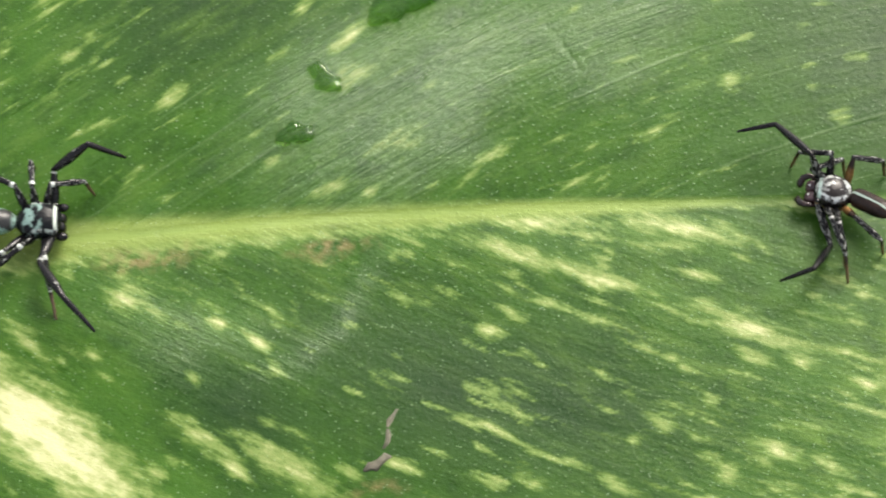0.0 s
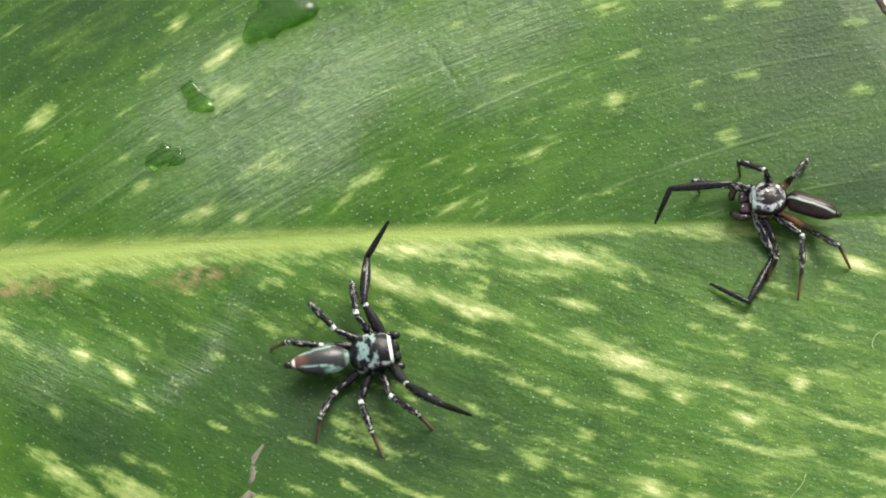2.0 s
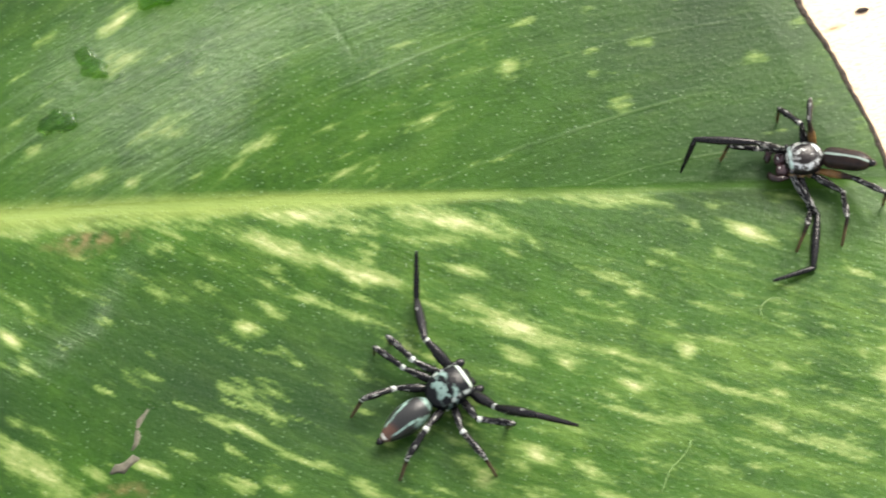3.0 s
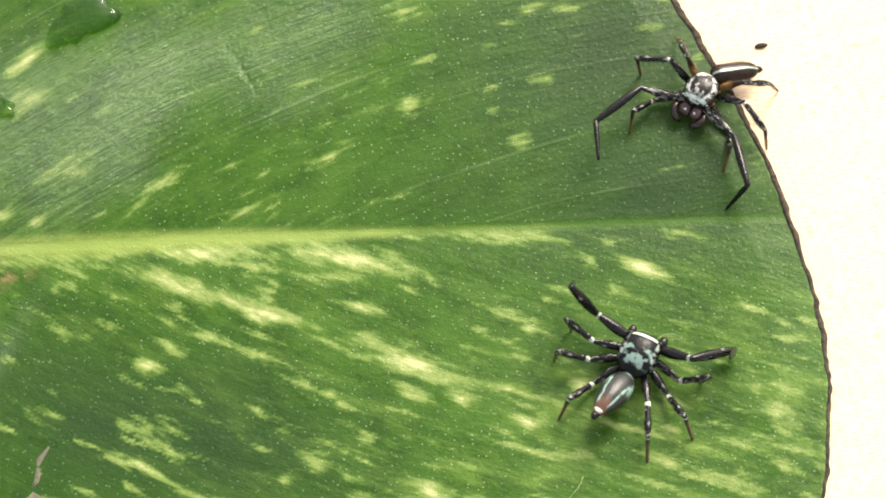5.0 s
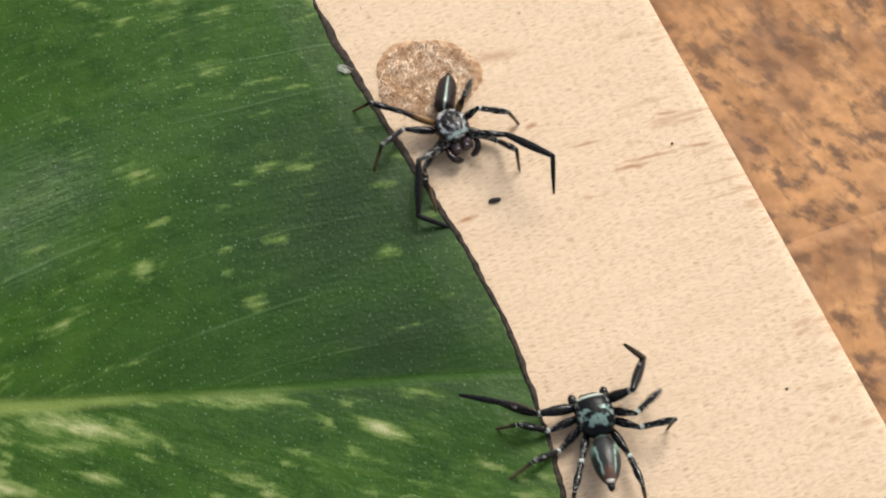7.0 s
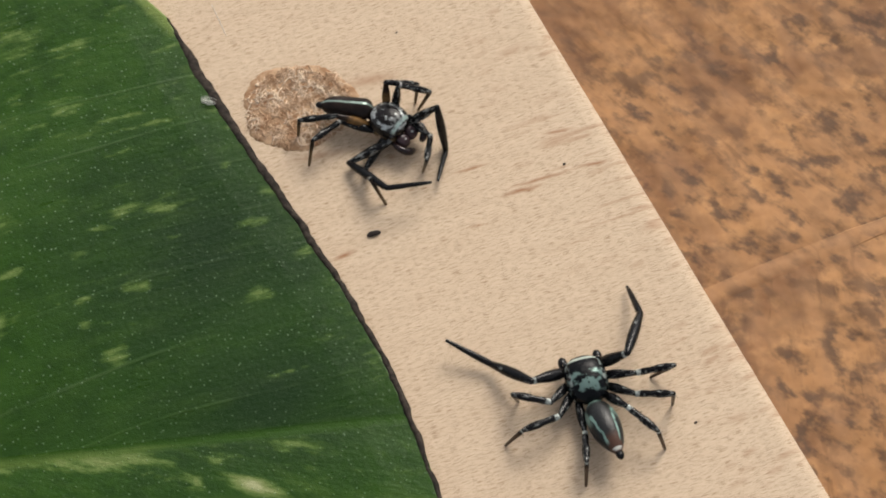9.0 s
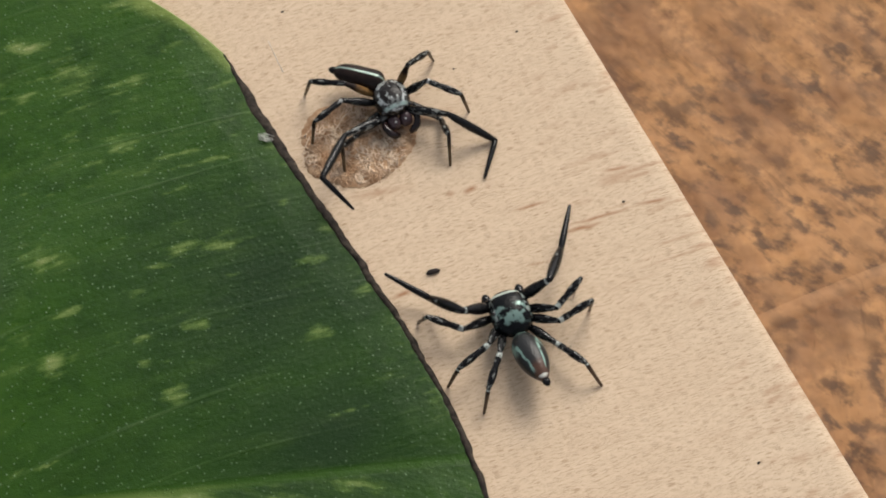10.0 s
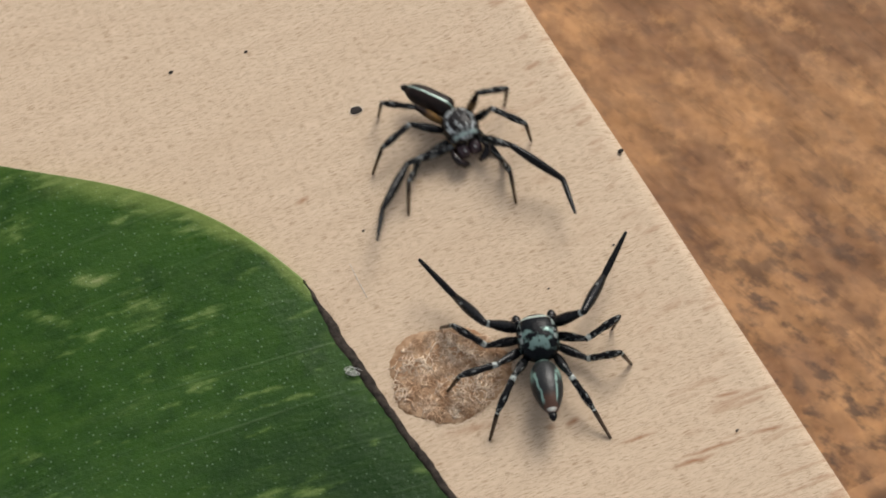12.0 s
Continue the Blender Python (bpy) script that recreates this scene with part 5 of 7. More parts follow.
    step(banded_spider, 2.5, (10.38, 55.86, 0.6, 35.21, 12.36, -10.54), ((0.44, 3.41, 1.73), (1.59, 6.35, 0.78), (2.82, 8.85, 1.88)), ((1.7, -3.12, 2.28), (2.9, -5.25, 4.5), (5.06, -6.26, 2.68)),
         ((-0.65, 2.45, 1.84), (-0.77, 4.61, 0.05)), ((-1.82, 1.85, 2.03), (-2.47, 4.81, 0.05)), ((-2.75, 1.43, 1.67), (-5.61, 1.69, 0.05)), ((0.33, -2.96, 1.46), (1.74, -4.28, 0.05)), ((-0.82, -2.97, 0.67), (-0.59, -6.4, 0.05)), ((-2.59, -1.85, 1.55), (-5.39, -3.31, 0.05)))
    step(banded_spider, 2.8, (10.65, 55.82, 0.6, 33.74, 10.29, -9.21), ((0.46, 3.39, 1.79), (1.65, 6.27, 0.69), (2.61, 7.78, 3.09)), ((1.66, -3.31, 1.89), (2.98, -5.57, 3.9), (5.02, -7, 2.23)),
         ((-0.69, 2.5, 1.7), (-1, 4.77, 0.05)), ((-1.9, 2.29, 1.08), (-2.74, 4.47, 0.05)), ((-2.84, 1.57, 0.89), (-5.91, 1.69, 0.05)), ((0.33, -3, 1.33), (1.55, -4.26, 0.05)), ((-0.82, -2.97, 0.96), (-0.64, -6.36, 0.05)), ((-2.57, -1.91, 1.51), (-5.54, -3.31, 0.05)))
    step(banded_spider, 3, (10.7, 55.4, 0.6, 35.95, 3.57, -7.39), ((0.58, 3.4, 1.83), (1.8, 6.23, 0.66), (3.3, 8.24, 2.29)), ((1.56, -3.09, 2.4), (2.92, -5.41, 4.33), (4.85, -6.87, 2.56)),
         ((-0.72, 2.54, 1.61), (-1.16, 4.88, 0.05)), ((-1.46, 2.64, 1.27), (-2.34, 4.92, 0.05)), ((-2.61, 1.99, 1.07), (-5.75, 2.35, 0.05)), ((0.26, -2.82, 1.83), (1.69, -3.8, 0.05)), ((-0.91, -2.8, 1.63), (-0.61, -5.94, 0.05)), ((-2.51, -1.51, 2.05), (-5.57, -2.77, 0.05)))
    step(banded_spider, 3.5, (10.83, 55.45, 0.6, 35.15, 5.5, -5.64), ((0.53, 3.37, 1.9), (1.63, 6.41, 1.21), (2.97, 7.55, 3.63)), ((1.72, -3.11, 2.3), (3.32, -5.38, 4.08), (5.06, -6.78, 2.07)),
         ((-0.8, 2.62, 1.39), (-1.54, 5.14, 0.05)), ((-1.54, 2.57, 1.34), (-2.44, 4.94, 0.05)), ((-2.65, 1.91, 1.14), (-5.74, 2.27, 0.05)), ((0.29, -2.81, 1.84), (1.63, -3.81, 0.05)), ((-0.91, -2.83, 1.55), (-0.56, -6.04, 0.05)), ((-2.55, -1.6, 1.93), (-5.55, -2.85, 0.05)))
    step(banded_spider, 3.7, (18.77, 56.27, 0.6, 33.18, 8.12, -8), ((0.55, 2.12, 3.41), (2.34, 4.47, 1.94), (3.1, 3.13, 4.52)), ((1.76, -3, 2.47), (3.61, -5.24, 4.01), (4.13, -5.31, 1.06)),
         ((-0.83, 2.65, 1.3), (-1.7, 5.25, 0.05)), ((-1.8, 2.38, 1.16), (-2.93, 4.13, 0.05)), ((-2.91, 1.38, 0.87), (-6.84, 2.82, 0.05)), ((0.94, -2.91, 0.34), (2.63, -5.55, 0.05)), ((-1.42, -2.47, 1.77), (-2.38, -5.31, 0.05)), ((-2.16, -1.92, 2.17), (-4.67, -4.33, 0.05)))
    step(banded_spider, 5.3, (31.3, 60.92, 0.6, 74.54, -16.08, 26), ((1.57, 3.47, 1.18), (1.25, 4.73, 4.22), (2.43, 6.03, 1.79)), ((0.66, -3.31, 2.22), (2.52, -5.03, 0.16), (1.4, -5.5, 2.9)),
         ((0.03, 3.02, 0.98), (0.82, 4.61, 0.05)), ((-1.16, 2.85, 0.76), (-1.78, 5.05, 0.05)), ((-2.5, 2.09, 0.49), (-5, 3.1, 0.05)), ((-0.56, -2.85, 0.76), (-0.17, -3.75, 0.05)), ((-1.45, -2.62, 0.33), (-3.48, -4.98, 0.05)), ((-2.68, -1.69, 1.46), (-5.9, -2.74, 0.05)))
    step(banded_spider, 5.5, (34.41, 61.55, 0.6, 79.53, -13.61, 26), ((1.63, 3.46, 1.12), (1.37, 4.93, 4.07), (2.51, 6.5, 1.78)), ((0.37, -3.04, 2.61), (2.1, -4.3, 0.16), (0.82, -4.53, 2.86)),
         ((-0.13, 3, 0.83), (0.56, 5.19, 0.05)), ((-1.31, 2.6, 1.66), (-2.41, 5.46, 0.05)), ((-2.58, 1.73, 1.75), (-5.27, 4.2, 0.05)), ((-0.16, -2.98, 0.62), (-0.17, -4.52, 0.05)), ((-1.46, -2.63, 0.39), (-3.56, -5.29, 0.05)), ((-2.75, -1.66, 1.37), (-6.05, -2.54, 0.05)))
    step(banded_spider, 5.8, (36.42, 62.65, 0.6, 93.78, -13.18, 23.24), ((1.33, 3.52, 1.04), (0.95, 5.16, 3.88), (2.3, 7.44, 2.47)), ((0.67, -3.13, 2.45), (2.51, -4.51, 0.07), (1.62, -4.79, 2.92)),
         ((-0.05, 3, 0.62), (1.03, 5.81, 0.05)), ((-1.59, 2.35, 1.74), (-2.83, 5.35, 0.05)), ((-2.55, 1.73, 1.8), (-5.22, 4.33, 0.05)), ((-0.47, -2.89, 0.72), (0.04, -4.58, -0.55)), ((-1.66, -2.5, 0.49), (-3.5, -3.98, 0.05)), ((-2.68, -1.83, 0.56), (-6.62, -3, 0.05)))
    step(banded_spider, 6, (39.59, 65.04, 0.3, 103.13, -12.4, 15.95), ((1.4, 3.37, 0.12), (1.41, 5.28, 2.82), (2.59, 8.03, 3)), ((0.15, -2.82, 2.7), (2.3, -4.24, 0.64), (1.08, -2.18, 2.45)),
         ((-0.06, 2.97, 0.44), (0.91, 6.03, 0.35)), ((-1.6, 2.54, 1.27), (-2.26, 5.88, 0.35)), ((-2.48, 1.98, 0.18), (-5.57, 4.65, 0.35)), ((-0.51, -2.71, 1.65), (0.85, -3.78, -0.25)), ((-1.81, -2.4, 0.96), (-2.92, -4.77, -0.25)), ((-2.78, -1.67, 1.12), (-6.08, -2.88, -0.25)))
    step(banded_spider, 6.2, (40.27, 65.45, 0, 104.62, -8.78, 25.91), ((1.36, 3.51, 0.78), (1.79, 6.08, 2.8), (3.25, 8.27, 1.36)), ((0, -2.28, 3.15), (2.33, -4.14, 1.75), (1.47, -3.02, 4.39)),
         ((0.32, 3.03, 0.55), (1.37, 5.8, 0.65)), ((-1.16, 2.77, 0.28), (-2.2, 6.63, 0.65)), ((-2.52, 1.81, 0.86), (-5.56, 4.13, 0.47)), ((-0.46, -2.81, 1.43), (0.61, -3.54, 0.05)), ((-1.38, -2.74, 0.8), (-1.45, -5.74, 0.05)), ((-2.75, -1.76, 0.94), (-6.31, -2.03, 0.05)))
    step(banded_spider, 6.5, (40.97, 65.89, 0, 105, -10.05, 20.34), ((1.35, 3.52, 1.13), (1.24, 5.64, 3.66), (2.9, 7.93, 2.67)), ((0.67, -2.49, 3.18), (3.16, -3.76, 1.42), (2.54, -2.25, 3.94)),
         ((0.22, 3.02, 0.53), (1.06, 6.42, 0.65)), ((-1.26, 2.79, 0.64), (-2.07, 6.58, 0.65)), ((-2.6, 1.56, 1.88), (-5.54, 3.35, 0.65)), ((-0.66, -2.32, 2.14), (0.44, -3.05, 0.05)), ((-1.68, -2.28, 1.72), (-1.79, -4.62, 0.05)), ((-2.94, -1.16, 1.21), (-6.54, -1.22, 0.05)))
    step(banded_spider, 6.7, (41, 65.92, 0, 105.55, -11.22, 18.74), ((1.45, 3.5, 0.83), (1.47, 5.41, 3.52), (2.86, 7.97, 2.79)), ((0.59, -2.47, 3.18), (2.96, -4, 1.46), (2.57, -2.41, 3.97)),
         ((0.19, 3.02, 0.52), (1.07, 6.38, 0.65)), ((-1.13, 2.79, 0.31), (-2.11, 6.61, 0.65)), ((-2.63, 1.8, 1.52), (-5.49, 3.37, 0.65)), ((-0.78, -2.35, 2), (0.38, -3.22, 0.05)), ((-1.66, -2.38, 1.56), (-1.92, -4.56, 0.05)), ((-2.95, -1.2, 0.98), (-6.66, -1.15, 0.05)))
    step(banded_spider, 8.3, (50.64, 69.33, 0, 94.91, 7.9, 7.01), ((-0.21, 2.5, 2.85), (1.83, 4.29, 0.97), (3.84, 6.39, 1.7)), ((0.03, -2.73, 2.75), (2.62, -4.39, 1.57), (5.2, -5.29, 2.82)),
         ((-0.87, 2.26, 2.01), (1.09, 5.24, 0.05)), ((-2.14, 1.8, 1.45), (-3.46, 4.81, 0.05)), ((-2.68, 0.92, 2.03), (-5.12, 1.94, 0.05)), ((-0.35, -2.75, 1.4), (-0.04, -3.68, 0.05)), ((-0.96, -2.91, 1.16), (-0.2, -3.72, 0.05)), ((-2.5, -2.14, 0.85), (-5.26, -3.73, 0.05)))
    step(banded_spider, 8.5, (50.59, 69.38, 0, 97.15, 6.96, 1.84), ((-0.1, 2.59, 2.83), (2.2, 4.28, 1.19), (4.17, 6.44, 1.91)), ((-0.38, -2.33, 2.89), (2.21, -4.27, 2.29), (4.71, -5.34, 3.57)),
         ((-0.32, 2.94, 0.93), (1.25, 5.32, 0.05)), ((-2.02, 1.81, 1.73), (-3.34, 4.96, 0.05)), ((-2.82, 0.98, 1.73), (-5.4, 2.59, 0.05)), ((-0.29, -2.8, 1.32), (-0.09, -3.74, 0.05)), ((-1.05, -2.9, 0.81), (-0.47, -3.72, 0.05)), ((-2.61, -1.9, 1.39), (-5.63, -3.68, 0.05)))
    step(banded_spider, 8.7, (49.14, 71.16, 0, 96.35, 16.55, 2.53), ((0.16, 3.08, 2.34), (2.31, 5.06, 0.81), (3.97, 7.47, 1.45)), ((0.22, -2.45, 3.1), (3.12, -3.75, 2.23), (5.73, -3.59, 0.76)),
         ((-1.28, 2.18, 1.48), (-0.77, 4.19, 0.05)), ((-2.03, 2, 1.45), (-2.62, 5.38, 0.05)), ((-3, 0.68, 1), (-6.95, 1.39, 0.05)), ((-0.24, -2.85, 1.24), (-0.14, -3.8, 0.05)), ((-1.23, -2.81, 0.69), (-2.25, -4.83, 0.05)), ((-2.07, -2.54, 0.78), (-4.53, -3.73, 0.05)))
    step(banded_spider, 9, (49.1, 71.14, 0, 99.62, 9.22, 9.8), ((0.42, 3.23, 2.19), (2.67, 5.09, 0.65), (4.52, 7.35, 1.32)), ((0.39, -2.53, 3.09), (3.09, -4.08, 2), (5.64, -4.02, 0.42)),
         ((-0.96, 2.39, 1.72), (0.18, 4.1, 0.05)), ((-1.88, 2.12, 1.59), (-2.27, 5.47, 0.05)), ((-2.99, 0.88, 1.03), (-5.86, 1.56, 0.05)), ((-0.16, -2.93, 1.13), (-0.22, -3.88, 0.05)), ((-1.53, -2.57, 1.37), (-2.24, -4.64, 0.05)), ((-2.42, -1.8, 1.96), (-4.8, -3.48, 0.05)))
    step(banded_spider, 9.3, (43.82, 76.65, 0, 105.71, 10.05, 12.43), ((0.55, 3.07, 2.52), (2.65, 4.04, 0.16), (2.58, 5.72, 2.65)), ((0.96, -2.45, 3.27), (3.46, -3.68, 1.56), (6.06, -3.47, 0.16)),
         ((-0.05, 2.98, 1.24), (1.52, 5.45, 0.05)), ((-2.05, 1.9, 1.56), (-4.31, 4.47, 0.05)), ((-2.53, 1.18, 2.19), (-5.32, 2.67, 0.05)), ((-0.07, -3, 1.02), (-0.3, -3.97, 0.05)), ((-1.15, -2.86, 0.8), (-1.54, -4.62, 0.05)), ((-2.61, -1.98, 0.65), (-6.1, -3.23, 0.05)))
    step(banded_spider, 9.5, (42.83, 77.62, 0, 103.06, 10.76, 15.46), ((0.67, 3.16, 2.4), (2.75, 4.58, 0.27), (3.37, 6.77, 2.23)), ((0.79, -2.46, 3.21), (3.57, -4.2, 2.84), (5.9, -4.7, 1.01)),
         ((-0.68, 2.54, 1.81), (0.11, 4.85, 0.05)), ((-1.52, 2.45, 1.66), (-1.52, 5.8, 0.05)), ((-2.88, 1.05, 1.55), (-6.64, 1.74, 0.05)), ((0.11, -2.66, 2.09), (1.86, -3.39, 0.05)), ((-1.46, -2.67, 1.05), (-2.52, -5.36, 0.05)), ((-2.39, -1.85, 1.95), (-4.48, -3.04, 0.05)))
    step(banded_spider, 9.8, (41.61, 78.52, 0, 101.82, 11.71, 13.4), ((0.31, 2.85, 2.74), (2.61, 4.4, 0.94), (4.56, 6.52, 1.75)), ((0.82, -2.64, 3.06), (3.31, -4.16, 1.5), (5.99, -5.5, 1.36)),
         ((-0.68, 2.1, 2.33), (1.76, 5.38, 0.05)), ((-1.76, 1.9, 2.06), (-2.88, 4.72, 0.05)), ((-2.53, 1.35, 2.12), (-5.12, 3.16, 0.05)), ((-0.33, -2.72, 1.79), (1.13, -4.33, 0.05)), ((-1.16, -2.82, 1.21), (-0.5, -4.8, 0.05)), ((-2.47, -2.08, 1.44), (-5.36, -4.01, 0.05)))
    step(banded_spider, 10, (41.58, 78.58, 0, 104.68, 6.67, 13.88), ((0.55, 2.83, 2.83), (2.84, 4.21, 0.9), (4.87, 6.28, 1.68)), ((0.67, -2.67, 3.02), (3.08, -4.27, 1.44), (5.69, -5.75, 1.28)),
         ((0.05, 2.98, 1.29), (1.88, 5.29, 0.05)), ((-1.71, 1.96, 2.06), (-2.67, 4.9, 0.05)), ((-2.47, 1.52, 2.11), (-4.99, 3.42, 0.05)), ((-0.61, -2.68, 1.61), (0.76, -4.32, 0.05)), ((-1.44, -2.56, 1.55), (-0.78, -4.71, 0.05)), ((-2.61, -1.97, 1.17), (-5.63, -3.74, 0.05)))
    step(banded_spider, 10.2, (38.91, 84.38, 0, 102.53, 15.65, 11.13), ((0.71, 3.14, 2.44), (2.89, 4.44, 0.33), (4.37, 6.98, 0.94)), ((1.1, -2.45, 3.22), (3.64, -3.61, 1.46), (6.49, -4.48, 1.78)),
         ((0.11, 3.03, 0.96), (0.82, 5.76, 0.05)), ((-1.72, 1.91, 2.1), (-2.52, 4.98, 0.05)), ((-2.72, 1.15, 1.9), (-5.84, 2.74, 0.05)), ((-0.67, -2.47, 1.85), (0.93, -3.83, 0.05)), ((-1.4, -2.62, 1.48), (-2.26, -4.74, 0.05)), ((-2.32, -2.16, 1.63), (-4.83, -3.44, 0.05)))
    step(banded_spider, 10.5, (39.06, 85.75, 0, 106.89, 4.79, 11), ((0.73, 3.06, 2.56), (3.09, 4.3, 0.61), (4.93, 6.56, 1.31)), ((0.52, -2.33, 3.27), (2.9, -3.79, 1.52), (5.78, -4.44, 1)),
         ((-0.46, 2.84, 1.33), (0.05, 6.26, 0.05)), ((-1.48, 2.1, 2.18), (-1.09, 5.43, 0.05)), ((-2.78, 1.65, 1.22), (-6.19, 3.5, 0.05)), ((-0.77, -2.17, 2.21), (1.18, -3.1, 0.05)), ((-1.49, -2.61, 1.31), (-1.05, -4.74, 0.05)), ((-2.48, -1.68, 1.98), (-4.99, -3.04, 0.05)))
    step(banded_spider, 10.7, (38.84, 85.62, 0, 101.17, 17.84, 12.58), ((0.5, 2.98, 2.64), (2.75, 4.73, 0.98), (4.44, 7.1, 1.7)), ((0.79, -2.53, 3.15), (3.46, -3.75, 1.66), (6.4, -4.07, 1.14)),
         ((-0.58, 2.8, 1.24), (-0.59, 5.85, 0.05)), ((-1.62, 2.01, 2.12), (-1.55, 4.95, 0.05)), ((-2.88, 1.09, 1.53), (-6.51, 2.64, 0.05)), ((-0.37, -2.47, 2.16), (1.67, -3.22, 0.05)), ((-0.95, -2.89, 1.29), (-0.49, -5.15, 0.05)), ((-2.12, -2.37, 1.59), (-4.46, -3.79, 0.05)))
    step(banded_spider, 11, (39.25, 86.9, 0, 98.92, 4.53, 13.09), ((0.89, 3.11, 2.51), (3.23, 4.55, 0.67), (5.18, 6.65, 1.54)), ((0.75, -2.72, 2.98), (3.16, -4.14, 1.23), (5.98, -5.03, 0.77)),
         ((0.41, 3.05, 0.74), (2.03, 5.92, 0.05)), ((-1.61, 2.32, 1.76), (-2.95, 5.61, 0.05)), ((-2.33, 1.52, 2.29), (-5.12, 3.05, 0.05)), ((-0.82, -2.13, 2.21), (0.89, -3.15, 0.05)), ((-1.44, -2.47, 1.73), (-1.01, -4.91, 0.05)), ((-2.66, -1.47, 1.84), (-5.59, -3.26, 0.05)))
    step(banded_spider, 11.2, (39.73, 89.63, 0, 95.65, 2.38, 13.93), ((1.08, 3.09, 2.53), (3.17, 4.35, 0.31), (3.4, 6.31, 2.57)), ((0.64, -2.98, 2.66), (3.07, -4.71, 1.23), (5.42, -6.56, 1.39)),
         ((0.29, 2.95, 1.5), (2.7, 5.5, 0.05)), ((-1.31, 2.77, 1.03), (-2.74, 6.25, 0.05)), ((-2.37, 1.75, 2.08), (-4.83, 3.44, 0.05)), ((-0.85, -2.31, 1.97), (0.7, -3.67, 0.05)), ((-1.65, -2.48, 1.34), (-1.69, -5.05, 0.05)), ((-2.74, -1.56, 1.55), (-6.12, -2.59, 0.05)))
    step(banded_spider, 11.5, (38.93, 91.52, 0, 95.8, -0.35, 12.46), ((1.38, 2.99, 2.63), (3.91, 4.11, 0.83), (5.22, 5.7, 3.02)), ((0.37, -2.76, 2.86), (2.77, -4.38, 1.28), (4.83, -6.17, 2.52)),
         ((-0.23, 2.84, 1.58), (0.45, 4.94, 0.05)), ((-0.42, 3.04, 0.66), (-0.39, 6.27, 0.05)), ((-2.49, 1.6, 2.02), (-6.44, 2.81, 0.05)), ((-0.7, -2.52, 1.83), (1.16, -3.96, 0.05)), ((-1.63, -2.5, 0.4), (-3.72, -5.53, 0.05)), ((-2.83, -1.54, 1.24), (-5.37, -2.4, 0.05)))
    step(banded_spider, 11.7, (38.35, 92.67, 0, 91.83, 2.8, 13.06), ((1.04, 3.09, 2.54), (3.5, 4.65, 1), (5.28, 6.19, 2.86)), ((0.52, -2.68, 2.98), (3.17, -4.17, 1.69), (5.28, -5.92, 2.9)),
         ((0.36, 3.05, 0.83), (2.22, 5.71, 0.05)), ((-1.29, 2.7, 1.45), (-2.06, 5.72, 0.05)), ((-2.45, 1.93, 1.75), (-5.34, 3.68, 0.05)), ((-0.71, -2.59, 1.69), (0.53, -4.39, 0.05)), ((-1.48, -2.64, 1.2), (-1.89, -5.17, 0.05)), ((-2.78, -1.61, 1.32), (-6.34, -3.18, 0.05)))
    step(banded_spider, 12, (38.29, 92.7, 0, 93.43, 0.12, 10.88), ((0.96, 2.96, 2.71), (3.6, 4.36, 1.33), (5.81, 6.07, 2.41)), ((0.58, -2.83, 2.84), (3.17, -4.47, 1.61), (5.55, -6.23, 2.1)),
         ((0.31, 3.05, 0.94), (2.35, 5.48, 0.05)), ((-1.3, 2.61, 1.66), (-1.78, 5.71, 0.05)), ((-2.35, 1.77, 2.07), (-5.2, 3.74, 0.05)), ((-0.52, -2.79, 1.42), (0.43, -4.47, 0.05)), ((-1.46, -2.68, 0.7), (-1.98, -5.17, 0.05)), ((-2.75, -1.46, 1.64), (-6.32, -3.13, 0.05)))
    step(striped_spider, 0, (20.4, 69.06, 0.6, 170, -29, 22), ((-0.34, 3.55, 0.68), (0.64, 6.33, 2.92), (2.59, 6.79, 1.11)), ((1.85, -1.19, 3.83), (4.24, -3.39, 2.83), (6.56, -3.26, 1.66)),
         ((0.04, 2.37, 2.68), (-1.48, 4.57, 0.05)), ((-0.54, 2.55, 2.52), (-1.81, 5.65, 0.05)), ((-1.51, 2.17, 2.7), (-3.8, 3.25, 0.05)), ((0.53, -2.02, 2.94), (2.95, -1.99, 0.05)), ((1.67, -0.93, 2.29), (-0.64, -1.92, 0.05)), ((-0.87, -1.93, 2.99), (-3.22, -2.39, 0.05)))
    step(striped_spider, 0.5, (21.53, 69.86, 0.6, 169, -20, 11), ((0.23, 3.74, 0.6), (1.74, 7.01, 1.41), (4.25, 6.24, 0.78)), ((2.32, -0.93, 3.66), (4.81, -2.05, 1.63), (6.2, -0.05, 0.72)),
         ((0.27, 2.33, 2.74), (-0.22, 4.81, 0.05)), ((-0.67, 2.8, 2.19), (-2.07, 6.25, 0.05)), ((-2.04, 2.5, 1.97), (-4.96, 4.91, 0.05)), ((1.22, -1.93, 2.81), (3.68, -1.57, 0.05)), ((-1.06, -1.46, 3.02), (1.05, -2.55, 0.05)), ((-0.75, -1.9, 3.01), (-3.13, -1.81, 0.05)))
    step(striped_spider, 0.8, (21.62, 69.76, 0.6, 175.86, -28.65, 7.23), ((0.79, 3.73, 0.16), (2.56, 6.75, 1.37), (4.95, 5.88, 0.48)), ((2.07, -0.81, 3.89), (4.61, -2.59, 1.88), (6.31, -0.7, 0.98)),
         ((-0.1, 3.1, 1.55), (0.5, 4.78, 0.05)), ((-1.28, 2.95, 1.38), (-1.15, 6.48, 0.05)), ((-1.95, 2.68, 1.76), (-4.25, 5.62, 0.05)), ((2.3, -2.02, 1.63), (3.28, -2.27, 0.05)), ((-0.46, -1.16, 3.22), (0.75, -2.71, 0.05)), ((-2.48, -0.98, 2.6), (-3.2, -1.49, 0.05)))
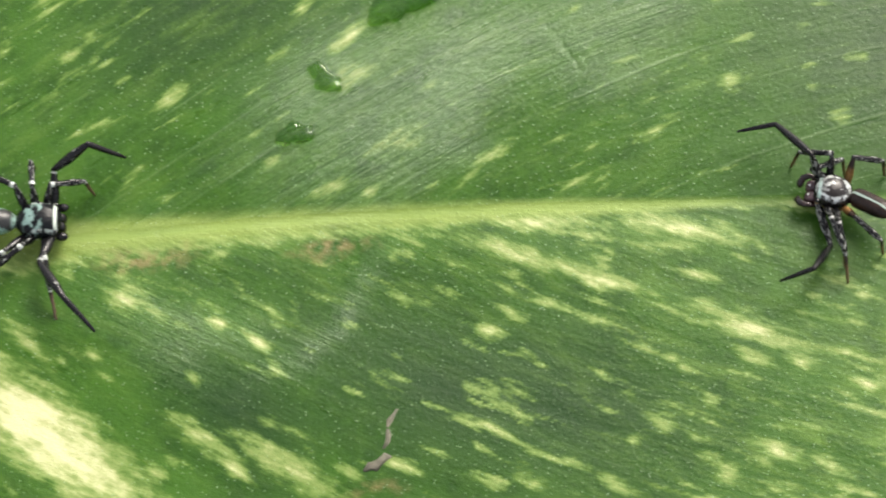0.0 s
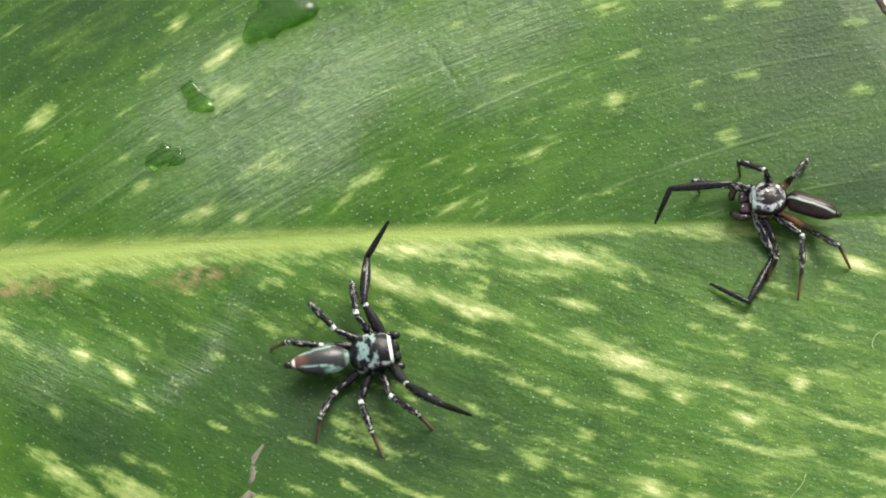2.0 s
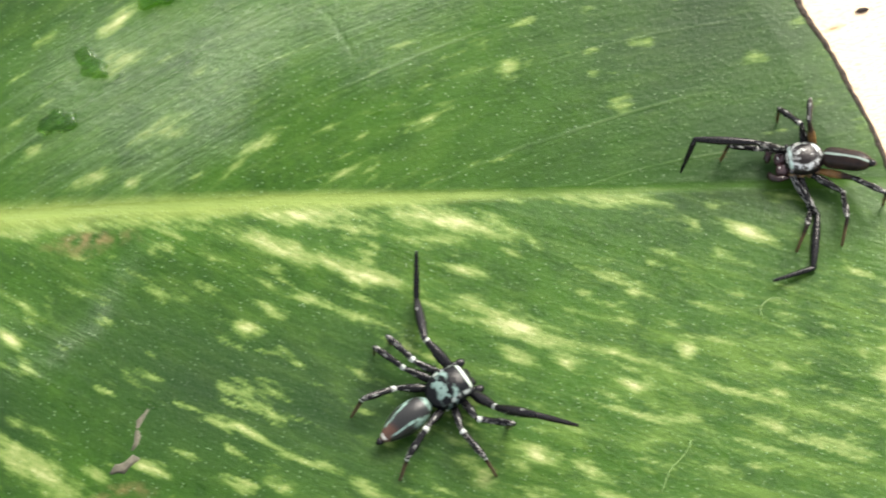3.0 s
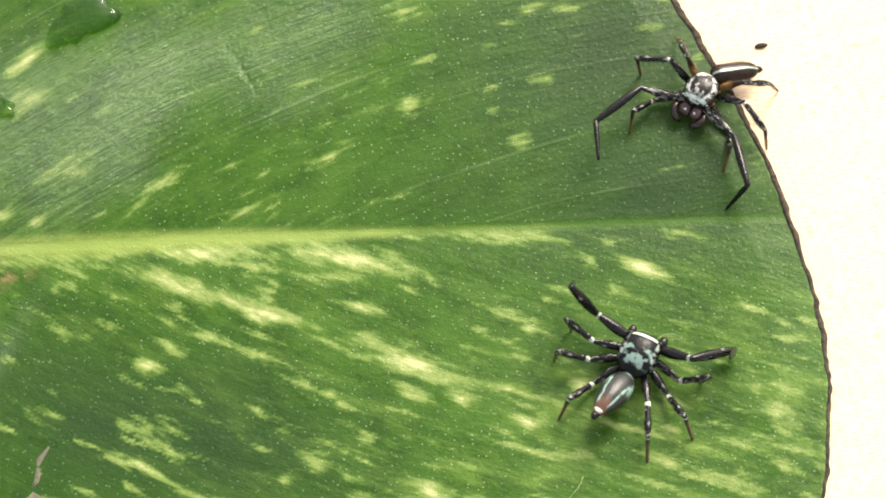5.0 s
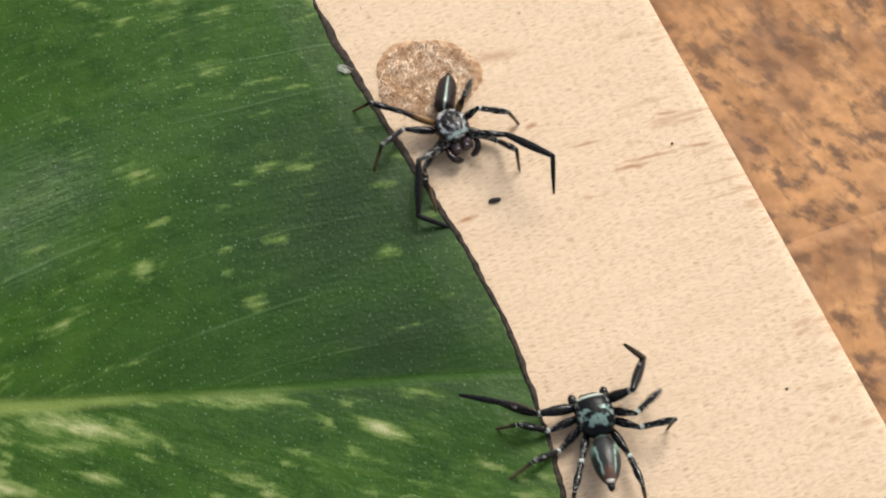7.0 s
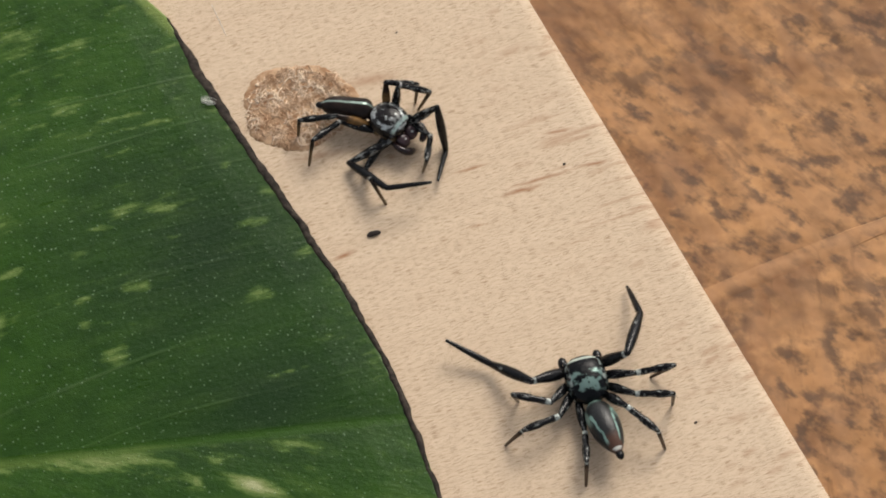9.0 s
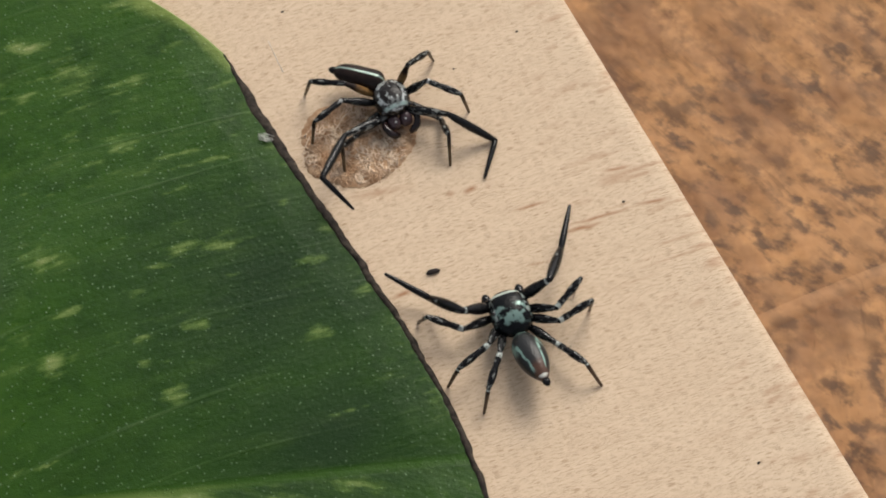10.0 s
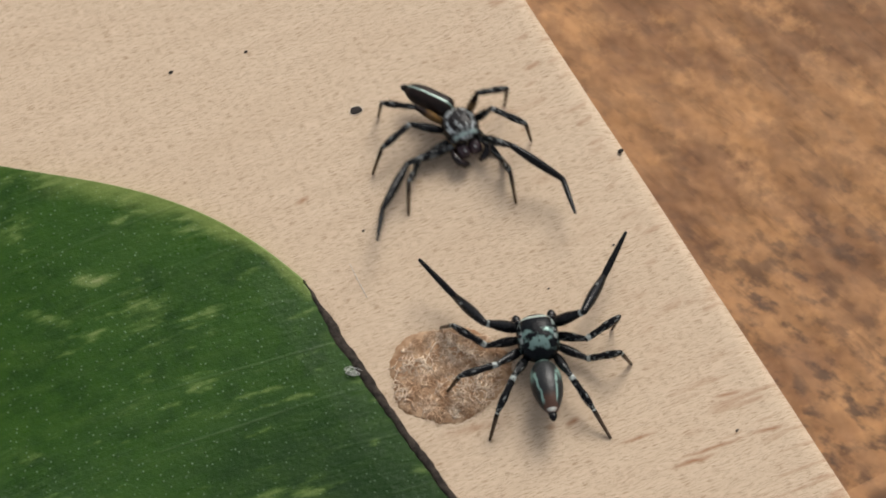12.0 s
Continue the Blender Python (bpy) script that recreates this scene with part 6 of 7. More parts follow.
    step(striped_spider, 1, (21.64, 69.96, 0.6, 179.05, -29.07, -6.2), ((0.97, 3.74, 0.16), (2.88, 6.72, 1.25), (5.32, 5.81, 0.55)), ((1.87, -0.73, 3.96), (4.61, -2.5, 2.21), (6.25, -1.05, 0.64)),
         ((-0.11, 3.04, -0.02), (0.72, 5.07, 0.05)), ((-1.19, 3.06, 0.88), (-0.92, 6.79, 0.05)), ((-1.94, 2.66, 1.8), (-3.96, 5.98, 0.05)), ((2.26, -1.74, 1.99), (3.23, -2.21, 0.05)), ((-0.67, -0.89, 3.21), (0.5, -2.51, 0.05)), ((-2.3, -0.52, 2.76), (-3.36, -1.58, 0.05)))
    step(striped_spider, 1.2, (21.87, 69.83, 0.6, 179.77, -32.56, 3.7), ((0.85, 3.74, 0.16), (3.21, 6.31, 1.39), (5.04, 4.67, 0.28)), ((1.81, -1.03, 3.97), (4.74, -2.84, 2.6), (6.75, -2.36, 0.86)),
         ((0.02, 3.07, 1.71), (0.59, 4.52, 0.05)), ((-1.04, 2.8, 2), (-0.52, 6.64, 0.05)), ((-2.03, 2.45, 2.06), (-3.75, 5.61, 0.05)), ((2.35, -2.11, 1.28), (3.37, -2.3, 0.05)), ((-0.74, -1.38, 3.14), (0.45, -2.56, 0.05)), ((-2.36, -0.97, 2.71), (-3.19, -1.15, 0.05)))
    step(striped_spider, 1.5, (22.25, 70.18, 0.6, 177.03, -29.18, -7.89), ((0.75, 3.73, 0.16), (3.09, 6.41, 1.18), (4.91, 4.51, 0.57)), ((2.26, -0.98, 3.8), (5.14, -1.8, 1.63), (6.54, 0.49, 1.84)),
         ((-0.31, 3.15, 0.69), (0.52, 4.48, 0.05)), ((-1.87, 2.56, 1.31), (-1.58, 6.13, 0.05)), ((-2.4, 2.51, 1.23), (-3.6, 5.84, 0.05)), ((2.55, -1.75, 1.19), (3.37, -1.51, 0.05)), ((-0.68, -1.06, 3.2), (0.67, -2.42, 0.05)), ((-2.06, -0.72, 2.94), (-3.33, -2.07, 0.05)))
    step(striped_spider, 1.7, (22.03, 70.48, 0.6, 176.49, -30.34, -8.27), ((0.82, 3.74, 0.16), (3.07, 6.62, 0.76), (4.82, 4.62, 0.3)), ((1.9, -0.63, 3.95), (5.07, -1.35, 2.19), (6.58, 0.88, 2.07)),
         ((-0.39, 2.97, 0.02), (0.43, 4.84, 0.05)), ((-1.94, 2.55, 0.95), (-1.69, 6.26, 0.05)), ((-2.49, 2.46, 0.8), (-3.7, 5.95, 0.05)), ((2.61, -1.61, 1.12), (3.72, -1.14, 0.05)), ((-0.62, -0.89, 3.22), (0.67, -2.11, 0.05)), ((-1.96, -0.49, 2.98), (-3.4, -1.85, 0.05)))
    step(striped_spider, 2, (23.67, 70.37, 0.6, 182.58, -21.29, -1.44), ((-0.2, 3.48, 0.08), (1.64, 6.65, 0.59), (3.91, 5.22, 0.31)), ((2.58, -0.25, 3.59), (6.27, -0.16, 3.34), (7.22, 1.28, 1.26)),
         ((-0.41, 2.98, 0.05), (0.34, 5.07, 0.05)), ((-2.01, 2.45, 1.19), (-1.55, 6.4, 0.05)), ((-2.78, 2.08, 0.61), (-4.98, 4.44, 0.05)), ((2.72, -1.25, 0.83), (4.21, -1.16, 0.05)), ((0.18, -1.2, 3.18), (1.53, -2.23, 0.05)), ((-1.43, -0.67, 3.02), (-2.56, -2.49, 0.05)))
    step(striped_spider, 2.2, (23.99, 70.52, 0.6, 181.49, -27.2, 11.73), ((-0.13, 3.54, 0.16), (1.67, 6.72, 0.75), (3.88, 5.72, 1.94)), ((2.74, -0.5, 3.52), (6.31, 0.31, 3.03), (6.38, 1.57, 0.64)),
         ((-0.41, 2.98, 0.06), (0.29, 5.22, 0.05)), ((-2.48, 1.73, 0.72), (-2.69, 5.52, 0.05)), ((-2.74, 2.11, 0.55), (-4.88, 4.53, 0.05)), ((2.72, -1.22, 0.87), (4.35, -1.06, 0.05)), ((0.3, -1.39, 3.12), (1.77, -2.19, 0.05)), ((-1.07, -0.79, 3.05), (-2, -2.92, 0.05)))
    step(striped_spider, 2.5, (23.99, 70.53, 0.6, 181.85, -26.08, 8.89), ((-0.04, 3.57, 0.16), (1.62, 6.74, 1.1), (3.82, 5.75, 2.32)), ((2.72, -0.53, 3.54), (6.4, -0.83, 3.53), (7.13, 0.32, 1.2)),
         ((-0.43, 2.99, 0.09), (0.2, 5.44, 0.05)), ((-2.47, 1.74, 0.7), (-2.75, 5.53, 0.05)), ((-2.97, 1.76, 0.71), (-4.26, 2.95, 0.05)), ((2.72, -1.24, 0.89), (4.73, -0.42, 0.05)), ((0.28, -1.38, 3.13), (1.76, -2.23, 0.05)), ((-0.54, -0.97, 3.09), (-1.16, -3.56, 0.05)))
    step(striped_spider, 2.8, (29.61, 70.86, 0.6, 186.73, -29.07, 26), ((-0.92, 3.12, 0.32), (-0.69, 6.67, 1.37), (0.65, 8.83, 2.27)), ((3.4, -0.31, 2.84), (7.08, -0.62, 2.65), (8.92, 0.05, 0.78)),
         ((-0.44, 3, 0.12), (0.12, 5.67, 0.05)), ((-2.16, 2.21, 1.35), (-2.65, 5.78, 0.05)), ((-3.11, 1.41, 1), (-5.06, 2.64, 0.05)), ((2.73, -1.07, 0.69), (5.53, 0.08, 0.05)), ((1.27, -1.46, 2.61), (3.15, -2.32, 0.05)), ((-0.01, -1.16, 3.13), (-0.32, -4.21, 0.05)))
    step(striped_spider, 3, (32.86, 70.9, 0.6, 188.11, -26.99, 21.71), ((-0.37, 3.42, 0.14), (0.51, 7.01, 0.24), (3.12, 7.61, 0.54)), ((3.16, -0.76, 3.17), (6.79, -1.49, 3.11), (7.79, -0.36, 0.87)),
         ((0.02, 3.08, 0.03), (1.33, 5.67, 0.05)), ((-2.12, 2.35, 0.75), (-1.53, 5.68, 0.05)), ((-2.76, 1.88, 1.71), (-4.53, 3.36, 0.05)), ((2.7, -1.33, 0.77), (5.09, -1.14, 0.05)), ((0.05, -1.61, 3.11), (1.09, -3.31, 0.05)), ((-0.48, -1.76, 3.05), (-1, -3.38, 0.05)))
    step(striped_spider, 3.5, (33.74, 70.98, 0.6, 187.9, -27.93, 13.57), ((-0.35, 3.41, 0.08), (0.94, 6.88, 0.17), (3.56, 6.24, 0.19)), ((2.85, -0.66, 3.45), (6.52, -1.13, 3.41), (8.35, 0.19, 1.94)),
         ((0.14, 3.08, 0), (1.63, 5.37, 0.05)), ((-1.95, 2.49, 1.27), (-2.07, 6.09, 0.05)), ((-2.98, 1.67, 1.28), (-4.32, 3.88, 0.05)), ((2.7, -1.33, 0.86), (4.66, -0.9, 0.05)), ((0.07, -1.59, 3.11), (1.63, -3.23, 0.05)), ((-0.56, -1.07, 3.27), (-0.94, -3.67, 0.05)))
    step(striped_spider, 3.7, (33.78, 70.98, 0.6, 189.75, -31.3, 19.44), ((-0.1, 3.66, 0.78), (1.21, 7.12, 0.76), (3.82, 6.4, 0.79)), ((2.94, -0.75, 3.38), (6.58, -1.4, 3.39), (8.31, -0.03, 1.82)),
         ((0.24, 3.09, 0), (1.77, 5.45, 0.05)), ((-1.89, 2.57, 1.18), (-1.87, 6.29, 0.05)), ((-2.85, 1.87, 1.46), (-4.11, 4.14, 0.05)), ((2.69, -1.38, 0.86), (4.47, -1.24, 0.05)), ((0.11, -1.56, 3.12), (2.19, -3.06, 0.05)), ((-0.66, -1.28, 3.24), (-1.09, -3.77, 0.05)))
    step(striped_spider, 5.3, (32.97, 79.98, 0.6, 251.81, -49.68, -21.33), ((2.48, 3.17, 2.22), (5.38, 5.46, 2.63), (6.34, 5.02, 0.16)), ((1.75, -3.67, 1.66), (5.02, -5.39, 1.82), (7.4, -4.16, 2.17)),
         ((1.64, 2.71, 0.06), (4.31, 3.32, 0.05)), ((0.07, 2.88, 2.09), (1.55, 5.08, -0.55)), ((-0.76, 2.22, 2.8), (-2.91, 3.97, -0.55)), ((1.57, -2.76, 0.39), (4.31, -3.27, 0.05)), ((-0.6, -2.78, 2.23), (-0.04, -4.67, 0.05)), ((-0.85, -1.56, 3.16), (-3.68, -3.71, 0.05)))
    step(striped_spider, 5.5, (32.69, 81.07, 0.6, 272.49, -46.1, -21.9), ((2.54, 2.94, 2.51), (6.21, 3.36, 2.37), (5.71, 1.84, 0.2)), ((1.64, -3.77, 0.93), (4.95, -4.97, 2.08), (7.42, -4.6, 3.11)),
         ((2.18, 2.18, 0.04), (4.2, 2.72, 0.05)), ((-0.09, 2.17, 2.85), (0.92, 4.02, -0.55)), ((-0.48, 1.64, 3.11), (-3.09, 2.94, -0.55)), ((1.43, -2.93, 0.34), (4.29, -3.52, 0.05)), ((-0.78, -2.62, 2.38), (-0.44, -3.89, 0.05)), ((-1.75, -2.14, 2.61), (-3.35, -3.89, 0.05)))
    step(striped_spider, 5.8, (30.56, 83.01, 0.6, 274.43, -45.65, -20.2), ((1.99, 3.25, 2.5), (5.58, 2.73, 3.25), (7.38, 0.92, 2.35)), ((2.05, -3.33, 2.31), (5.35, -2.18, 3.52), (6.05, 0.42, 3.31)),
         ((2.25, 2.11, 0.12), (4.41, 2.35, 0.05)), ((0.28, 2.49, 2.52), (0.45, 4.46, -0.55)), ((-0.31, 2.35, 2.62), (-2.57, 3.34, -0.55)), ((1.71, -2.69, 0.2), (3.77, -2.87, 0.05)), ((-0.79, -2.25, 2.73), (-0.48, -5.04, 0.05)), ((-1.52, -2.19, 2.68), (-2.15, -4.84, 0.05)))
    step(striped_spider, 6, (30.64, 82.89, 0.6, 272.38, -39.04, -21.15), ((1.97, 3.21, 2.59), (5.44, 2.61, 3.72), (7.22, 0.77, 2.86)), ((2, -3.43, 2.15), (5.21, -1.74, 2.89), (5.71, 0.91, 2.74)),
         ((2.29, 2.07, 0.17), (4.55, 2.1, 0.05)), ((0.09, 2.21, 2.79), (0.19, 4.23, -0.55)), ((-0.45, 1.88, 2.99), (-2.9, 3.18, -0.55)), ((1.9, -2.53, 0.11), (3.43, -2.43, 0.05)), ((-0.79, -2.44, 2.57), (-0.35, -5.32, 0.05)), ((-1.7, -2.51, 2.26), (-2.01, -4.99, 0.05)))
    step(striped_spider, 6.2, (30.62, 82.88, 0.6, 272.32, -38.98, -22), ((1.85, 3.46, 2.2), (5.35, 2.79, 3.21), (7.19, 1.02, 2.33)), ((2.05, -3.4, 2.17), (5.21, -1.59, 2.84), (5.75, 1.05, 2.66)),
         ((2.33, 2.03, 0.22), (4.7, 1.85, 0.05)), ((-0.01, 2.27, 2.77), (0.22, 4.35, -0.55)), ((-0.53, 1.86, 3.01), (-2.9, 3.14, -0.55)), ((1.93, -2.49, 0.1), (3.45, -2.29, 0.05)), ((-1.03, -2.39, 2.51), (-0.34, -5.23, 0.05)), ((-1.61, -2.25, 2.59), (-2, -4.93, 0.05)))
    step(striped_spider, 6.5, (31.79, 85.07, 0, 300.43, -54.87, -20.06), ((3.14, 1.97, 2.82), (5.88, 4.43, 2.42), (8.31, 4.73, 3.56)), ((1.23, -3.61, 2.2), (3.55, -6.5, 2.38), (5.02, -6.83, 0.16)),
         ((2.4, 1.97, 0.3), (4.91, 1.47, 0.05)), ((0.93, 1.81, 2.71), (2.49, 4.09, 0.05)), ((-0.52, 1.38, 3.2), (-2, 3.15, 0.05)), ((1.07, -3, 0.07), (3.9, -5.27, 0.65)), ((-1.14, -3.08, 0.74), (-0.26, -4.53, 0.65)), ((-2.11, -2.05, 2.44), (-4.3, -4.42, 0.65)))
    step(striped_spider, 6.7, (32.5, 87.46, 0, 286.64, -48.83, -20.77), ((3.02, 2.69, 2.25), (5.79, 4.49, 3.92), (7.77, 4.53, 2.09)), ((1.93, -3.26, 2.54), (4.82, -5.52, 1.92), (6.28, -4.09, 0.16)),
         ((1.95, 2.58, 0.38), (4.72, 3.26, 0.05)), ((0.7, 1.87, 2.8), (1.74, 4.61, 0.05)), ((-0.43, 1.45, 3.17), (-1.95, 2.72, 0.05)), ((1.41, -2.87, 0.12), (4.69, -3.78, 0.65)), ((-1.22, -3.04, 1.07), (0.31, -6.17, 0.65)), ((-2.36, -2.48, 1.47), (-4.33, -5.28, 0.65)))
    step(striped_spider, 8.3, (42.53, 87, 0, 336.57, 30.86, -2.78), ((1.59, 1.69, 3.88), (3.22, 1.44, 0.57), (5.27, 0, 0.1)), ((0.86, -3.62, 2.28), (3.18, -1.78, 0.16), (4.96, -0.93, 2)),
         ((2.48, 1.31, 0.98), (3.85, 0.23, 0.05)), ((-1.01, 1.24, 3.09), (0.01, 3.15, 0.05)), ((-1.76, 0.57, 3.02), (-4.02, 2.38, 0.05)), ((1.35, -2.75, -0.22), (4.16, -2.8, 0.05)), ((-1.71, -2.22, 2.17), (-0.7, -4.84, 0.05)), ((-2.87, -1.96, 0.78), (-4.94, -4.26, 0.05)))
    step(striped_spider, 8.5, (41.06, 87.64, 0, 339.42, 34.16, -4.89), ((1.53, 1.07, 4.03), (3.49, 0.31, 0.98), (5.63, -1.2, 1.67)), ((0.96, -3.55, 2.62), (2.92, -1.91, 0.15), (4.81, -1.03, 1.88)),
         ((2.55, 1.15, 1.05), (3.75, -0.15, 0.05)), ((-1.14, 0.85, 3.08), (-1.16, 2.82, 0.05)), ((-1.93, 0.46, 3), (-4.28, 2.34, 0.05)), ((1.67, -2.55, -0.21), (4.07, -2.88, 0.05)), ((-0.94, -2.8, 2.07), (0.61, -4.78, 0.05)), ((-1.78, -2.39, 2.36), (-3.63, -4.19, 0.05)))
    step(striped_spider, 8.7, (41.05, 87.66, 0, 332.47, 40.36, -4.27), ((1.52, 1.46, 3.96), (2.97, 1.08, 0.58), (5.12, -0.16, 0.1)), ((1.16, -3.39, 2.72), (3.26, -1.93, 0.16), (5.01, -1.2, 2.08)),
         ((2.62, 0.99, 1.13), (3.64, -0.53, 0.05)), ((-1.03, 0.91, 3.12), (-0.46, 3.35, 0.05)), ((-1.94, 0.81, 3.01), (-4.55, 1.64, 0.05)), ((1.63, -2.56, -0.24), (3.78, -3.15, 0.05)), ((-0.61, -2.93, 2), (1.24, -4.77, 0.05)), ((-2.51, -2.34, 1.44), (-3.24, -4.33, 0.05)))
    step(striped_spider, 9, (38.48, 89.5, 0, 318.19, 30.92, 0.61), ((2.7, 1.7, 3.54), (3.59, 1.05, 0.15), (4.84, -1.25, 0.8)), ((-0.4, -3.5, 0.53), (3.05, -3.91, 1.82), (4.97, -2.01, 1.86)),
         ((2.72, 0.75, 1.24), (3.48, -1.1, 0.05)), ((-0.37, 1.61, 3.12), (0.54, 2.17, 0.05)), ((-1.04, 1.23, 3.24), (0.07, 2.48, 0.05)), ((0.5, -3.09, -0.01), (3.05, -4.2, 0.05)), ((-2.36, -1.88, 1.32), (-2.46, -4.95, 0.05)), ((-2.5, -1.98, 2.07), (-4.29, -3.79, 0.05)))
    step(striped_spider, 9.3, (38.32, 89.44, 0, 318.74, 20.14, -8.38), ((2.71, 1.72, 3.53), (3.59, 1.06, 0.15), (4.89, -1.22, 0.82)), ((-0.44, -3.49, 0.62), (2.97, -3.89, 1.99), (4.9, -2, 2.05)),
         ((2.72, 0.79, 1.2), (3.56, -1.02, 0.05)), ((-0.51, 1.65, 3.1), (0.64, 2.26, 0.05)), ((-1.15, 1.29, 3.22), (-0.01, 2.53, 0.05)), ((0.58, -3.07, -0.04), (3.13, -4.1, 0.05)), ((-2.43, -1.69, 1.39), (-2.51, -4.74, 0.05)), ((-2.1, -2.15, 2.35), (-4.28, -3.48, 0.05)))
    step(striped_spider, 9.5, (38.41, 89.63, 0, 314.66, 30.03, -6.97), ((2.67, 1.75, 3.52), (3.7, 1.11, 0.16), (5.09, -1.11, 0.8)), ((0.08, -3.73, 1.04), (3.56, -4.01, 2.29), (5.31, -1.96, 2.39)),
         ((2.74, 0.8, 1.1), (3.74, -0.98, 0.05)), ((-0.51, 1.54, 3.14), (0.66, 2.13, 0.05)), ((-1.1, 1.1, 3.26), (-0.01, 2.51, 0.05)), ((0.81, -3.02, -0.06), (3.52, -4.09, 0.05)), ((-1.95, -2.18, 1.9), (-2.1, -5.07, 0.05)), ((-1.96, -2.4, 2.2), (-4.01, -3.93, 0.05)))
    step(striped_spider, 9.8, (36.27, 92.14, 0, 290.3, 43.53, -9.5), ((2.86, 2.84, 2.26), (4.27, 5.6, 0.25), (6.85, 6.22, 0.77)), ((1.44, -3.57, 2.19), (3.56, -6.02, 3.98), (4.08, -7.62, 1.86)),
         ((2.11, 2.36, 0.24), (5.29, 2.43, 0.05)), ((0.65, 2.31, 2.53), (3.03, 3.5, 0.05)), ((-0.71, 1.61, 3.14), (-1.07, 3.83, 0.05)), ((1.52, -2.94, 0.94), (4.58, -3.49, 0.05)), ((-0.64, -2.88, 2.06), (-0.6, -4.91, 0.05)), ((-1.6, -2.66, 2.12), (-2.73, -3.77, 0.05)))
    step(striped_spider, 10, (35.27, 93.98, 0, 288.26, 52.66, 3.44), ((3, 2.66, 2.37), (4.73, 5.03, 0.16), (6.91, 3.43, 0.19)), ((1.56, -3.69, 1.79), (4.22, -6.11, 2.65), (6.3, -4.98, 1.35)),
         ((2.02, 2.47, 0.25), (5.21, 1.82, 0.05)), ((0.43, 2.28, 2.66), (2.14, 4.33, 0.05)), ((-0.8, 1.54, 3.16), (-2.17, 3.65, 0.05)), ((1.1, -3.03, 0.19), (3.05, -4.4, 0.05)), ((-0.8, -2.97, 1.84), (0.39, -5.55, 0.05)), ((-1.53, -2.45, 2.43), (-3.09, -4.73, 0.05)))
    step(striped_spider, 10.2, (35.28, 93.94, 0, 290.41, 47.79, -0.17), ((2.94, 2.49, 2.65), (6.23, 4.26, 2.67), (6.49, 3.34, 0.16)), ((1.53, -3.41, 2.49), (3.75, -5.98, 1.04), (6.14, -4.74, 1.24)),
         ((2.16, 2.28, 0.19), (5.2, 1.63, 0.05)), ((0.45, 2.23, 2.68), (2.38, 4.27, 0.05)), ((-0.88, 1.69, 3.11), (-1.96, 3.69, 0.05)), ((1.11, -3.01, 0.15), (2.87, -4.49, 0.05)), ((-0.78, -2.92, 1.94), (0.22, -5.43, 0.05)), ((-1.7, -2.5, 2.27), (-3.27, -4.77, 0.05)))
    step(striped_spider, 10.5, (35.32, 94.02, 0, 289.73, 47.98, -3.53), ((3.14, 2.34, 2.51), (5.42, 4.62, 0.7), (7.23, 3.3, 2.21)), ((1.51, -3.57, 2.16), (4.26, -6.04, 2.01), (6.01, -4.52, 0.62)),
         ((2.44, 2.01, 0.63), (5.27, 1.62, 0.05)), ((0.56, 2.15, 2.7), (2.41, 4.12, 0.05)), ((-0.73, 1.6, 3.15), (-2.07, 3.58, 0.05)), ((1.12, -3.01, 0.15), (2.82, -4.46, 0.05)), ((-0.82, -3, 1.75), (0.08, -5.22, 0.05)), ((-1.72, -2.6, 2.13), (-3.23, -4.74, 0.05)))
    step(striped_spider, 10.7, (34.95, 98.48, 0, 287.11, 59.77, 9.96), ((2.34, 2.71, 2.96), (2.46, 6, 1.27), (3.28, 8.57, 1.4)), ((1.46, -3.73, 1.68), (3.57, -5.62, 4.06), (3.22, -6.51, 1.53)),
         ((2.15, 2.27, 0.14), (5.24, 2.49, 0.05)), ((0.96, 2.48, 2.14), (2.94, 4.46, 0.05)), ((-0.93, 1.2, 3.25), (-1.59, 3.2, 0.05)), ((1.41, -2.83, 0.02), (4.16, -3.74, 0.05)), ((-0.61, -2.93, 1.98), (0.85, -5.69, 0.05)), ((-1.5, -2.67, 2.13), (-2.85, -5.11, 0.05)))
    step(striped_spider, 11, (37.25, 102.79, 0, 271.81, 54.61, -7.85), ((2.69, 2.45, 2.92), (5.33, 5.04, 2.58), (6.51, 4.85, 0.16)), ((2.53, -2.61, 2.91), (4.94, -5.14, 1.69), (7.46, -4.19, 1.65)),
         ((1.99, 2.38, 0.01), (5.43, 2.63, 0.05)), ((0.4, 2.52, 2.44), (2.08, 4.8, 0.05)), ((-0.85, 1.82, 3.05), (-1.56, 3.69, 0.05)), ((1.54, -2.84, 0.22), (4.52, -3.53, 0.05)), ((-0.58, -2.65, 2.4), (0, -5.79, 0.05)), ((-1.16, -2.78, 2.13), (-2.29, -5.67, 0.05)))
    step(striped_spider, 11.2, (37.26, 102.83, 0, 270.25, 57.44, -3.9), ((2.48, 2.51, 3.04), (4.91, 5.07, 1.91), (7.53, 4.5, 1.66)), ((2.3, -2.67, 3.03), (4.93, -4.93, 1.75), (7.32, -3.66, 1.7)),
         ((2.27, 2.28, 0.72), (5.41, 2.73, 0.05)), ((0.19, 2.56, 2.48), (1.95, 4.83, 0.05)), ((-0.81, 1.74, 3.09), (-1.55, 3.63, 0.05)), ((1.57, -2.83, 0.25), (4.58, -3.42, 0.05)), ((-0.79, -2.8, 2.15), (0.28, -5.94, 0.05)), ((-1.15, -2.96, 1.76), (-2.01, -5.79, 0.05)))
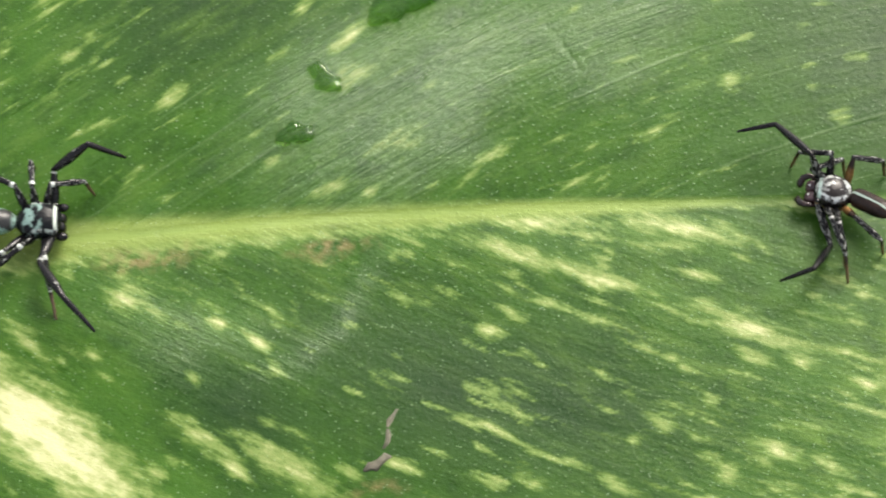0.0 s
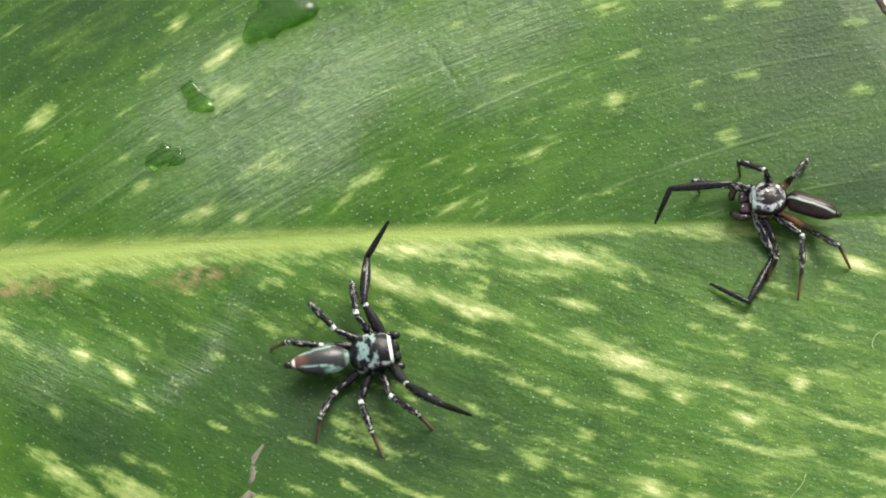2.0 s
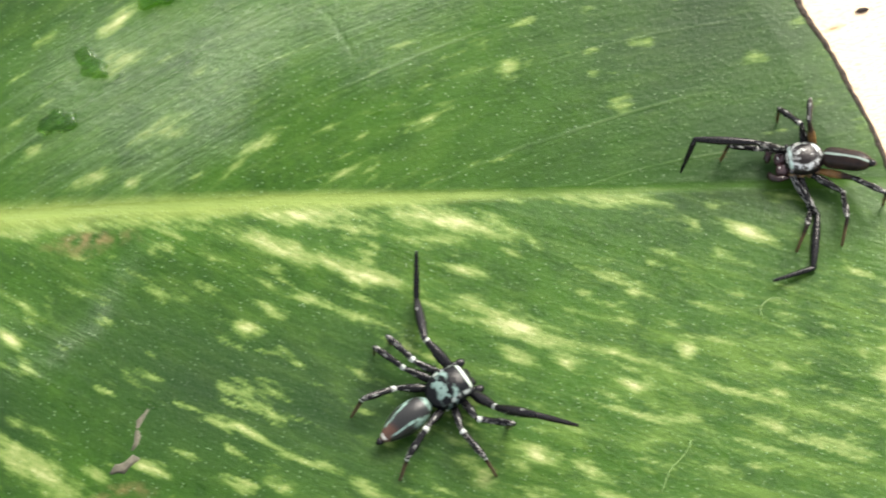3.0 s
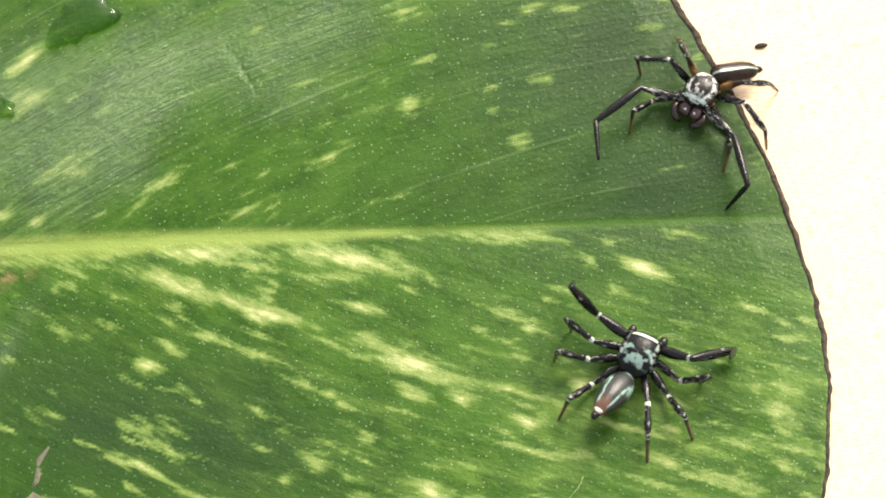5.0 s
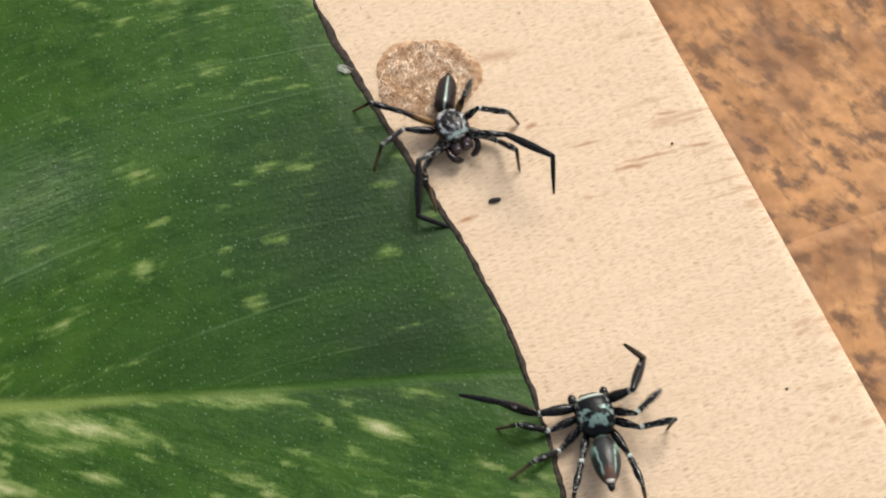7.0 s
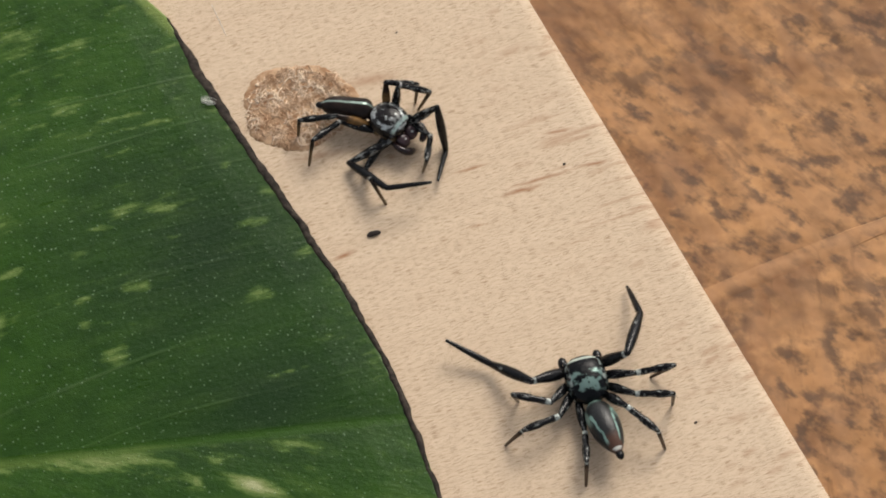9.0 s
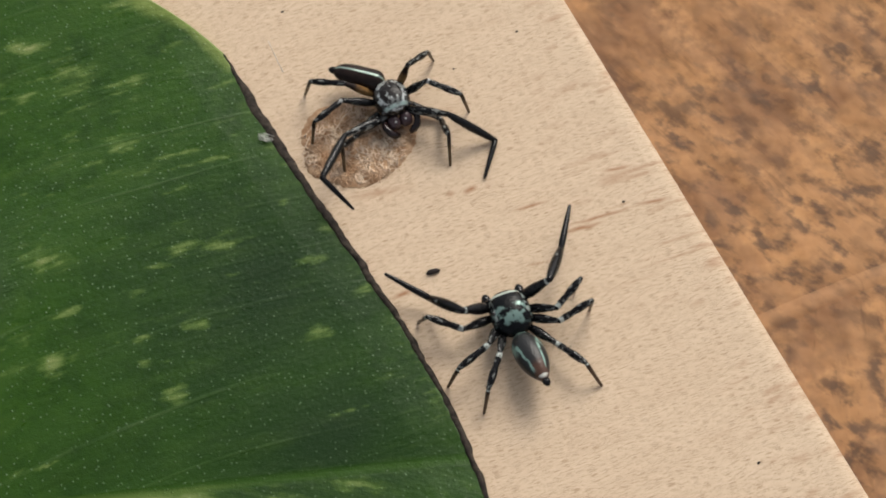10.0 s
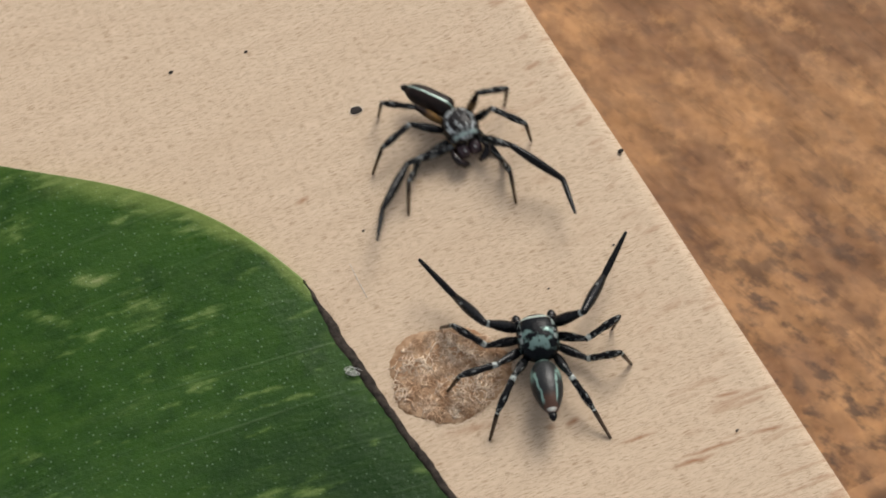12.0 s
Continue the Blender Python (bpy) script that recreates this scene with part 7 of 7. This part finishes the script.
    step(striped_spider, 11.5, (37.24, 102.68, 0, 268.81, 55, -7.08), ((2.49, 2.46, 3.08), (4.84, 5.11, 2.01), (7.51, 4.71, 2.23)), ((2.54, -2.5, 3), (5.03, -4.97, 1.84), (7.23, -4.17, 3.18)),
         ((2.3, 2.25, 0.91), (5.15, 2.95, 0.05)), ((0.26, 2.47, 2.55), (1.7, 4.82, 0.05)), ((-0.9, 1.72, 3.1), (-1.8, 3.57, 0.05)), ((1.6, -2.8, 0.24), (4.54, -3.21, 0.05)), ((-0.65, -3.04, 1.76), (0.25, -5.82, 0.05)), ((-0.73, -2.84, 2.08), (-2.03, -5.86, 0.05)))
    step(striped_spider, 11.7, (37.24, 102.65, 0, 270.5, 54.5, -7.74), ((2.57, 2.75, 2.73), (4.98, 5.36, 1.69), (7.47, 4.76, 2.54)), ((2.25, -2.65, 3.08), (4.59, -5.29, 1.96), (6.9, -4.3, 2.95)),
         ((2.28, 2.22, 0.46), (5.16, 2.8, 0.05)), ((0.11, 2.51, 2.54), (1.7, 4.8, 0.05)), ((-0.97, 1.55, 3.15), (-1.69, 3.64, 0.05)), ((1.49, -2.88, 0.28), (4.34, -3.37, 0.05)), ((-1.36, -2.89, 1.46), (0.06, -5.8, 0.05)), ((-1.2, -2.89, 1.92), (-2.18, -5.71, 0.05)))
    step(striped_spider, 12, (35.13, 107.44, 0, 286.38, 40.36, 3.86), ((3.18, 2.12, 2.66), (6.03, 4.26, 1.67), (8.66, 3.95, 2.19)), ((0.78, -3.83, 0.7), (3.37, -6.41, 1.26), (5.65, -7.54, 2.16)),
         ((2.41, 1.68, -0.07), (5.62, 1.31, 0.05)), ((0.43, 1.96, 2.87), (2.02, 3.81, 0.05)), ((-0.73, 1.52, 3.17), (-0.95, 3.26, 0.05)), ((0.8, -3.15, 0.32), (3.74, -4.96, 0.05)), ((-1.1, -2.86, 1.84), (0.26, -5.96, 0.05)), ((-1.65, -2.22, 2.59), (-3.34, -4.2, 0.05)))
    animate(banded_spider)
    animate(striped_spider)


motions()
